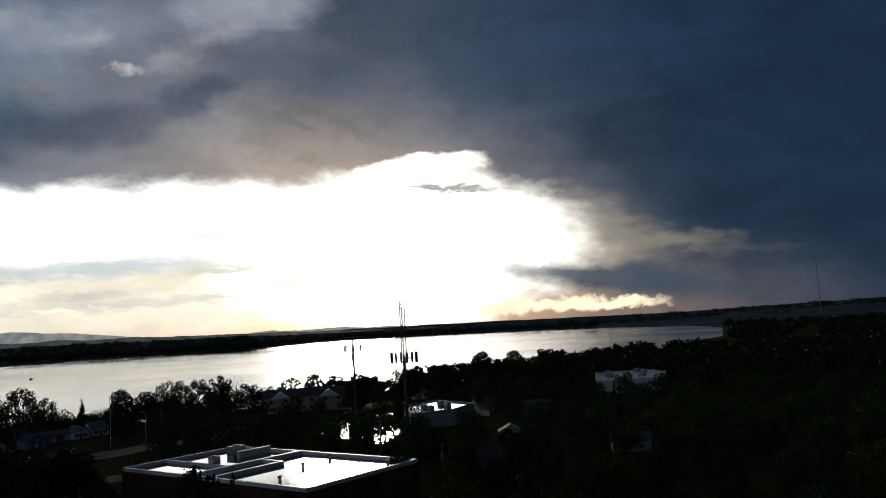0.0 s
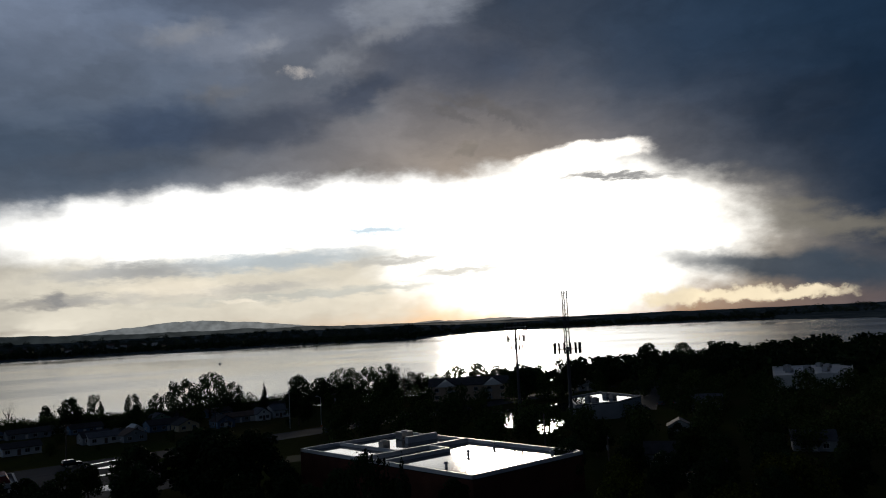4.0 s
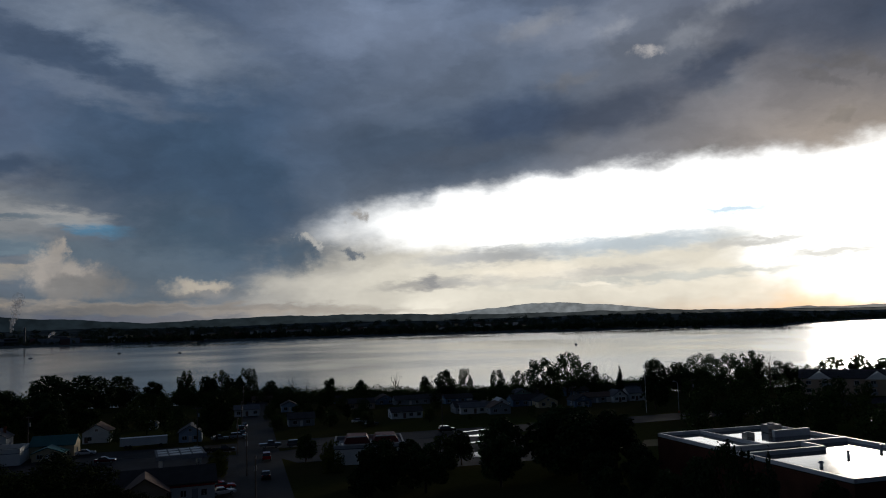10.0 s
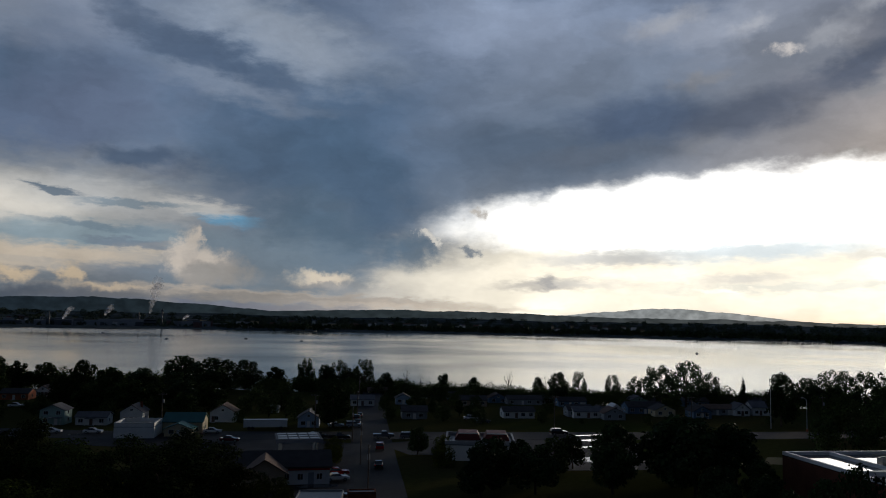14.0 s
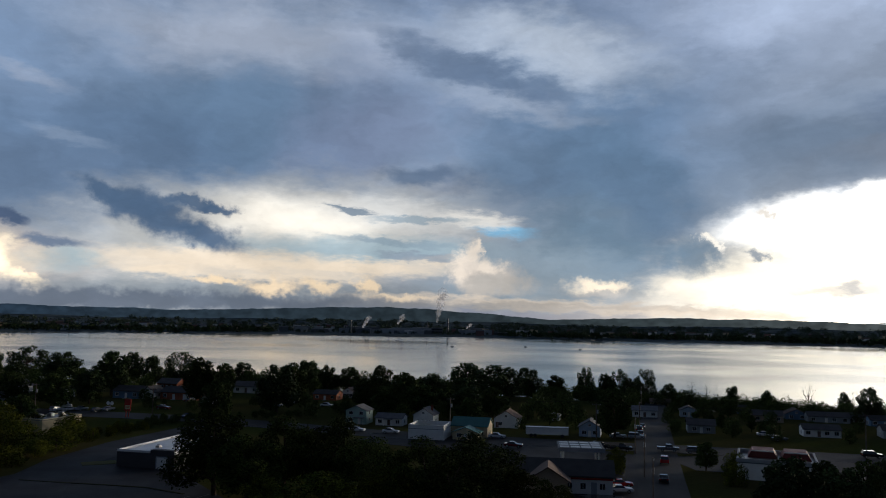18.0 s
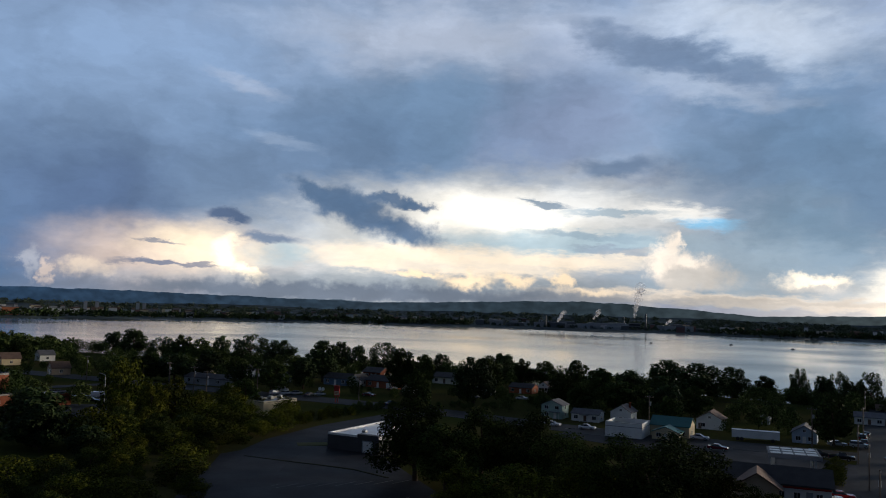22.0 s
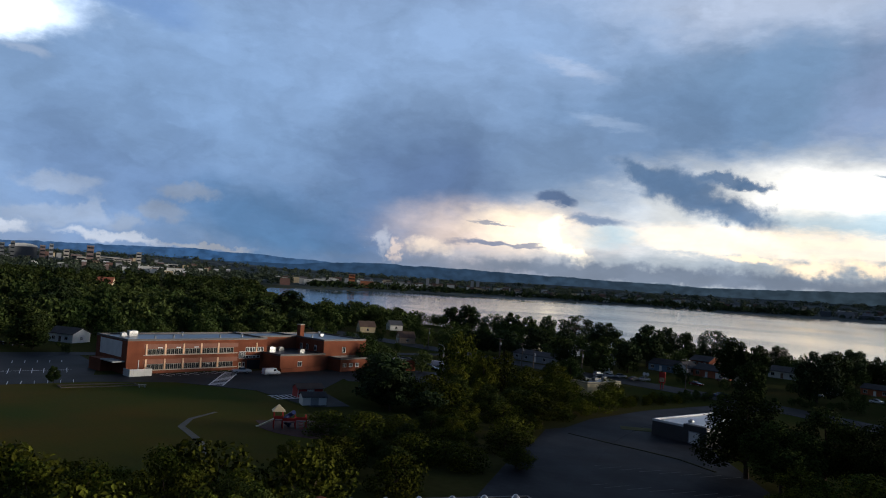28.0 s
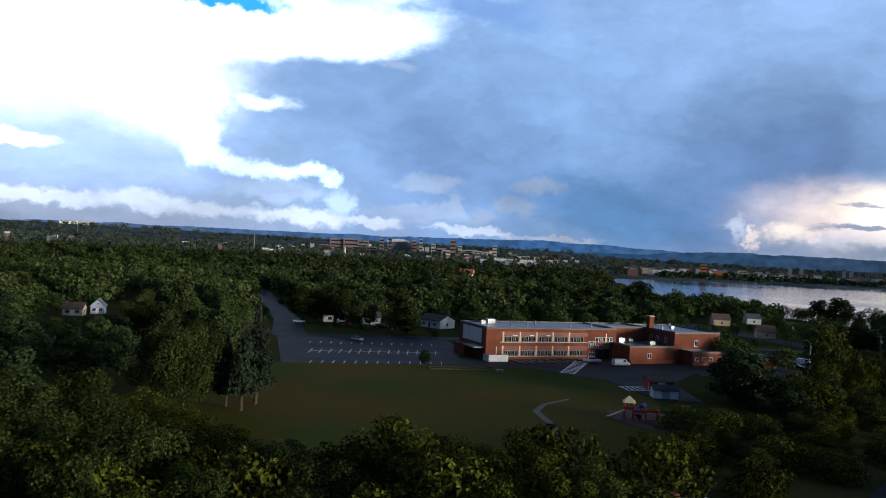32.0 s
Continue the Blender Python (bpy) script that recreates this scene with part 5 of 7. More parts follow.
house(152, 270, 15, 8, 2.7, 1.5, WHITE, GREY_ROOF, "long white ranch house among trees", wins=4)
house(125, 290, 12, 8, 2.7, 1.5, BLUE_SIDING, DARK_ROOF, "long dark blue house", wins=3)
house(167, 229, 14, 8, 2.8, 1.7, BLUE_SIDING, DARK_ROOF, "long dark blue house beside the highway", wins=4)
house(178.5, 214, 7, 8, 2.8, 2.0, BLUE_SIDING, DARK_ROOF, "blue cottage with a white porch", "y", wins=2, porch=3)
house(196, 215, 6, 7, 2.8, 2.2, WHITE, GREY_ROOF, "white cottage with a steep gable", "y", wins=2)
house(203, 214, 7, 7, 3.4, 2.0, WHITE, GREY_ROOF, "white gabled house beside the highway", wins=2)
house(226, 238, 13, 8, 2.7, 1.4, WHITE, GREY_ROOF, "long white house near the shore", wins=3)
house(186, 255, 9, 7, 2.8, 1.8, GREY, DARK_ROOF, "grey house under tall trees", wins=2)
house(-104, 302, 11, 8, 2.7, 1.6, BLUE_SIDING, DARK_ROOF, "blue ranch house beside the highway", wins=3)
house(-95.5, 300, 5, 7, 2.7, 1.8, WHITE, DARK_ROOF, "white garage wing with a gable", "y", wins=0, garage=1, door=None)
house(-84, 299, 15, 8, 2.7, 1.7, ORANGE_BRICK, DARK_ROOF, "long orange brick ranch house with white garage doors", wins=4, garage=2, door=-2)
house(-71, 286, 4, 5, 2.2, 1.0, WHITE, GREY_ROOF, "small white garden shed beside the brick house", "y", wins=1)
house(-66, 330, 11, 8, 2.7, 1.6, WHITE, DARK_ROOF, "white house behind dark trees", wins=3)
house(-100, 338, 9, 8, 2.8, 1.7, BRICK, DARK_ROOF, "red house near the lake shore", wins=2)
house(-32, 309, 11, 8, 2.8, 1.6, ORANGE_BRICK, DARK_ROOF, "orange brick ranch house", wins=3)
house(-24, 318, 6, 7, 2.8, 2.0, WHITE, BROWN_ROOF, "white gabled house with a brown roof", "y", wins=2)
house(-20, 336, 9, 7, 2.8, 1.6, PALE_GREEN, DARK_ROOF, "pale house near the lake", wins=2)
house(-50, 316, 4.5, 4.5, 2.4, 1.0, CREAM, GREY_ROOF, "small cream shed on a lawn", "y", wins=0)
house(-43, 296, 4.5, 4.5, 2.2, 1.0, WHITE, GREY_ROOF, "small white shed on the lawn", "y", wins=0)
house(-130, 300, 9, 7, 2.7, 1.6, WHITE, DARK_ROOF, "white house behind the highway", wins=2)
house(-152, 316, 7, 7, 2.7, 2.0, WHITE, GREY_ROOF, "white gabled house behind the highway", "y", wins=2)
house(-172, 322, 10, 7, 2.7, 1.6, CREAM, BROWN_ROOF, "cream house behind the highway", wins=2)
house(-145, 277, 24, 8, 2.6, 1.2, GREY, DARK_ROOF, "long low dark-roofed building beside the highway", wins=5)
house(-261, 152, 11, 8, 3.0, 1.8, WHITE, DARK_ROOF, "white house with dark shutters beside the school", rot=15, wins=2)
house(-268, 316, 9, 8, 3.0, 2.4, CREAM, BROWN_ROOF, "cream gabled house in the wood", "y", rot=-38, wins=2)
house(-219, 286, 7, 7, 2.8, 2.2, TAN, BROWN_ROOF, "tan gabled house behind the school", "y", rot=-38, wins=2)
house(-273, 347, 9, 7, 3.0, 2.0, WHITE, GREY_ROOF, "white house among the trees", "y", rot=-38, wins=2)
house(-302, 33, 6.5, 6, 2.5, 1.8, CREAM, BROWN_ROOF, "cream house with a brown roof", rot=70, wins=2)
house(-309, 42, 4.6, 6, 2.9, 2.3, PALE_BLUE, GREY_ROOF, "pale blue house with a steep gable", "y", rot=75, wins=2)
house(-280, 122, 9, 7, 2.8, 1.6, WHITE, DARK_ROOF, "white house under street trees", rot=70, wins=2)
house(-272, 133, 7, 7, 2.8, 1.6, GREY, DARK_ROOF, "grey house under street trees", rot=70, wins=2)
house(-680, 428, 24, 14, 6, 5.0, CREAM, ORANGE_BRICK, "large cream gabled house rising above the wood", "y", rot=-40, wins=3)
house(253, 78, 11, 10, 3.6, 2.0, GREY, GREY_ROOF, "grey gabled building by a parking lot", rot=-70, wins=3, garage=1)
house(206, 71, 6.5, 6, 2.6, 1.8, GREY, GREY_ROOF, "small grey house under trees", "y", rot=-70, wins=1)
house(300, 140, 8, 8, 3.2, 2.4, GREY, DARK_ROOF, "gabled house above the shore trees", "y", rot=-60, wins=2)
house(165, 60, 10, 8, 2.8, 2.2, GREY, DARK_ROOF, "dark house under the trees", rot=-70, wins=2)
house(150, 48, 10, 8, 2.8, 2.2, TAN, DARK_ROOF, "dark tan house under the trees", rot=-70, wins=2)
house(190, 36, 10, 8, 2.8, 2.0, GREY, GREY_ROOF, "grey house under the trees", rot=-75, wins=2)
house(2, 106, 6, 7, 3.0, 2.0, ORANGE_BRICK, ORANGE_BRICK, "orange brick gable among the trees", "y", rot=20, wins=1)


kinds_r = random.Random(31)
for i, (x, y) in enumerate(BUNGALOWS):
    wall, shade = ((WHITE, "white"), (GREY, "grey"), (BLUE_SIDING, "dark blue"), (CREAM, "cream"), (PALE_GREEN, "pale green"))[kinds_r.choice((0, 1, 1, 2, 2, 3, 4))]
    gable = i % 4 == 1
    house(x, y, 8 if gable else kinds_r.uniform(11, 15), 7.5, 2.6, 1.9 if gable else 1.4, wall, kinds_r.choice((DARK_ROOF, GREY_ROOF, BROWN_ROOF)), "low %s bungalow on a lawn near the lake" % shade, "y" if gable else "x", wins=2 if gable else 4, garage=i % 3 == 0, door=None if gable else -1.0)


def parapet_block(name, label, category, pts, h, wall, roof, rim=0.5, lip=0.7, rim_mat=None, group=""):
    """A flat-roofed building with a raised rim round its roof; pts run round the plan."""
    t = thing(name, label, category, group=group)
    pts = [drawn(*p) for p in pts]
    part("wall", prism(bmesh.new(), pts, -0.2, h, "z"), wall, t)
    part("roof", prism(bmesh.new(), pts, h + 0.004, h + 0.12, "z"), roof, t)
    cx, cy = sum(p[0] for p in pts) / len(pts), sum(p[1] for p in pts) / len(pts)
    for (x0, y0), (x1, y1) in zip(pts, pts[1:] + pts[:1]):
        d = Vector((x1 - x0, y1 - y0)).normalized()
        n = Vector((-d.y, d.x))
        if n.dot(Vector((cx - x0, cy - y0))) < 0:
            n = -n
        quad = [(x0, y0), (x1, y1), (x1 + n.x * rim, y1 + n.y * rim), (x0 + n.x * rim, y0 + n.y * rim)]
        part("parapet", prism(bmesh.new(), quad, h + 0.125, h + lip, "z"), rim_mat or wall, t)
    return t


def roof_unit(x, y, z, w, d, h, rot=ROT, label="grey rooftop air handling unit"):
    t = thing("rooftop_unit", label, "air conditioner", pose(x, y, z, 0, 0, rot), "rooftop units")
    part("case", boxes((-w / 2, w / 2, -d / 2, d / 2, 0.1, h)), METAL, t)
    for v in (-d / 2, d / 2 - 0.15):
        part("base_rail", boxes((-w / 2, w / 2, v, v + 0.15, 0, 0.1)), GREY, t)
    bm = bmesh.new()
    tube(bm, (0, 0, h), (0, 0, h + 0.2), min(w, d) * 0.33, min(w, d) * 0.33, 14)
    part("fan_hood", bm, GREY, t)
    for k in (0.3, 0.5, 0.7):
        if k < h - 0.1:
            part("louvre", boxes((-w / 2 + 0.1, w / 2 - 0.1, -d / 2 - 0.03, -d / 2, k, k + 0.06)), BLACK, t)
    return t


def roof_vent(x, y, z, h=0.9):
    t = thing("roof_vent", "metal roof vent with a round cap", "vent", pose(x, y, z), "roof vents")
    part("pipe", tube(bmesh.new(), (0, 0, 0), (0, 0, h), 0.3, 0.22, 10), METAL, t)
    part("cap", tube(bmesh.new(), (0, 0, h), (0, 0, h + 0.35), 0.5, 0.2, 10), METAL, t)
    return t


# ---- the warehouse with rain water standing on its roof ----
WH = Matrix.Translation((129, 94, 0)) @ pose(0, 0, 0, 0, 0, -13.5)


def wh(u, v):
    p = WH @ Vector((u, v, 0))
    return (p.x, p.y)


ware = parapet_block("warehouse", "brick warehouse with a flat roof under standing rain water", "warehouse", [wh(-14, -26), wh(14, -26), wh(14, 26), wh(-14, 26)], 6.0, SHADED_BRICK, PUDDLE, 0.5, 0.75, MEMBRANE)


def wh_wall(u0, u1, v0, v1, z1):
    part("roof_divider", prism(bmesh.new(), [drawn(*wh(*c)) for c in ((u0, v0), (u1, v0), (u1, v1), (u0, v1))], 6.125, z1, "z"), MEMBRANE, ware, "white membrane-covered roof divider")


wh_wall(-13.4, 13.4, 4.2, 5.0, 6.9)
wh_wall(-13.4, 3.0, -1.8, -1.0, 6.8)
wh_wall(2.6, 3.4, -1.0, 4.1, 6.8)
wh_wall(-4.5, -3.9, 5.1, 25.4, 6.7)
wh_wall(5.0, 13.4, 14.0, 14.8, 7.4)
roof_unit(*wh(-2, 13), 6.12, 1.6, 1.6, 1.5)
roof_unit(*wh(9, 20), 6.12, 3.0, 2.2, 1.6)
for u, v in ((10, -22), (-9, -14), (2, -8), (11, -6)):
    roof_vent(*wh(u, v), 6.12, 0.6)

FADED = coat("faded_road_paint", (0.16, 0.16, 0.16), 0.8)
OLD_GRASS = paint("dull_weeds", (0.035, 0.038, 0.018), 0.95, 0.4, 0.5, 3.0, 0.3, spec=0.05)

# ---- the dark store with a white flat roof, and its lot ----
st = parapet_block("store", "dark-walled store with a white flat roof", "store", [(-58.4, 166.2), (-45.9, 162.7), (-39.4, 184.2), (-51.9, 188.2)], 3.0, coat("charcoal_wall", (0.045, 0.045, 0.05)), MEMBRANE, 0.35, 0.45, MEMBRANE)
SD = pose(-48.6, 163.4, 0, 0, 0, -15.6)
part("door", boxes((-1.1, 1.1, -0.1, 0.0, 0.0, 2.3)), WHITE, st, "white loading door").matrix_local = SD
part("door_frame", boxes((-1.3, -1.1, -0.14, 0.0, 0.0, 2.45), (1.1, 1.3, -0.14, 0.0, 0.0, 2.45), (-1.1, 1.1, -0.14, 0.0, 2.3, 2.45)), GREY, st).matrix_local = SD
part("bay", boxes((-2.6, 2.6, -0.02, 1.4, 2.6, 3.7)), coat("charcoal_bay", (0.04, 0.04, 0.045)), st, "dark raised bay over the door").matrix_local = SD
roof_unit(-47.4, 177.2, 3.13, 2.4, 1.8, 1.2)
roof_unit(-51.4, 170.2, 3.13, 0.9, 0.9, 0.5)
roof_vent(-48.4, 171.2, 3.13, 0.4)
slab([(-76, 152), (-66, 178), (-60, 196), (-40, 192), (-44, 160), (-26, 132), (-22, 112), (-36, 88), (-50, 76), (-58, 96), (-66, 122)], 0.03, OLD_ASPHALT, "parking_lot", "large worn asphalt lot with faded lines", "parking lot")
kerb = strip([(-70.5, 151.5), (-62, 149.5), (-54, 148), (-46, 146), (-38, 141)], 0.5, 0.12, OLD_GRASS, "kerb", "overgrown kerb across the old lot", "kerb")
strip([(-66, 168), (-62, 170), (-60, 171)], 4, 0.1, GRASS, "verge", "grass patch beside the dark store", "grass")
lines = thing("lot_marking", "faded white parking lines on old asphalt", "road marking", kind="structure")
for i in range(9):
    for j in range(3):
        x, y = -52 + i * 2.9 - j * 3, 100 + i * 1.6 + j * 13
        part("line", boxes((-0.06, 0.06, -2.4, 2.4, 0.034, 0.042)), FADED, lines).matrix_local = pose(x, y, 0, 0, 0, -28)

near_roof = parapet_block("flat_roof_building", "dark flat-roofed building at the edge of the wood", "building", [(-58, 63), (-43, 82.5), (-36, 77), (-51, 57.5)], 5.6, BRICK, TAR, 0.3, 0.3, COPING)
part("chimney", boxes((-57, -56.2, 62.2, 63.0, 5.7, 6.6)), BRICK, near_roof, "red brick chimney")
for i in range(6):
    roof_vent(-55 + i * 2.3, 65.5 + i * 3.0, 5.72, 0.2)

# ---- the yellow building, sign and small strip beside the drive ----
parapet_block("shop", "low cream-yellow shop with a flat dark roof", "shop", [(-92, 208), (-87.5, 221), (-94, 224), (-98.5, 211)], 3.4, CREAM, TAR, 0.3, 0.35)
for i in range(3):
    roof_unit(-95 + i * 1.4, 213 + i * 3.4, 3.5, 1.3, 1.3, 0.9)
sign = thing("pylon_sign", "tall red roadside sign with a white panel", "sign", pose(-84, 246, 0, 0, 0, ROT + 20))
part("post", boxes((-0.5, -0.3, -0.1, 0.1, 0, 2.0), (0.3, 0.5, -0.1, 0.1, 0, 2.0)), RED_PAINT, sign)
part("cabinet", boxes((-0.9, 0.9, -0.25, 0.25, 2.0, 5.4)), RED_PAINT, sign)
part("panel", boxes((-0.7, 0.7, -0.29, -0.25, 2.4, 3.6)), CREAM, sign)
part("letter_bar", boxes((-0.55, 0.55, -0.31, -0.29, 3.2, 3.35), (-0.55, 0.4, -0.31, -0.29, 2.8, 2.95)), RED_PAINT, sign)
sign2 = thing("road_sign", "two round white signs on a post", "sign", pose(-95, 262, 0, 0, 0, ROT))
part("post", boxes((-0.05, 0.05, -0.05, 0.05, 0, 2.6)), METAL, sign2)
for u in (-0.7, 0.7):
    part("disc", tube(bmesh.new(), (u, -0.05, 2.4), (u, -0.12, 2.4), 0.6, 0.6, 14), WHITE, sign2)

# ---- white annex with a parapet, trailer, gas canopy, shop and diner ----
parapet_block("annex", "low white annex with a high parapet", "building", [(0, 221), (9.5, 218.5), (12, 228), (2.5, 230.5)], 2.6, WHITE, TAR, 0.3, 1.1, WHITE)
tr = thing("trailer", "long white box trailer parked by the road", "trailer", pose(39, 227, 0, 0, 0, ROT + 6))
part("box", boxes((-5.6, 5.6, 0, 2.4, 0.7, 2.5)), WHITE, tr)
part("roof", boxes((-5.65, 5.65, -0.05, 2.45, 2.504, 2.6)), METAL, tr)
for u in (-4.2, -3.2, 4.0):
    part("wheel", tube(bmesh.new(), (u, -0.05, 0.45), (u, 0.25, 0.45), 0.45, 0.45, 12), BLACK, tr)
sh2 = house(47.5, 262, 3.4, 3, 2.2, 1.0, PALE_BLUE, WHITE, "small pale garden shed", "y", wins=0)

CAN = pose(37.5, 176, 0, 0, 0, -8)
can = thing("fuel_canopy", "grey fuel station canopy over pumps", "canopy", CAN)
part("canopy_roof", boxes((-4.6, 4.6, -4.5, 5.5, 4.6, 5.2)), coat("dark_canopy_sheet", (0.07, 0.075, 0.085)), can)
part("fascia", boxes((-4.66, 4.66, -4.56, -4.5, 4.55, 5.3)), coat("slate_fascia", (0.2, 0.22, 0.26)), can)
for i in range(4):
    for j in range(3):
        part("light_panel", boxes((-4.2 + i * 2.15, -2.4 + i * 2.15, -3.7 + j * 3.1, -1.6 + j * 3.1, 5.204, 5.3)), METAL, can)
for u in (-3.6, 3.6):
    for v in (-2.5, 4.5):
        part("column", boxes((u - 0.2, u + 0.2, v - 0.2, v + 0.2, 0, 4.6)), WHITE, can)
for u, v in ((-3.6, 1), (3.6, 1), (0, 1)):
    pump = thing("fuel_pump", "white fuel pump on a concrete island", "fuel pump", CAN @ pose(u, v, 0), "fuel pumps")
    part("island", boxes((-0.6, 0.6, -1.5, 1.5, 0.0, 0.18)), CONCRETE, pump)
    part("case", boxes((-0.3, 0.3, -0.45, 0.45, 0.18, 1.9)), WHITE, pump)
    part("screen", boxes((-0.33, -0.3, -0.25, 0.25, 1.2, 1.6)), BLACK, pump)

SHOP = pose(33.3, 152.6, 0, 0, 0, -10)
shop = thing("shop", "white shop with a red band and black roof", "shop", SHOP)
part("wall", prism(bmesh.new(), [(0, -0.2), (9, -0.2), (9, 3.2), (4.5, 5.0), (0, 3.2)], -12, 5, "x"), WHITE, shop)
part("roof", prism(bmesh.new(), [(-0.8, 3.0), (4.5, 5.1), (9.8, 3.0), (9.8, 3.25), (4.5, 5.4), (-0.8, 3.25)], -12.5, 5.5, "x"), DARK_ROOF, shop)
part("red_band", boxes((-4.6, 5.02, -0.05, 0.0, 2.5, 2.95)), RED_PAINT, shop, "dark red band under the eaves")
for u in (-2.6, -0.2, 3.2):
    window(shop, u, 1.4, 0.9, 1.0)
part("door", boxes((1.2, 2.2, -0.05, 0, 0, 2.1)), GREY, shop)
wing = thing("shop_wing", "tan gabled wing in front of the shop", "building", pose(26, 150.2, 0, 0, 0, -10))
part("wall", prism(bmesh.new(), [(-3.4, -0.2), (3.4, -0.2), (3.4, 2.9), (0, 5.0), (-3.4, 2.9)], -1, 6, "y"), TAN, wing)
part("roof", prism(bmesh.new(), [(-4.0, 2.6), (0, 5.1), (4.0, 2.6), (4.0, 2.85), (0, 5.35), (-4.0, 2.85)], -1.5, 6, "y"), BROWN_ROOF, wing)
shed = parapet_block("shed", "low grey shed beside the street", "shed", [(27, 128), (34, 126), (36, 132), (29, 134)], 2.6, GREY, TAR, 0.2, 0.3)
parapet_block("shed", "low brick shed beside the street", "shed", [(36.5, 131), (41, 130), (41.6, 132.4), (37, 133.4)], 2.4, BRICK, TAR, 0.2, 0.25)

DIN = pose(76.5, 166, 0, 0, 0, ROT - 8)
din = thing("diner", "white diner with a dark red mansard roof", "restaurant", DIN)
part("wall", boxes((-7.4, 7.4, 0, 14, -0.2, 3.2)), WHITE, din)
part("roof", boxes((-7.5, 7.5, -0.1, 14.1, 3.204, 3.4)), TAR, din)
for v0, v1, u0, u1 in ((-0.1, 0.3, -7.5, 7.5), (13.7, 14.1, -7.5, 7.5), (0.3, 13.7, -7.5, -7.1), (0.3, 13.7, 7.1, 7.5)):
    part("parapet", boxes((u0, u1, v0, v1, 3.404, 4.1)), GREY, din)
for u in (-5.5, 0.8):
    m = part("mansard", prism(bmesh.new(), [(u, 3.42), (u + 0.8, 4.9), (u + 5.0, 4.9), (u + 5.8, 3.42)], 6.5, 12.5, "y"), coat("dark_red_shingle", (0.16, 0.025, 0.02)), din, "dark red mansard roof")
    part("eave_trim", boxes((u + 0.7, u + 5.1, 6.4, 6.5, 4.75, 4.95)), WHITE, m)
for i in range(5):
    part("roof_hatch", boxes((-6 + i * 2.6, -5 + i * 2.6, 2.0, 3.0, 3.404, 3.7)), WHITE, din)
part("door", boxes((5.0, 6.2, -0.06, 0, 0, 2.2)), BLACK, din)

slab([(-6, 232), (-14, 214), (14, 200), (25, 182), (24, 145), (44, 138), (52, 170), (58, 196), (40, 214), (14, 226)], 0.03, OLD_ASPHALT, "parking_lot", "wet asphalt forecourt by the shops", "parking lot")
slab([(62, 196), (64, 178), (92, 170), (84, 152), (108, 146), (128, 178), (122, 190), (80, 199)], 0.03, ASPHALT, "parking_lot", "wet parking lot around the diner", "parking lot")
for x, y, rx, ry, a in ((104, 167, 7, 1.0, -30), (112, 176, 3, 1.6, 0), (116, 184, 5, 0.6, -18), (98, 152, 8, 3.5, -16), (78, 153, 4, 3, 0), (76, 186, 2, 0.6, 0), (34, 142, 3.5, 1.6, 10), (-4, 222, 2.5, 0.8, -20), (-8, 218, 2.5, 0.6, -10), (31, 134, 2.5, 1.5, 0)):
    ring = [(x + rx * (1 + 0.22 * math.sin(3 * k + x)) * math.cos(k * math.tau / 18 + 0.2), y + ry * (1 + 0.25 * math.cos(2 * k + y)) * math.sin(k * math.tau / 18)) for k in range(18)]
    tagged(part("puddle", prism(bmesh.new(), ring, 0.0, 0.062, "z"), PUDDLE), "shallow puddle of rain water on asphalt", "puddle", "puddles")

# ---- the school ----
SC = Matrix.Translation((-183, 125, 0)) @ pose(0, 0, 0, 0, 0, 81.9)  # local x runs along the front, local -y faces the lawn
school = thing("school_building", "long two-storey red brick school with a flat roof", "school", SC)


def sp(name, dims, mat, label="", parent=None):
    return part(name, boxes(*dims), mat, parent or school, label)


def school_block(x0, x1, y0, y1, h, lip=0.5, roof=TAR):
    sp("wall", [(x0, x1, y0, y1, -0.2, h)], BRICK)
    sp("roof", [(x0, x1, y0, y1, h + 0.004, h + 0.1)], roof, "grey wet roof")
    for d in ((x0, x1, y0, y0 + 0.35), (x0, x1, y1 - 0.35, y1), (x0, x0 + 0.35, y0 + 0.35, y1 - 0.35), (x1 - 0.35, x1, y0 + 0.35, y1 - 0.35)):
        sp("parapet", [(*d, h + 0.104, h + lip)], COPING)


school_block(0, 43, 0, 18, 8.6)
school_block(58, 75, -8, 16, 8.6)
school_block(43.004, 57.996, 6, 18, 8.6)
school_block(41.5, 57.996, -9, 5.996, 4.6)
school_block(60, 72, -14, -8.004, 3.6)
school_block(76, 86, -20, -12, 3.4)
sp("end_panel", [(-0.06, 0.0, 3.0, 15.5, 4.2, 8.3)], WHITE, "pale end wall panel")
sp("canopy", [(-3.2, 0.0, 1.0, 8.0, 3.1, 3.4)], GREY, "flat entrance canopy")
sp("end_wing", [(-3.0, -0.004, 8.0, 15.0, -0.2, 3.2)], BRICK)
bays = [5.2 + 5.35 * i for i in range(6)]
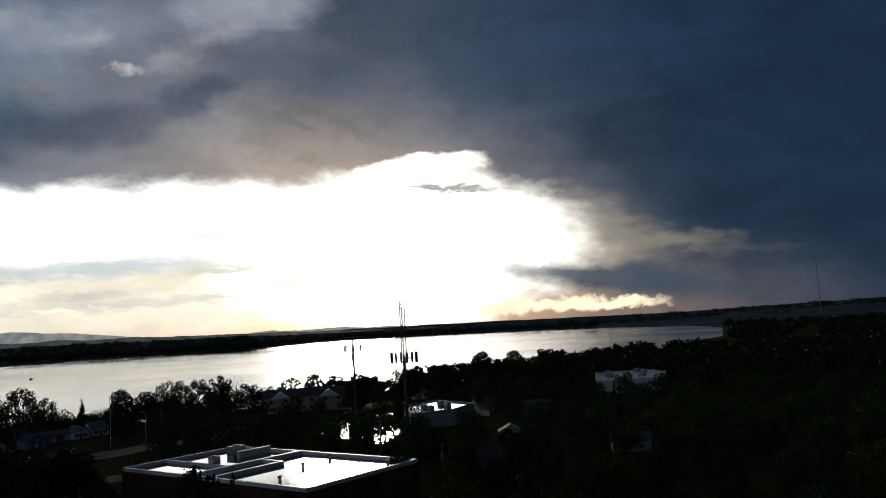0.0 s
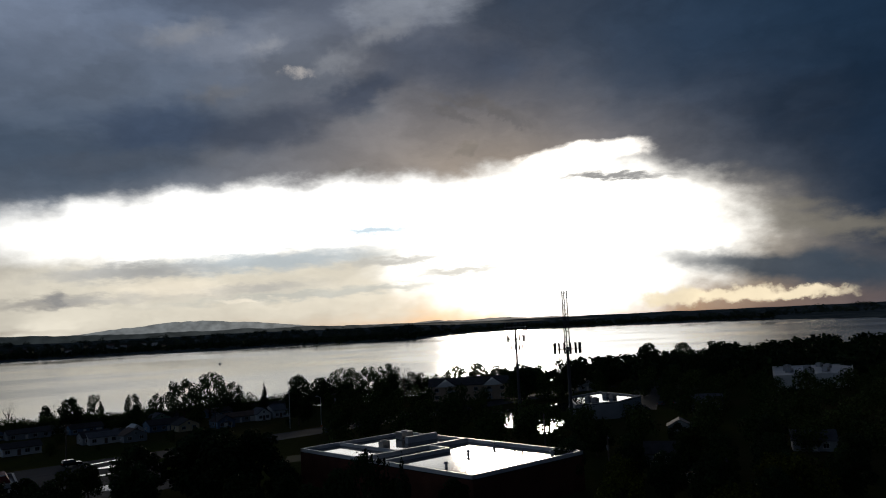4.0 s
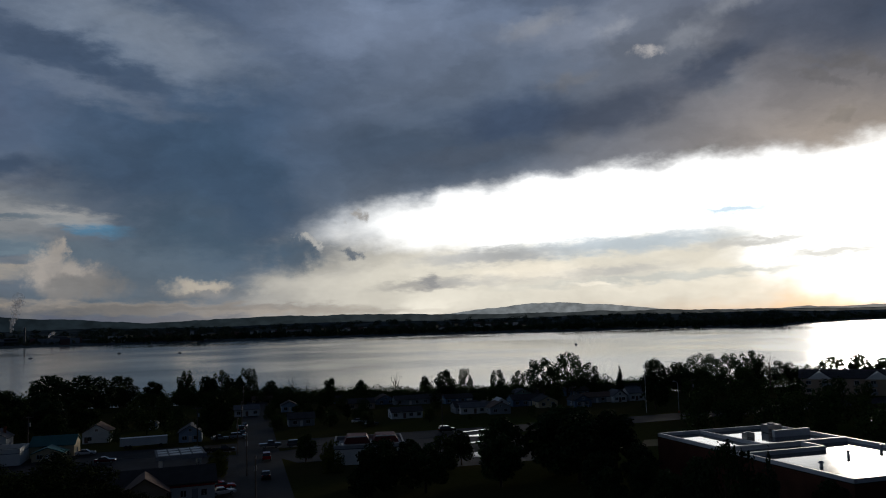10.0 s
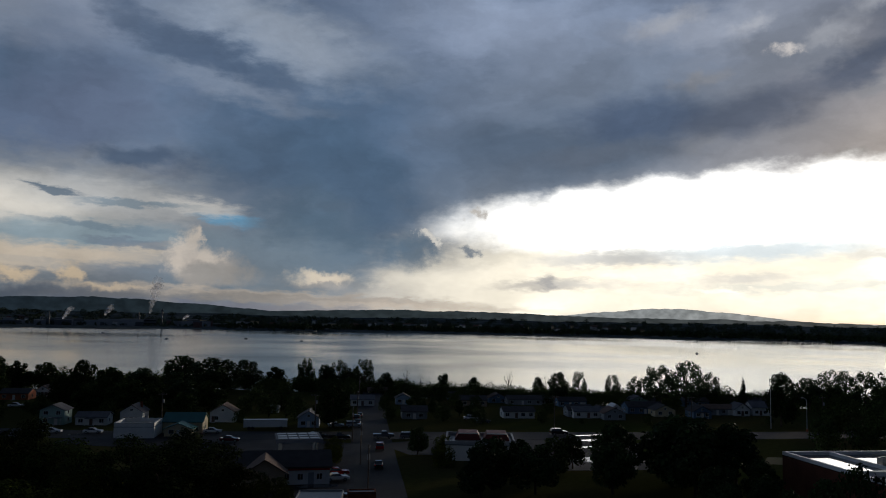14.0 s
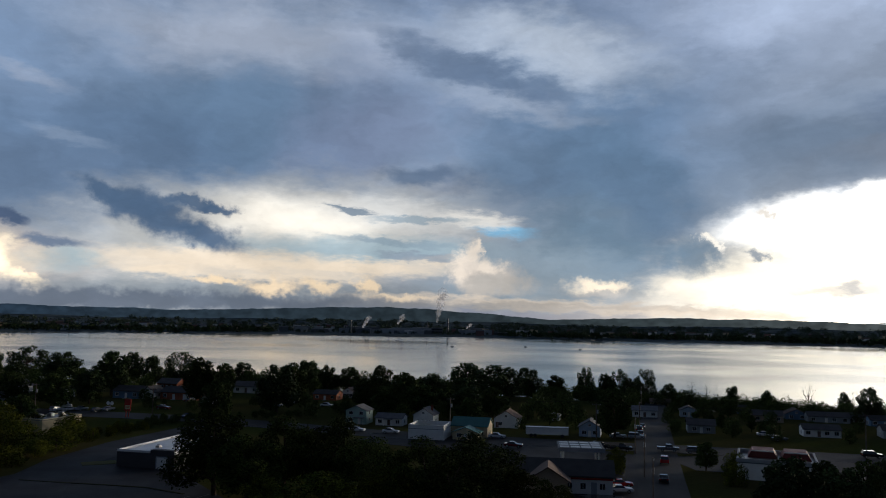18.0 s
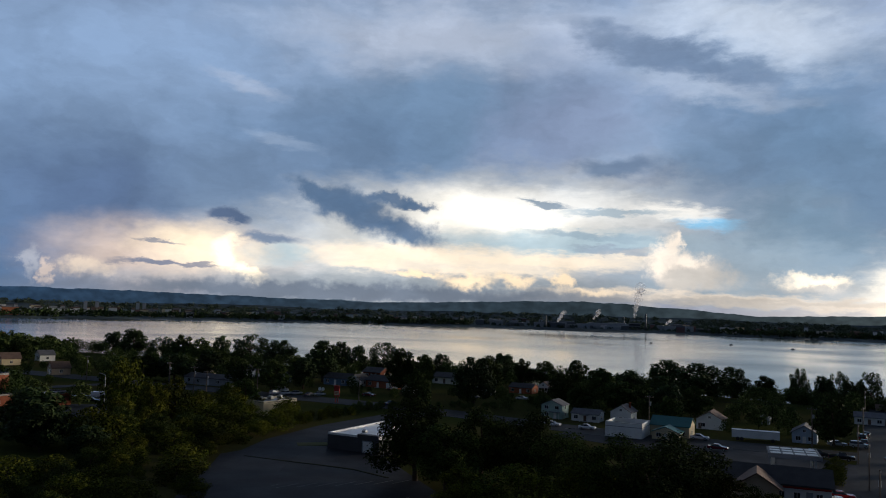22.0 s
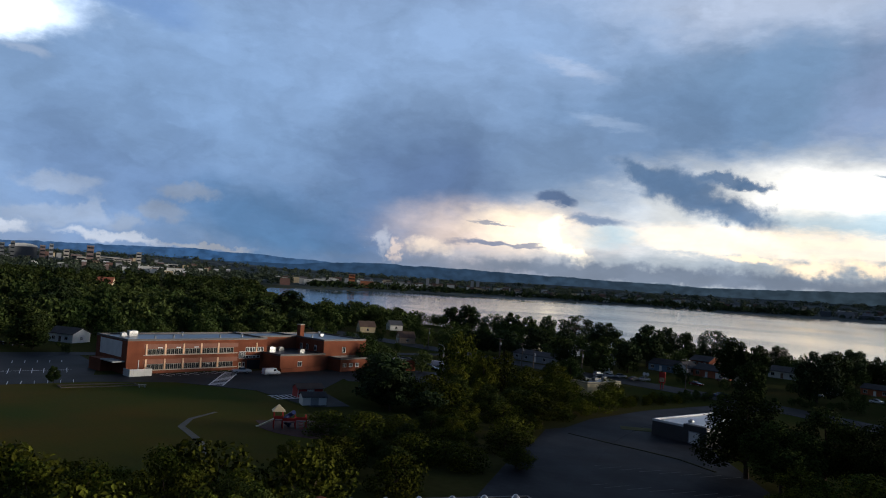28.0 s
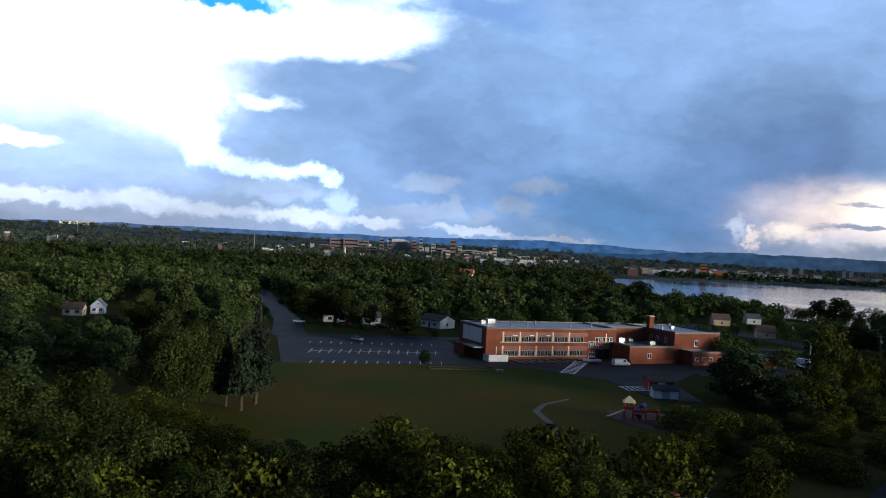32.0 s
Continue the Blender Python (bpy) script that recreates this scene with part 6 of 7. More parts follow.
for lv, z in ((0, 1.75), (1, 5.7)):
    sp("sill_course", [(4.4, 33.0, -0.14, 0.0, z - 0.95, z - 0.75)], CONCRETE_TRIM, "pale stone sill course")
    sp("spandrel", [(4.4, 33.0, -0.08, 0.0, z + 0.82, z + 2.0)], DIM_PANEL, "red-brown panel above the windows")
    for i in range(5):
        x0 = bays[i] + 0.45
        sp("pilaster", [(bays[i] - 0.22, bays[i] + 0.22, -0.22, 0.0, z - 0.75, z + 2.05)], SUNSET_GLOW, "tall pilaster coloured by the sunset's glow")
        for k in range(4):
            window(school, x0 + 0.55 + k * 1.13, z, 0.95, 1.35, -0.02, depth=0.1, trim=DULL_FRAME)
    if lv:
        for i in range(3):
            sp("window_hood", [(bays[i + 1] - 2.2, bays[i + 1] - 0.9, -0.2, 0.0, z + 0.95, z + 1.2)], MEMBRANE)
for z, xs in ((5.7, (36.2, 37.4, 38.6, 40.0, 41.2)), (3.6, (36.2, 37.4, 38.6, 40.0))):
    for x in xs:
        window(school, x, z, 0.95, 1.2 if z > 5 else 0.6, -0.02, depth=0.1)
sp("pilaster", [(39.2, 39.5, -0.2, 0.0, 4.9, 7.6)], SUNSET_GLOW, "tall pilaster coloured by the sunset's glow")
for i in range(3):
    window(school, 33.8 + i * 0.75, 4.2, 0.6, 1.8, -0.02, depth=0.1)
for x in (34.0, 35.2):
    d = sp("door", [(x - 0.45, x + 0.45, -0.06, 0.0, 0.0, 2.15)], CONCRETE_TRIM, "pale entrance door")
    part("door_pane", boxes((x - 0.25, x + 0.25, -0.08, -0.06, 1.0, 1.9)), GLASS, d)
sp("garage_opening", [(36.4, 40.8, -0.05, 0.0, 0.0, 2.6)], BLACK, "dark service opening")
window(school, 48.5, 2.2, 1.3, 1.3, -9.02, depth=0.1)
window(school, 66, 5.8, 1.2, 1.7, -8.02, depth=0.1)
for v in (-4, 0, 3):
    window(school, v, 6.2, 1.0, 1.5, 58, "left", 0.1)
for u in (61.5, 64, 66.5):
    window(school, u, 1.9, 1.2, 1.0, -14.02, depth=0.1)
sp("chimney", [(60.2, 61.8, 7.0, 8.6, 8.7, 12.2)], BRICK, "square brick chimney")
sp("chimney_cap", [(60.1, 61.9, 6.9, 8.7, 12.204, 12.5)], CONCRETE_TRIM)
sp("downpipe", [(3.2, 3.35, -0.16, 0.0, 0.0, 3.6)], METAL)
sp("ramp_wall", [(41.6, 57, -9.6, -9.004, -0.2, 1.1)], BRICK)
for u, v, w, d, h in ((4.5, 12, 1.4, 1.2, 1.0), (8, 14, 2.4, 1.6, 1.3), (46, 2, 2.0, 1.6, 1.4), (50, 3, 1.6, 1.6, 1.1), (53.5, -3, 1.8, 1.4, 1.0), (68, 6, 1.2, 1.0, 0.8)):
    p = SC @ Vector((u, v, 0))
    roof_unit(p.x, p.y, 8.7 if (u < 40 or u > 60) else 4.7, w, d, h, 81.9)
for u, v in ((9, 3), (30, 5), (38, 6), (62, 3), (72, 12), (22, 12), (16, 6)):
    p = SC @ Vector((u, v, 0))
    roof_vent(p.x, p.y, 8.7, 0.8)
duct = thing("roof_duct", "large pale metal duct on the low roof", "duct", SC @ pose(44, 5.2, 4.7))
part("riser", boxes((-0.9, 0.9, -0.8, 0.8, 0, 2.2)), METAL, duct)
part("hood", prism(bmesh.new(), [(-1.3, 2.2), (1.3, 2.2), (0.7, 3.3), (-0.7, 3.3)], -0.9, 0.9, "y"), METAL, duct)

fence = thing("fence", "white board fence round the bins", "fence", SC @ pose(-1.0, -4.2, 0))
for i in range(12):
    part("board", boxes((i * 0.5, i * 0.5 + 0.47, -0.05, 0.0, 0.05, 1.9)), WHITE, fence)
for i in range(7):
    part("board", boxes((5.95, 6.0, 0.02 + i * 0.5, 0.49 + i * 0.5, 0.05, 1.9)), WHITE, fence)
    part("board", boxes((0.0, 0.05, 0.02 + i * 0.5, 0.49 + i * 0.5, 0.05, 1.9)), WHITE, fence)

# ---- school grounds ----
slab([(-243, 86), (-226, 138), (-203, 130), (-186, 118), (-176, 152), (-170, 180), (-158, 206), (-134, 214), (-126, 204), (-150, 172), (-138, 150), (-118, 138), (-122, 130), (-146, 136), (-166, 128), (-176, 112), (-188, 68)], 0.03, ASPHALT,
     "parking_lot", "dark wet asphalt round the school", "parking lot")
lawn = slab([(-189, 67), (-177, 111), (-167, 127), (-146, 135), (-124, 129), (-104, 116), (-84, 92), (-84, 50), (-104, 20), (-150, 22), (-175, 40)], 0.02, LAWN, "lawn", "wide worn school lawn", "lawn")
strip([(-128.8, 109.4), (-126, 101), (-121, 95), (-112, 91), (-106.8, 88.3), (-100, 84)], [0.7, 1.0, 1.3, 1.4, 1.3, 1.1], 0.05, TRACK, "path", "worn gravel path curving across the lawn", "path")
strip([(-290, 55), (-245, 92), (-228, 140), (-205, 200), (-190, 240), (-178, 262)], [9, 9, 8, 7, 7, 7], 0.05, ASPHALT, "road", "wet street behind the school", "road")
strip([(-240, 89), (-290, 106.5), (-345, 121), (-401, 136), (-470, 153)], [11, 10, 9, 9, 8], 0.055, ASPHALT, "road", "wet street running into the wood", "road")
strip([(-150, 172), (-138, 190), (-128, 206), (-120, 232), (-114, 258)], [10, 16, 18, 10, 9], 0.045, ASPHALT, "road", "asphalt drive from the highway to the school", "road")

marks = thing("lot_marking", "white parking lines on dark asphalt", "road marking", kind="structure")
ax, ay = Vector((-186.5, 74)), Vector((-177.5, 109))
bx, by = Vector((-228, 90)), Vector((-216, 128))
for row, n in ((0.04, 13), (0.5, 14), (0.93, 13)):
    a, b = ax.lerp(bx, row), ay.lerp(by, row)
    for i in range(n):
        p = a.lerp(b, 0.03 + 0.94 * i / (n - 1))
        L = 4.6 if row == 0.5 else 2.3
        part("line", boxes((-L, L, -0.08, 0.08, 0.034, 0.044)), STRIPE, marks).matrix_local = pose(p.x, p.y, 0, 0, 0, -30)
a, b = ax.lerp(bx, 0.5), ay.lerp(by, 0.5)
strip([tuple(a.lerp(b, 0.03)), tuple(b)], 0.2, 0.046, STRIPE, "lot_marking", "white line between the parking rows", "road marking", 0.01)
for i in range(9):
    part("line", boxes((-0.14, 0.14, -5.0, 0, 0.034, 0.044)), STRIPE, marks).matrix_local = SC @ pose(8 + i * 2.7, -1.2, 0, 0, 0, 18)
ladder = thing("crosswalk", "white ladder crosswalk on the school asphalt", "road marking", pose(-175.5, 151.6, 0, 0, 0, 40.8), kind="structure")
part("rail", boxes((-0.4, 0.0, -26, 0, 0.034, 0.046)), STRIPE, ladder)
part("rail", boxes((3.0, 3.4, -26, 0, 0.034, 0.046)), STRIPE, ladder)
for i in range(11):
    part("rung", boxes((0.004, 2.996, -25.6 + i * 2.4, -24.7 + i * 2.4, 0.034, 0.044)), STRIPE, ladder)
ladder2 = thing("crosswalk", "white hatched crossing by the red shed", "road marking", pose(-138.5, 133, 0, 0, 0, 70), kind="structure")
for i in range(6):
    part("rung", boxes((i * 1.3, i * 1.3 + 0.5, -4.6, 0.0, 0.034, 0.046)), STRIPE, ladder2)
part("rail", boxes((-0.2, 7.4, -5.0, -4.604, 0.034, 0.046)), STRIPE, ladder2)
part("rail", boxes((-0.2, 7.4, 0.004, 0.4, 0.034, 0.046)), STRIPE, ladder2)
bed = thing("planting_bed", "low timber edging round a bare bed", "planter", pose(-171, 106, 0, 0, 0, 72))
for d in ((-5, 12, -2, -1.8), (-5, 12, 1.8, 2.0), (-5, -4.8, -1.8, 1.8), (11.8, 12, -1.8, 1.8)):
    part("edging", boxes((*d, 0, 0.25)), WOOD, bed)
bench = thing("bench", "pale picnic bench on the lawn edge", "bench", pose(-163, 116, 0, 0, 0, 60))
part("top", boxes((-0.9, 0.9, -0.35, 0.35, 0.7, 0.76)), CONCRETE_TRIM, bench)
for v in (-0.75, 0.75):
    part("seat", boxes((-0.9, 0.9, v - 0.14, v + 0.14, 0.42, 0.47)), CONCRETE_TRIM, bench)
for u in (-0.6, 0.6):
    part("leg", boxes((u - 0.05, u + 0.05, -0.8, 0.8, 0.35, 0.42), (u - 0.05, u + 0.05, -0.3, -0.2, 0, 0.7), (u - 0.05, u + 0.05, 0.2, 0.3, 0, 0.7)), METAL, bench)


def garden_shed(x, y, w, d, h, rh, wall, roof, label, rot):
    t = thing("garden_shed", label, "shed", pose(x, y, 0, 0, 0, rot))
    part("wall", prism(bmesh.new(), [(0, -0.1), (d, -0.1), (d, h), (d / 2, h + rh), (0, h)], -w / 2, w / 2, "x"), wall, t)
    s = rh / (d / 2)
    part("roof", prism(bmesh.new(), [(-0.3, h - 0.3 * s + 0.02), (d / 2, h + rh + 0.02), (d + 0.3, h - 0.3 * s + 0.02), (d + 0.3, h - 0.3 * s + 0.14), (d / 2, h + rh + 0.16), (-0.3, h - 0.3 * s + 0.14)], -w / 2 - 0.2, w / 2 + 0.2, "x"), roof, t)
    part("door", boxes((-0.9, 0.9, -0.05, 0, 0, h - 0.25)), WHITE if wall is not WHITE else GREY, t)
    for u in (-w / 2, w / 2 - 0.12):
        part("corner_trim", boxes((u, u + 0.12, -0.03, 0, 0, h)), WHITE, t)


garden_shed(-123.3, 132.2, 5.4, 3.4, 1.9, 0.8, WHITE, DARK_ROOF, "white garden shed with a dark roof", 58)
garden_shed(-131.6, 139.5, 6.4, 3.4, 2.1, 0.9, RED_PAINT, BROWN_ROOF, "red garden shed with white trim", 66)

# ---- playground ----
mulch_ring = [(-106 + 11 * math.cos(k * math.tau / 20) * (1 + 0.1 * math.sin(3 * k)), 112 + 7.5 * math.sin(k * math.tau / 20)) for k in range(20)]
slab(mulch_ring, 0.06, MULCH, "play_surface", "reddish mulch under the play tower", "playground")
PL = pose(-108, 110, 0.06, 0, 0, 50)
play = thing("play_tower", "red and blue climbing tower with slides", "playground", PL)
for u in (-3.4, -1.8, 0.6, 2.6):
    for v in (-0.9, 0.9):
        part("post", tube(bmesh.new(), (u, v, 0), (u, v, 3.2 if u < 0 else 2.4), 0.09, 0.09, 8), RED_PAINT, play)
for u0, u1, z in ((-3.4, -1.8, 1.5), (-1.8, 0.6, 1.1), (0.6, 2.6, 1.3)):
    part("deck", boxes((u0 + 0.004, u1 - 0.004, -0.9, 0.9, z, z + 0.1)), coat("brown_deck", (0.12, 0.05, 0.04)), play)
    part("guard", boxes((u0, u1, -0.98, -0.92, z + 0.3, z + 0.9)), RED_PAINT, play)
bm = bmesh.new()
apex = bm.verts.new((-2.6, 0, 4.4))
ring4 = [bm.verts.new(p) for p in ((-3.8, -1.3, 3.2), (-1.4, -1.3, 3.2), (-1.4, 1.3, 3.2), (-3.8, 1.3, 3.2))]
for i in range(4):
    bm.faces.new((ring4[i], ring4[(i + 1) % 4], apex))
bm.faces.new(ring4[::-1])
part("tower_roof", bm, CREAM, play, "cream pyramid roof")
bm = bmesh.new()
for i in range(9):
    a0, a1 = i * 0.55, (i + 1) * 0.55
    tube(bm, (-0.4 + math.cos(a0) * 0.8, 1.9 + math.sin(a0) * 0.8, 2.6 - i * 0.26), (-0.4 + math.cos(a1) * 0.8, 1.9 + math.sin(a1) * 0.8, 2.6 - (i + 1) * 0.26), 0.42, 0.42, 10)
part("tube_slide", bm, coat("blue_plastic", (0.015, 0.03, 0.13), 0.45), play, "blue spiral tube slide")
part("slide", prism(bmesh.new(), [(-3.4, 1.5), (-6.2, 0.2), (-6.6, 0.2), (-6.6, 0.35), (-6.2, 0.35), (-3.4, 1.75)], -0.4, 0.4, "y"), CREAM, play, "cream straight slide")
part("slide", prism(bmesh.new(), [(2.6, 1.3), (5.0, 0.2), (5.4, 0.2), (5.4, 0.35), (5.0, 0.35), (2.6, 1.55)], -0.4, 0.4, "y"), TAN, play, "tan straight slide")
for i in range(5):
    part("rung", tube(bmesh.new(), (1.2, -0.95 - i * 0.2, 1.2 - i * 0.25), (2.0, -0.95 - i * 0.2, 1.2 - i * 0.25), 0.04, 0.04, 6), RED_PAINT, play)
rider = thing("spring_rider", "small pale spring rider on the mulch", "playground", pose(-100.5, 117, 0.06))
part("spring", tube(bmesh.new(), (0, 0, 0), (0, 0, 0.45), 0.12, 0.12, 8), METAL, rider)
part("seat", prism(bmesh.new(), [(-0.6, 0.45), (0.6, 0.45), (0.75, 1.1), (0.5, 1.1), (0.3, 0.75), (-0.3, 0.75), (-0.6, 0.95)], -0.2, 0.2, "y"), WHITE, rider)

# ---- poles and lamps ----
def utility_pole(x, y, h=9.0, rot=ROT, arms=1):
    t = thing("utility_pole", "weathered wooden utility pole with a crossarm", "utility pole", pose(x, y, ground_z(x, y), 0, 0, rot), "utility poles")
    part("pole", tube(bmesh.new(), (0, 0, -0.2), (0, 0, h), 0.17, 0.11, 8), WOOD, t)
    for k in range(arms):
        z = h - 0.5 - k * 0.9
        part("crossarm", boxes((-1.15, 1.15, -0.18, -0.06, z, z + 0.13)), WOOD, t)
        for u in (-1.0, -0.4, 0.4, 1.0):
            part("insulator", tube(bmesh.new(), (u, -0.12, z + 0.13), (u, -0.12, z + 0.3), 0.06, 0.04, 6), GREY, t)
    part("transformer", tube(bmesh.new(), (0.32, 0, h - 2.6), (0.32, 0, h - 1.7), 0.22, 0.22, 10), GREY, t)
    return t


line_poles = [(x, hwy(x)[1] - 9.5) for x in (-190, -150, -112, -74)] + [(x, hwy(x)[1] + 10) for x in (12, 52, 118, 158, 198, 238)]
for x, y in line_poles:
    utility_pole(x, y, 9.5)
for x, y in ((42.5, 139.7), (49.7, 169.4), (56.4, 200), (69, 240), (84, 290)):
    utility_pole(x, y, 8.5, 70)
for x, y in ((-136, 250), (-152, 262), (-124, 236), (-178, 282), (-290, 96), (-262, 128), (118, 152), (122, 138), (140, 62), (168, 90)):
    utility_pole(x, y, 9, 30)
wires = thing("power_line", "black power lines between wooden poles", "power line", kind="structure")
for (x0, y0), (x1, y1) in list(zip(line_poles[:3], line_poles[1:4])) + list(zip(line_poles[4:9], line_poles[5:10])):
    for off in (-0.9, 0.9):
        bm = bmesh.new()
        prev = None
        for i in range(9):
            k = i / 8
            p = Vector((x0 + (x1 - x0) * k + off * 0.3, y0 + (y1 - y0) * k + off, 9.2 - 1.2 * 4 * k * (1 - k)))
            if prev is not None:
                tube(bm, prev, p, 0.02, 0.02, 3)
            prev = p
        part("wire", bm, BLACK, wires)


def street_lamp(x, y, h=8.5, rot=0):
    t = thing("street_lamp", "tall grey street lamp with a curved arm", "street lamp", pose(x, y, 0, 0, 0, rot), "street lamps")
    part("pole", tube(bmesh.new(), (0, 0, 0), (0, 0, h), 0.13, 0.08, 8), METAL, t)
    part("base", tube(bmesh.new(), (0, 0, 0), (0, 0, 0.7), 0.32, 0.28, 10), ORANGE_BRICK, t)
    part("arm", tube(bmesh.new(), (0, 0, h - 0.05), (-1.3, 0, h + 0.5), 0.06, 0.05, 6), METAL, t)
    part("head", boxes((-2.0, -1.2, -0.16, 0.16, h + 0.42, h + 0.6)), GREY, t)


street_lamp(-139.5, 206, 9)
street_lamp(190, 182, 9)
flag = thing("flagpole", "tall thin white pole on the grass", "pole", pose(184, 190, 0))
part("pole", tube(bmesh.new(), (0, 0, 0), (0, 0, 11), 0.1, 0.06, 8), WHITE, flag)
part("finial", tube(bmesh.new(), (0, 0, 11), (0, 0, 11.25), 0.12, 0.05, 8), METAL, flag)


# ---- cars ----
PROFILES = {
    "sedan": ([(-2.2, 0.35), (2.25, 0.35), (2.3, 0.62), (2.1, 0.85), (0.95, 0.93), (-1.5, 0.97), (-2.2, 0.92)], [(0.95, 0.93), (0.3, 1.4), (-0.9, 1.42), (-1.6, 0.97)], 0.86, "car"),
    "suv": ([(-2.25, 0.4), (2.25, 0.4), (2.3, 0.75), (2.15, 1.0), (1.0, 1.08), (-2.2, 1.1)], [(1.0, 1.08), (0.45, 1.68), (-1.9, 1.72), (-2.2, 1.1)], 0.9, "car"),
    "van": ([(-2.5, 0.4), (2.5, 0.4), (2.55, 0.85), (2.3, 1.1), (1.7, 1.2), (-2.45, 1.2)], [(1.7, 1.2), (1.2, 2.0), (-2.3, 2.05), (-2.45, 1.2)], 0.95, "van"),
    "pickup": ([(-2.6, 0.5), (2.6, 0.5), (2.65, 0.85), (2.45, 1.1), (1.2, 1.15), (-2.6, 1.1)], [(1.2, 1.15), (0.7, 1.75), (-0.5, 1.78), (-0.7, 1.12)], 0.95, "pickup"),
}
made_cars = {}


def car(kind, colour, x, y, rot, z=0.05):
    """A parked car; alike ones share their meshes."""
    m = pose(x, y, z, 0, 0, rot)
    key = (kind, colour)
    if key in made_cars:
        return copy_thing(made_cars[key], settle(m))
    rgb = {"white": (0.75, 0.76, 0.78), "black": (0.015, 0.015, 0.018), "red": (0.4, 0.015, 0.015), "silver": (0.4, 0.42, 0.45), "blue": (0.03, 0.06, 0.16), "maroon": (0.12, 0.012, 0.02), "grey": (0.12, 0.125, 0.135)}[colour]
    body, cabin, hw, cat = PROFILES[kind]
    paintwork = bpy.data.materials.get(colour + "_car_paint") or paint(colour + "_car_paint", rgb, 0.25, 0.06, 0.5, 4.0, 0.0, coat=0.6)
    t = thing(kind if cat != "car" else "car", f"{colour} {kind} parked on wet asphalt" if kind != "sedan" else f"{colour} sedan standing on wet asphalt", cat, m, "parked cars")
    bm = prism(bmesh.new(), body, -hw, hw, "y")
    bmesh.ops.bevel(bm, geom=[e for e in bm.edges if abs(e.verts[0].co.y - e.verts[1].co.y) < 0.01], offset=0.07, segments=1, affect="EDGES")
    part("body", bm, paintwork, t)
    top = hw - 0.16
    bm = bmesh.new()
    lo, hi = [], []
    for s in (-1, 1):
        ring5 = [bm.verts.new((p[0], s * (hw - 0.04 if i in (0, 3) else top), p[1] - (0.02 if i in (0, 3) else 0.06))) for i, p in enumerate(cabin)]
        (lo if s < 0 else hi).extend(ring5)
    bm.faces.new(lo), bm.faces.new(hi[::-1])
    for i in range(4):
        j = (i + 1) % 4
        bm.faces.new((lo[i], hi[i], hi[j], lo[j]))
    bmesh.ops.recalc_face_normals(bm, faces=bm.faces[:])
    cab = part("cabin", bm, paintwork if kind == "van" else GLASS, t, "dark window glass" if kind != "van" else "")
    part("roof_panel", boxes((min(cabin[1][0], cabin[2][0]) + 0.03, max(cabin[1][0], cabin[2][0]) - 0.03, -top - 0.01, top + 0.01, cabin[1][1] - 0.055, cabin[1][1] + 0.02)), paintwork, t)
    if kind == "van":
        part("windscreen", prism(bmesh.new(), [(cabin[0][0] - 0.02, 1.25), (cabin[1][0] + 0.03, 1.9), (cabin[1][0] + 0.07, 1.9), (cabin[0][0] + 0.04, 1.25)], -top + 0.05, top - 0.05, "y"), GLASS, cab)
        for s in (-1, 1):
            part("side_window", boxes((0.3, 1.1, s * (hw - 0.06) - 0.04, s * (hw - 0.06) + 0.04, 1.28, 1.8)), GLASS, cab)
    for wx in (-1.4, 1.4):
        for s in (-1, 1):
            tyre = part("wheel", tube(bmesh.new(), (wx, s * (hw - 0.16), 0.33), (wx, s * (hw + 0.03), 0.33), 0.33, 0.33, 14), BLACK, t, "black tyre")
            part("rim", tube(bmesh.new(), (wx, s * (hw + 0.032), 0.33), (wx, s * (hw + 0.05), 0.33), 0.2, 0.18, 10), METAL, tyre)
    fx, bx2 = body[1][0], body[0][0]
    for s in (-1, 1):
        part("headlight", boxes((fx - 0.15, fx + 0.03, s * hw * 0.72 - 0.18, s * hw * 0.72 + 0.18, 0.62, 0.78)), LAMP_CLEAR, t)
        part("tail_light", boxes((bx2 - 0.03, bx2 + 0.1, s * hw * 0.78 - 0.13, s * hw * 0.78 + 0.13, 0.7, 0.92)), LAMP_RED, t)
    made_cars[key] = t
    return t


CARS = [
    ("suv", "red", 59.6, 187, 73), ("sedan", "black", 52.4, 165, 73), ("sedan", "white", 40.5, 154, 0), ("sedan", "red", 42, 159.5, -8), ("sedan", "maroon", 27, 208, -16), ("suv", "black", 49.5, 207, -16), ("pickup", "black", 54, 204, -16),
    ("suv", "silver", 64, 226, -10), ("sedan", "silver", 59, 227, -10), ("sedan", "black", 67, 232, 70), ("suv", "black", 69, 240, 70), ("sedan", "grey", 71.5, 246, 70), ("pickup", "grey", 66, 204, -16), ("suv", "grey", 72, 201, -16),
    ("sedan", "white", -14.7, 232, -16), ("sedan", "white", -5, 231, -16), ("sedan", "white", 24.5, 224, -16), ("suv", "black", 115, 197.5, -16), ("sedan", "grey", 104, 224, 20), ("sedan", "white", 103.5, 232, -20),
    ("sedan", "silver", 32.5, 134, -12), ("sedan", "grey", 38, 136, -12),
]
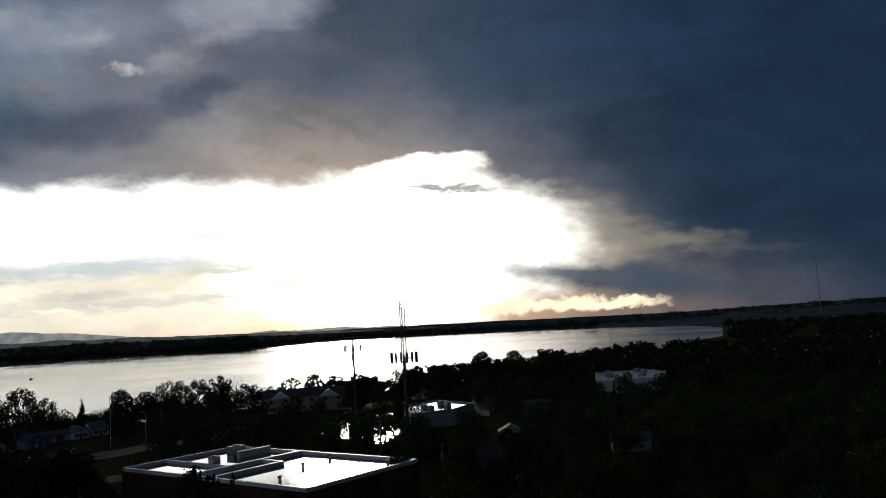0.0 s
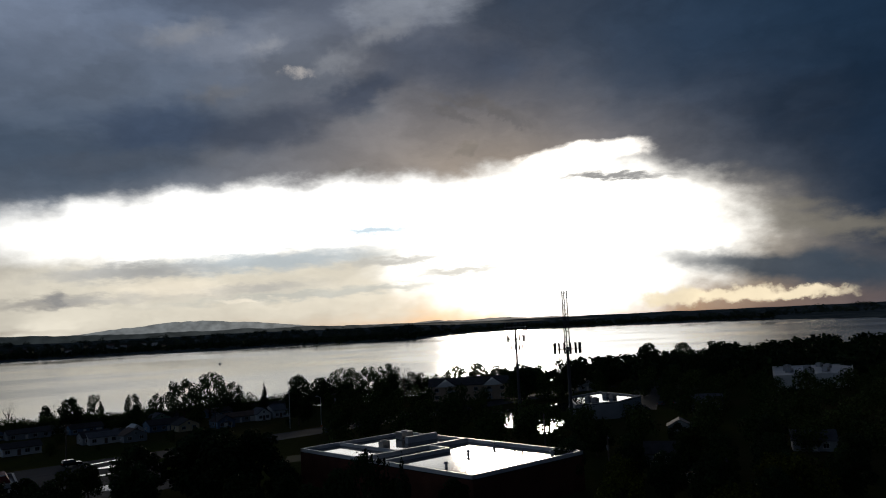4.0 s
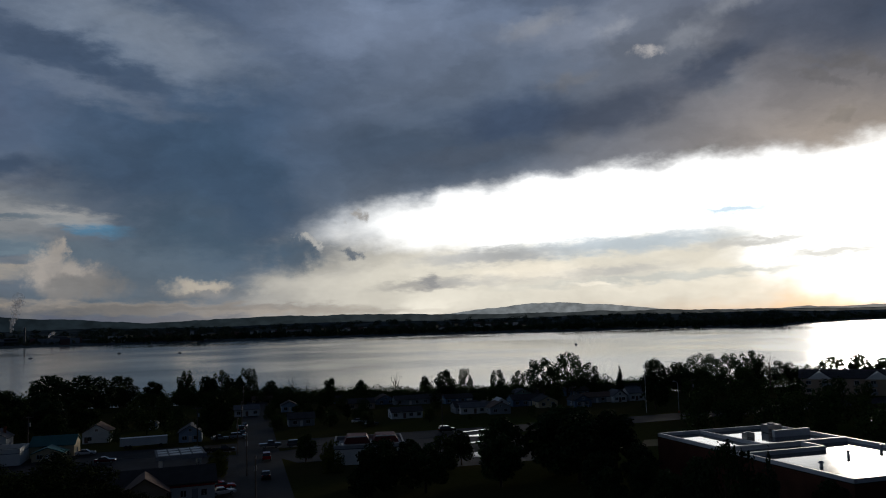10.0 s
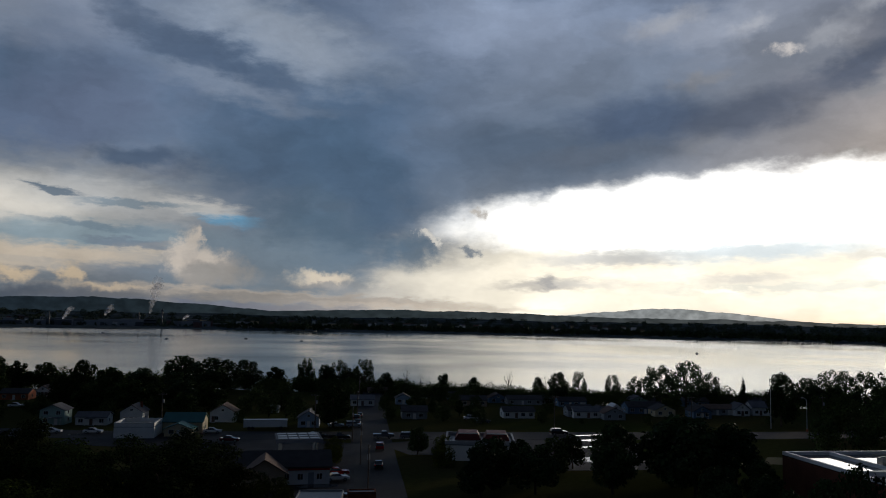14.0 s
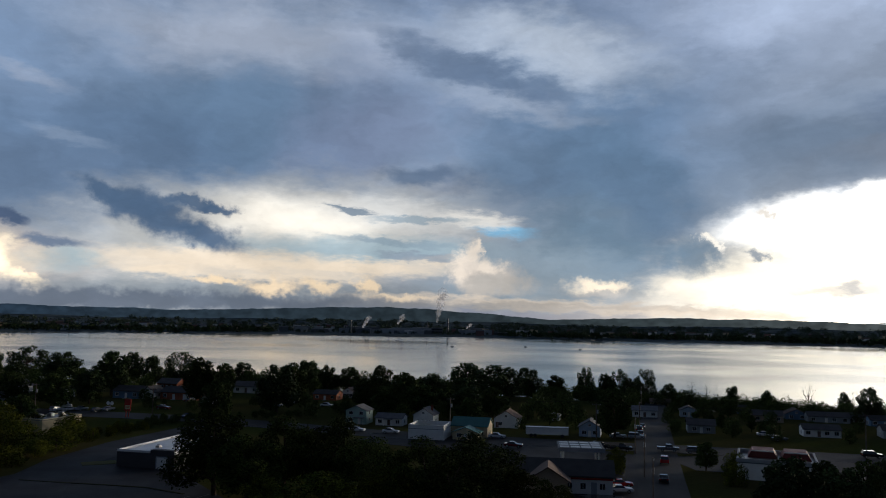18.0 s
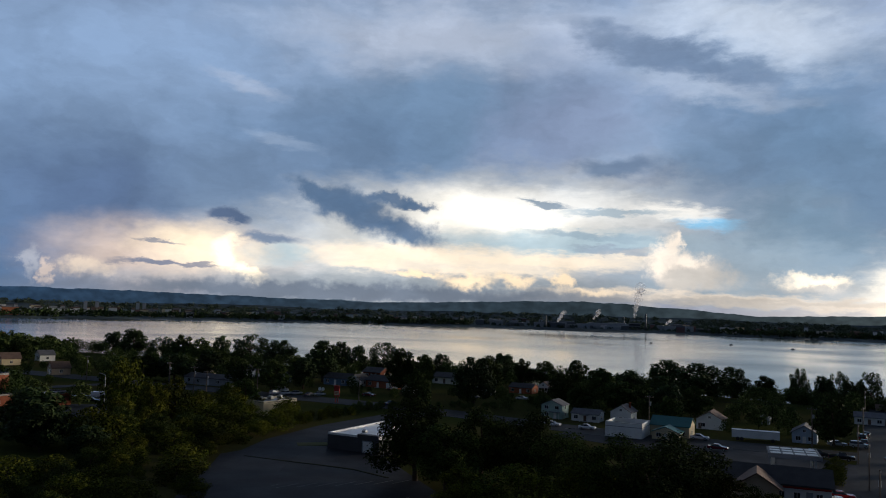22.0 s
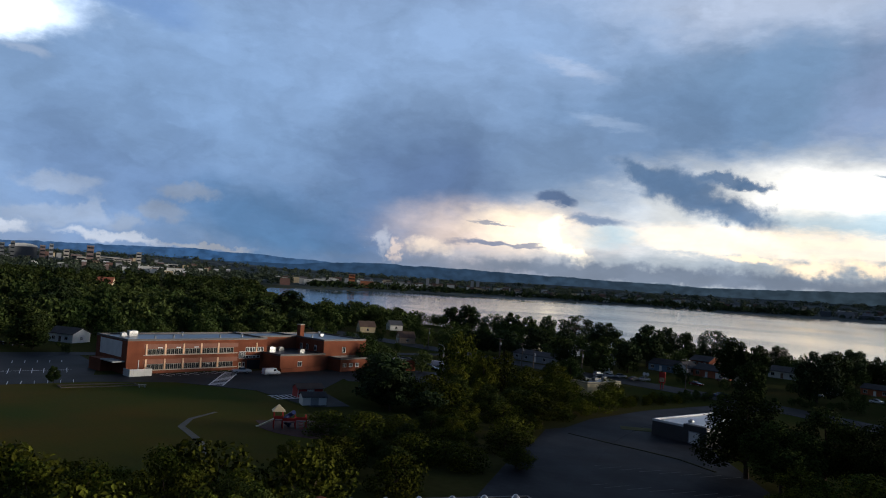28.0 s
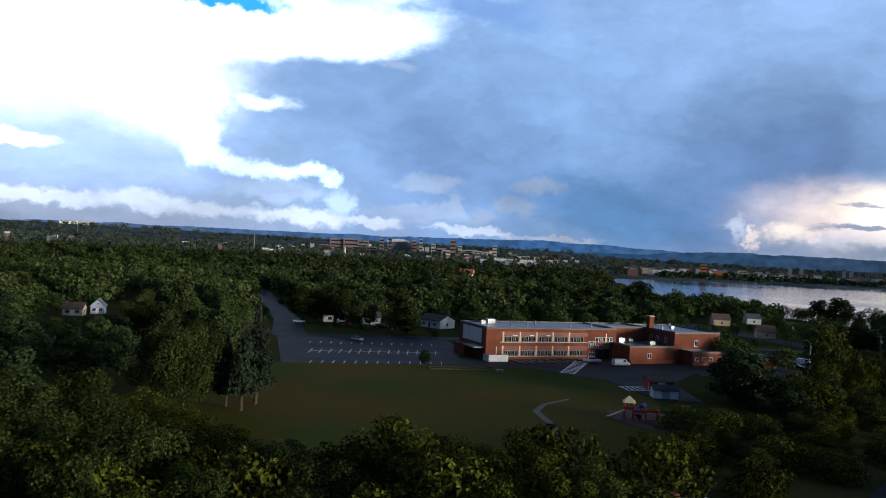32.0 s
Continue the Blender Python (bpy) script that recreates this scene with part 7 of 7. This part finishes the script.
CARS += [  # round the school and beyond
    ("sedan", "white", -226, 106, 16), ("pickup", "white", -171.5, 153.5, 60), ("van", "white", -164.5, 158, 78), ("van", "white", -153.5, 224, 20), ("sedan", "black", -157, 221, 20), ("suv", "black", -160, 218, 20),
    ("sedan", "grey", -150, 222, 20), ("sedan", "black", -147, 221, 20), ("suv", "grey", -144.5, 219, 20), ("sedan", "blue", -142, 217.5, 20), ("sedan", "black", -149, 214, 20),
    ("sedan", "silver", -104, 262, 70), ("sedan", "white", -107, 260, 70), ("suv", "silver", -110, 258, 70), ("sedan", "grey", -98, 259, 70), ("sedan", "silver", -95.5, 262, 70), ("van", "white", -112, 268, 20),
    ("sedan", "maroon", -80, 268, -16), ("sedan", "blue", -66, 246, 60), ("sedan", "black", -78, 292, 70), ("pickup", "black", -16, 305, -10), ("sedan", "white", -29, 288, -16), ("sedan", "silver", -46, 283, 0),
]
CARS += [  # along the street in the wood and by the sunset
    ("sedan", "white", -278, 106.5, 70), ("suv", "black", -330, 124, 164), ("sedan", "black", -340, 127, 164), ("sedan", "grey", -350, 129.5, 164), ("suv", "black", -258, 130, 72), ("sedan", "black", -254, 134, 72), ("pickup", "red", -270, 122, 72),
    ("suv", "black", 243, 127, 20), ("sedan", "black", 239, 129, 20), ("sedan", "grey", 262, 96, 10), ("sedan", "grey", 266, 92, 10),
]
for c in CARS:
    car(*c)

# ---- towards the sunset: towers, flats, flat roofs and lots ----
def antenna(parent, x, y, z, h=1.8):
    a = part("antenna", boxes((x - 0.26, x + 0.26, y - 0.16, y + 0.16, z - h / 2, z + h / 2)), BLACK, parent)
    return a


TW = thing("cell_tower", "steel monopole with three tiers of antennas", "cell tower", pose(234, 134, 0, 0, 0, 30))
DARK_STEEL = coat("dark_steel", (0.05, 0.05, 0.055))
part("pole", tube(bmesh.new(), (0, 0, -0.2), (0, 0, 27.5), 0.5, 0.3, 12), DARK_STEEL, TW)
for z, r, n in ((27.5, 3.9, 12), (23.6, 3.0, 10), (20.6, 2.2, 9)):
    bm = bmesh.new()
    for k in range(3):
        a = k * math.tau / 3
        tube(bm, (0, 0, z - 0.2), (math.cos(a) * r, math.sin(a) * r, z - 0.1), 0.09, 0.07, 6)
        b = (k + 1) * math.tau / 3
        tube(bm, (math.cos(a) * r, math.sin(a) * r, z), (math.cos(b) * r, math.sin(b) * r, z), 0.06, 0.06, 6)
    part("platform", bm, METAL, TW)
    for k in range(n):
        a = k * math.tau / n + 0.2
        antenna(TW, math.cos(a) * r * 0.95, math.sin(a) * r * 0.95, z + 0.2, 2.4)
ML = thing("lattice_mast", "slim lattice mast above an antenna ring", "radio mast", pose(206, 101.5, 0, 0, 0, 15))
part("pole", tube(bmesh.new(), (0, 0, -0.2), (0, 0, 22), 0.5, 0.4, 10), DARK_STEEL, ML)
bm = bmesh.new()
legs = [(math.cos(a) * 0.75, math.sin(a) * 0.75) for a in (0.3, 2.394, 4.489)]
for i in range(3):
    p, q = legs[i], legs[(i + 1) % 3]
    tube(bm, (*p, 20), (p[0], p[1], 36.8), 0.14, 0.12, 5)
    for k in range(12):
        z0 = 20 + k * 1.4
        tube(bm, (*(p if k % 2 else q), z0), (*(q if k % 2 else p), z0 + 1.4), 0.08, 0.08, 4)
part("lattice", bm, DARK_STEEL, ML)
bm = bmesh.new()
for k in range(12):
    a, b = k * math.tau / 12, (k + 1) * math.tau / 12
    tube(bm, (math.cos(a) * 3.4, math.sin(a) * 3.4, 21.4), (math.cos(b) * 3.4, math.sin(b) * 3.4, 21.4), 0.08, 0.08, 5)
    if k % 4 == 0:
        tube(bm, (0, 0, 21.2), (math.cos(a) * 3.4, math.sin(a) * 3.4, 21.4), 0.1, 0.08, 5)
part("antenna_ring", bm, METAL, ML)
for k in range(14):
    a = k * math.tau / 14
    antenna(ML, math.cos(a) * 3.5, math.sin(a) * 3.5, 21.6, 2.8)
fm = thing("radio_mast", "very tall thin radio mast on the skyline", "radio mast", pose(1500, -50, ground_z(1500, -50)))
part("mast", tube(bmesh.new(), (0, 0, -1), (0, 0, 106), 0.7, 0.35, 6), GREY, fm)
part("top_aerial", tube(bmesh.new(), (0, 0, 106), (0, 0, 112), 0.3, 0.15, 6), GREY, fm)

APT = pose(262, 172, 0, 0, 0, -55)
apt = thing("apartment_building", "two-storey block of flats with balconies", "flats", APT)
part("wall", boxes((-15, 15, 0, 12, -0.2, 5.9)), TAN, apt)
part("roof", prism(bmesh.new(), [(-0.8, 5.7), (6, 8.2), (12.8, 5.7), (12.8, 5.95), (6, 8.5), (-0.8, 5.95)], -15.6, 15.6, "x"), DARK_ROOF, apt)
for g in (-9, 9):
    part("gable", prism(bmesh.new(), [(g - 4, 5.5), (g + 4, 5.5), (g, 8.0)], -1.0, 5.5, "y"), WHITE, apt)
for lv in range(2):
    for i in range(6):
        window(apt, -12.5 + i * 5.0, 1.6 + lv * 2.7, 1.4, 1.3)
    for i in (1, 4):
        bal = part("balcony", boxes((-11.4 + i * 4.6 - 1.6, -11.4 + i * 4.6 + 1.6, -1.5, 0, 0.3 + lv * 2.7, 0.45 + lv * 2.7)), CONCRETE, apt)
        part("railing", boxes((-11.4 + i * 4.6 - 1.6, -11.4 + i * 4.6 + 1.6, -1.5, -1.44, 0.454 + lv * 2.7, 1.45 + lv * 2.7)), GREY, bal)
parapet_block("commercial_building", "low commercial building with a wet flat roof", "building", [(222, 108), (240, 119), (256, 115), (247, 97), (232, 98)], 4.4, GREY, PUDDLE, 0.4, 0.5)
for x, y in ((236, 110), (245, 108), (241, 104), (232, 106)):
    roof_unit(x, y, 4.5, 1.8, 1.6, 1.2)
parapet_block("commercial_building", "long white commercial building with a flat roof", "building", [(308, 70), (322, 46), (364, 52), (350, 80)], 4.8, WHITE, MEMBRANE, 0.4, 0.5, WHITE)
for x, y in ((320, 60), (328, 56), (336, 64), (344, 58), (330, 70), (340, 72), (350, 62), (324, 68)):
    roof_unit(x, y, 4.95, 2.4, 2.0, 1.6)
slab([(196, 104), (214, 138), (232, 150), (262, 132), (258, 122), (236, 122), (220, 110)], 0.03, PUDDLE, "parking_lot", "rain-soaked parking lot mirroring the sunset", "parking lot")
strip([(250, 100), (290, 112), (339, 128), (378, 123), (420, 100)], [12, 11, 10, 9, 8], 0.05, ASPHALT, "road", "wet road by the sunset shore", "road")
slab([(138, 145), (146, 152), (170, 140), (164, 128)], 0.03, GRASS, "lawn", "green verge beside the warehouse", "lawn")
slab([(300, 100), (330, 118), (372, 110), (352, 92)], 0.03, GRASS, "lawn", "green field above the shore", "lawn")

# ---- the far shore: works with stacks, scattered houses, the town ----
def polar(a, r):
    return r * math.sin(radians(a)), r * math.cos(radians(a))


STEAM = bpy.data.materials.new("steam")
STEAM.use_nodes = True
_n = STEAM.node_tree.nodes.new("ShaderNodeTexNoise")
_n.inputs["Scale"].default_value = 0.08
_r = STEAM.node_tree.nodes.new("ShaderNodeMapRange")
for _k, _v in (("From Min", 0.35), ("From Max", 0.65), ("To Min", 0.08), ("To Max", 0.26)):
    _r.inputs[_k].default_value = _v
_c = STEAM.node_tree.nodes.new("ShaderNodeTexCoord")
STEAM.node_tree.links.new(_c.outputs["Object"], _n.inputs["Vector"])
STEAM.node_tree.links.new(_n.outputs[0], _r.inputs["Value"])

_t, _c2, _m = (STEAM.node_tree.nodes.new(k) for k in ("ShaderNodeBsdfTranslucent", "ShaderNodeBsdfTransparent", "ShaderNodeMixShader"))
_t.inputs["Color"].default_value = (0.85, 0.85, 0.88, 1)
STEAM.node_tree.links.new(_r.outputs[0], _m.inputs[0])
STEAM.node_tree.links.new(_c2.outputs[0], _m.inputs[1])
STEAM.node_tree.links.new(_t.outputs[0], _m.inputs[2])
STEAM.node_tree.links.new(_m.outputs[0], STEAM.node_tree.nodes["Material Output"].inputs["Surface"])

PALE_WALL = coat("pale_industrial_wall", (0.42, 0.44, 0.46))
DARK_WALL = coat("dark_industrial_wall", (0.14, 0.15, 0.16))
# both bricks here are muted in colour to stand for haze
HAZED_ROSE_BRICK = coat("hazed_rose_brick", (0.25, 0.18, 0.165))
PALE_STONE = coat("pale_stone_wall", (0.5, 0.47, 0.42))
HAZED_RED_BRICK = coat("hazed_red_brick", (0.22, 0.12, 0.1))
far_r = random.Random(12)


def far_building(a, r, w, h, d, wall, label, roof=None, gable=0.0, name="building", rows=0, sink=1.5, z=None):
    """A building far off, seen as a wall, a roof and, where they show, bands of windows."""
    x, y = polar(a, r)
    t = thing(name, label, "building", pose(x, y, ground_z(x, y) if z is None else z, 0, 0, -a), "buildings across the water")
    part("wall", boxes((-w / 2, w / 2, 0, d, -sink, h)), wall, t)
    if gable:
        part("roof", prism(bmesh.new(), [(-0.6, h), (d / 2, h + gable), (d + 0.6, h)], -w / 2 - 0.6, w / 2 + 0.6, "x"), roof or GREY_ROOF, t)
    else:
        part("roof", boxes((-w / 2 - 0.3, w / 2 + 0.3, -0.3, d + 0.3, h + 0.004, h + 0.8)), roof or GREY, t)
    for k in range(rows):
        zz = h * (k + 0.6) / (rows + 0.3)
        part("window_band", boxes((-w * 0.44, w * 0.44, -0.12, 0.0, zz, zz + h / rows * 0.35)), GLASS, t)
    return t


def stack(a, r, h, rad):
    x, y = polar(a, r)
    t = thing("smokestack", "tall concrete smokestack of the works", "smokestack", pose(x, y, ground_z(x, y)), "smokestacks")
    part("shaft", tube(bmesh.new(), (0, 0, -2), (0, 0, h), rad, rad * 0.75, 14), DARK_WALL, t)
    part("rim", tube(bmesh.new(), (0, 0, h), (0, 0, h + 1.2), rad * 0.85, rad * 0.85, 14), GREY, t)


def steam(a, r, z0, rise, lean, size, seed):
    """A plume of steam: ragged puffs that widen and lean with the wind."""
    q = random.Random(seed)
    x, y = polar(a, r)
    t = thing("steam_plume", "pale plume of steam drifting from the works", "steam", pose(x, y, z0), "steam plumes")
    for i in range(14):
        k = (i + q.random()) / 14
        bm = bmesh.new()
        m = Matrix.Translation((lean * k ** 1.3 + q.uniform(-1, 1) * size * 0.4 * k, q.uniform(-3, 3), rise * k)) @ Matrix.Diagonal((*[size * (0.25 + 0.6 * k) * q.uniform(0.7, 1.2) for _ in range(3)], 1))
        for v in bmesh.ops.create_icosphere(bm, subdivisions=3, radius=1.0, matrix=m)["verts"]:
            v.co += v.normal * noise.noise((v.co + Vector((0, 0, z0))) * 0.22) * size * 0.35
        ob = part("puff", bm, STEAM, t)
        for p in ob.data.polygons:
            p.use_smooth = True


R0 = 2080
stack(2.65, R0 + 40, 40, 2.6)
stack(-4.2, R0 + 20, 30, 1.8)
stack(1.2, R0 + 60, 32, 2.2)
for i in range(26):
    a = far_r.uniform(-9, 6.5)
    w, h = far_r.uniform(14, 46), far_r.uniform(6, 15)
    far_building(a, R0 + far_r.uniform(-30, 160), w, h, 20, far_r.choice([PALE_WALL, DARK_WALL, PALE_WALL, GREY]), "low industrial hall of the riverside works", METAL if far_r.random() < 0.4 else None)
far_building(1.9, R0 + 30, 30, 16, 24, DARK_WALL, "tall dark boiler house of the works", rows=2)
far_building(0.3, R0 + 50, 120, 14, 30, PALE_WALL, "long pale hall of the works")
far_building(4.6, R0 + 40, 90, 12, 26, PALE_WALL, "long pale shed beside the stacks")
far_building(-3.0, R0 + 60, 60, 15, 24, DARK_WALL, "dark process building of the works")
steam(-3.4, R0 + 10, 8, 30, 14, 8, 1)
steam(-0.9, R0 + 30, 22, 20, 12, 8, 2)
steam(1.9, R0 + 30, 30, 78, 16, 13, 3)
steam(4.0, R0 + 40, 14, 10, 10, 5, 4)

for i in range(190):
    a = far_r.uniform(-46, 36) if i < 110 else far_r.uniform(-46, -8)
    r = along(FAR_SHORE, a) + far_r.uniform(60, 800)
    x, y = polar(a, r)
    wall = far_r.choice([WHITE, WHITE, CREAM, PALE_WALL, HAZED_RED_BRICK])
    far_building(a, r, far_r.uniform(8, 22), far_r.uniform(4, 7), 10, wall, "pale house among trees across the lake", far_r.choice([GREY_ROOF, BROWN_ROOF]), far_r.choice([0, 3.0]), z=ground_z(x, y) + far_r.uniform(4, 9), sink=10)
far_building(-41.0, 1790, 14, 22, 14, coat("orange_wall", (0.6, 0.2, 0.08)), "orange block on the far shore", rows=3, z=4, sink=8)
far_building(-39.9, 1800, 30, 9, 14, coat("orange_wall_low", (0.6, 0.22, 0.1)), "low orange building on the far shore", z=4, sink=8)
for a, w in ((-44.6, 30), (-43.4, 18), (-42.6, 12), (-38.6, 26), (-37.2, 14), (-46.0, 24)):
    far_building(a, 1830, w, 8, 12, WHITE, "white boathouse on the far shore", z=3, sink=8)
for a in (-35.6, -34.9, -32.4, -32.0):
    t = far_building(a, 2300, 9, 22, 9, PALE_WALL, "pale silo across the lake", z=6, sink=8, name="silo")

# the town: towers on the rise, long low blocks before them
TOWN = [(-58.4, 16, 36, 4, HAZED_ROSE_BRICK), (-57.9, 10, 22, 3, PALE_STONE), (-57.2, 44, 17, 4, PALE_STONE), (-56.4, 40, 15, 4, PALE_STONE), (-55.4, 12, 28, 4, PALE_STONE), (-61.2, 12, 30, 4, HAZED_ROSE_BRICK), (-60.7, 9, 34, 4, GREY),
        (-59.8, 12, 24, 3, PALE_STONE), (-62.9, 9, 34, 4, DARK_WALL), (-63.5, 11, 30, 4, DARK_WALL), (-66.5, 50, 24, 3, HAZED_ROSE_BRICK), (-65.6, 46, 26, 3, HAZED_ROSE_BRICK), (-64.8, 30, 22, 3, HAZED_ROSE_BRICK), (-59.2, 24, 18, 2, HAZED_ROSE_BRICK),
        (-67.6, 22, 12, 2, HAZED_RED_BRICK), (-65.2, 26, 12, 2, HAZED_RED_BRICK), (-64.2, 26, 13, 2, HAZED_RED_BRICK), (-54.0, 16, 12, 2, HAZED_ROSE_BRICK), (-53.2, 24, 10, 2, PALE_STONE), (-58.9, 20, 14, 2, PALE_STONE)]
for a, w, h, rows, wall in TOWN:
    r = 2350 + (h > 20) * 120 + far_r.uniform(0, 60)
    far_building(a, r, w * 1.15, h * 1.25 + 6, 16, wall, "town building on the rise beyond the wood", rows=rows, z=2 + (h > 20) * 5, sink=30)
arena = thing("arena", "large hall with a bright white domed roof", "arena", pose(*polar(-62.3, 2560), 38, 0, 0, 62.3))
part("wall", boxes((-36, 36, 0, 50, -50, 6)), DARK_WALL, arena)
part("roof", prism(bmesh.new(), [(-38, 6), (38, 6), (32, 11), (18, 14.5), (0, 16), (-18, 14.5), (-32, 11)], -2, 52, "y"), MEMBRANE, arena, "bright white domed roof")
for i in range(90):
    a = far_r.choice([far_r.uniform(-90, -49), far_r.uniform(-72, -50), far_r.uniform(-68, -52)])
    r = far_r.uniform(1600, 2900 if a > -70 else 1950)
    x, y = polar(a, r)
    far_building(a, r, far_r.uniform(7, 17), far_r.uniform(3.5, 6), 10, far_r.choice([WHITE, PALE_WALL, CREAM, HAZED_ROSE_BRICK, HAZED_RED_BRICK, GREY, DARK_WALL]), "small pale building at the edge of the town", far_r.choice([GREY_ROOF, WHITE, BROWN_ROOF]), far_r.choice([0, 0, 3]), z=ground_z(x, y) + far_r.uniform(3, 9), sink=14)
for a, w in ((-55.1, 60), (-54.6, 50), (-53.0, 36), (-51.6, 44), (-69.5, 34), (-74.3, 44), (-71.0, 40)):
    far_building(a, 1750 + 900 * far_r.random(), w, 6, 16, WHITE, "long white low building at the edge of the town", z=9, sink=14)
yt = thing("storage_tower", "slim yellow tower at the town's edge", "tower", pose(*polar(-66.1, 1700), 6))
part("shaft", tube(bmesh.new(), (0, 0, -8), (0, 0, 15), 2.6, 2.4, 12), CREAM, yt)
part("cap", tube(bmesh.new(), (0, 0, 15), (0, 0, 17), 2.8, 1.0, 12), CREAM, yt)
for a, r, h in ((-72.4, 1900, 30), (-83.7, 2600, 20)):
    m = thing("radio_mast", "thin radio mast beyond the wood", "radio mast", pose(*polar(a, r), 30))
    part("mast", tube(bmesh.new(), (0, 0, -30), (0, 0, h), 0.9, 0.4, 6), GREY, m)
    part("top_aerial", tube(bmesh.new(), (0, 0, h), (0, 0, h + 4), 0.3, 0.1, 6), GREY, m)
for i in range(12):
    a = -84.6 + i * 0.14
    far_building(a, 3900, 30, 14, 12, PALE_STONE if i % 3 else WHITE, "pale building on the hill top", z=ground_z(*polar(a, 3900)), sink=12)

# boats and buoys
for a, r in ((39.5, 1000), (3.0, 1180), (8.2, 1240), (12.0, 1150), (-1.0, 1500)):
    x, y = polar(a, r)
    b = thing("motorboat", "small dark motorboat on the calm lake", "boat", pose(x, y, WATER_Z, 0, 0, 30), "boats on the lake")
    part("hull", prism(bmesh.new(), [(-2.6, -0.2), (2.2, -0.2), (3.2, 0.8), (-2.6, 0.8)], -0.9, 0.9, "y"), WHITE if a < 5 else DARK_WALL, b)
    part("cabin", boxes((-1.2, 0.8, -0.7, 0.7, 0.804, 1.6)), GREY, b)
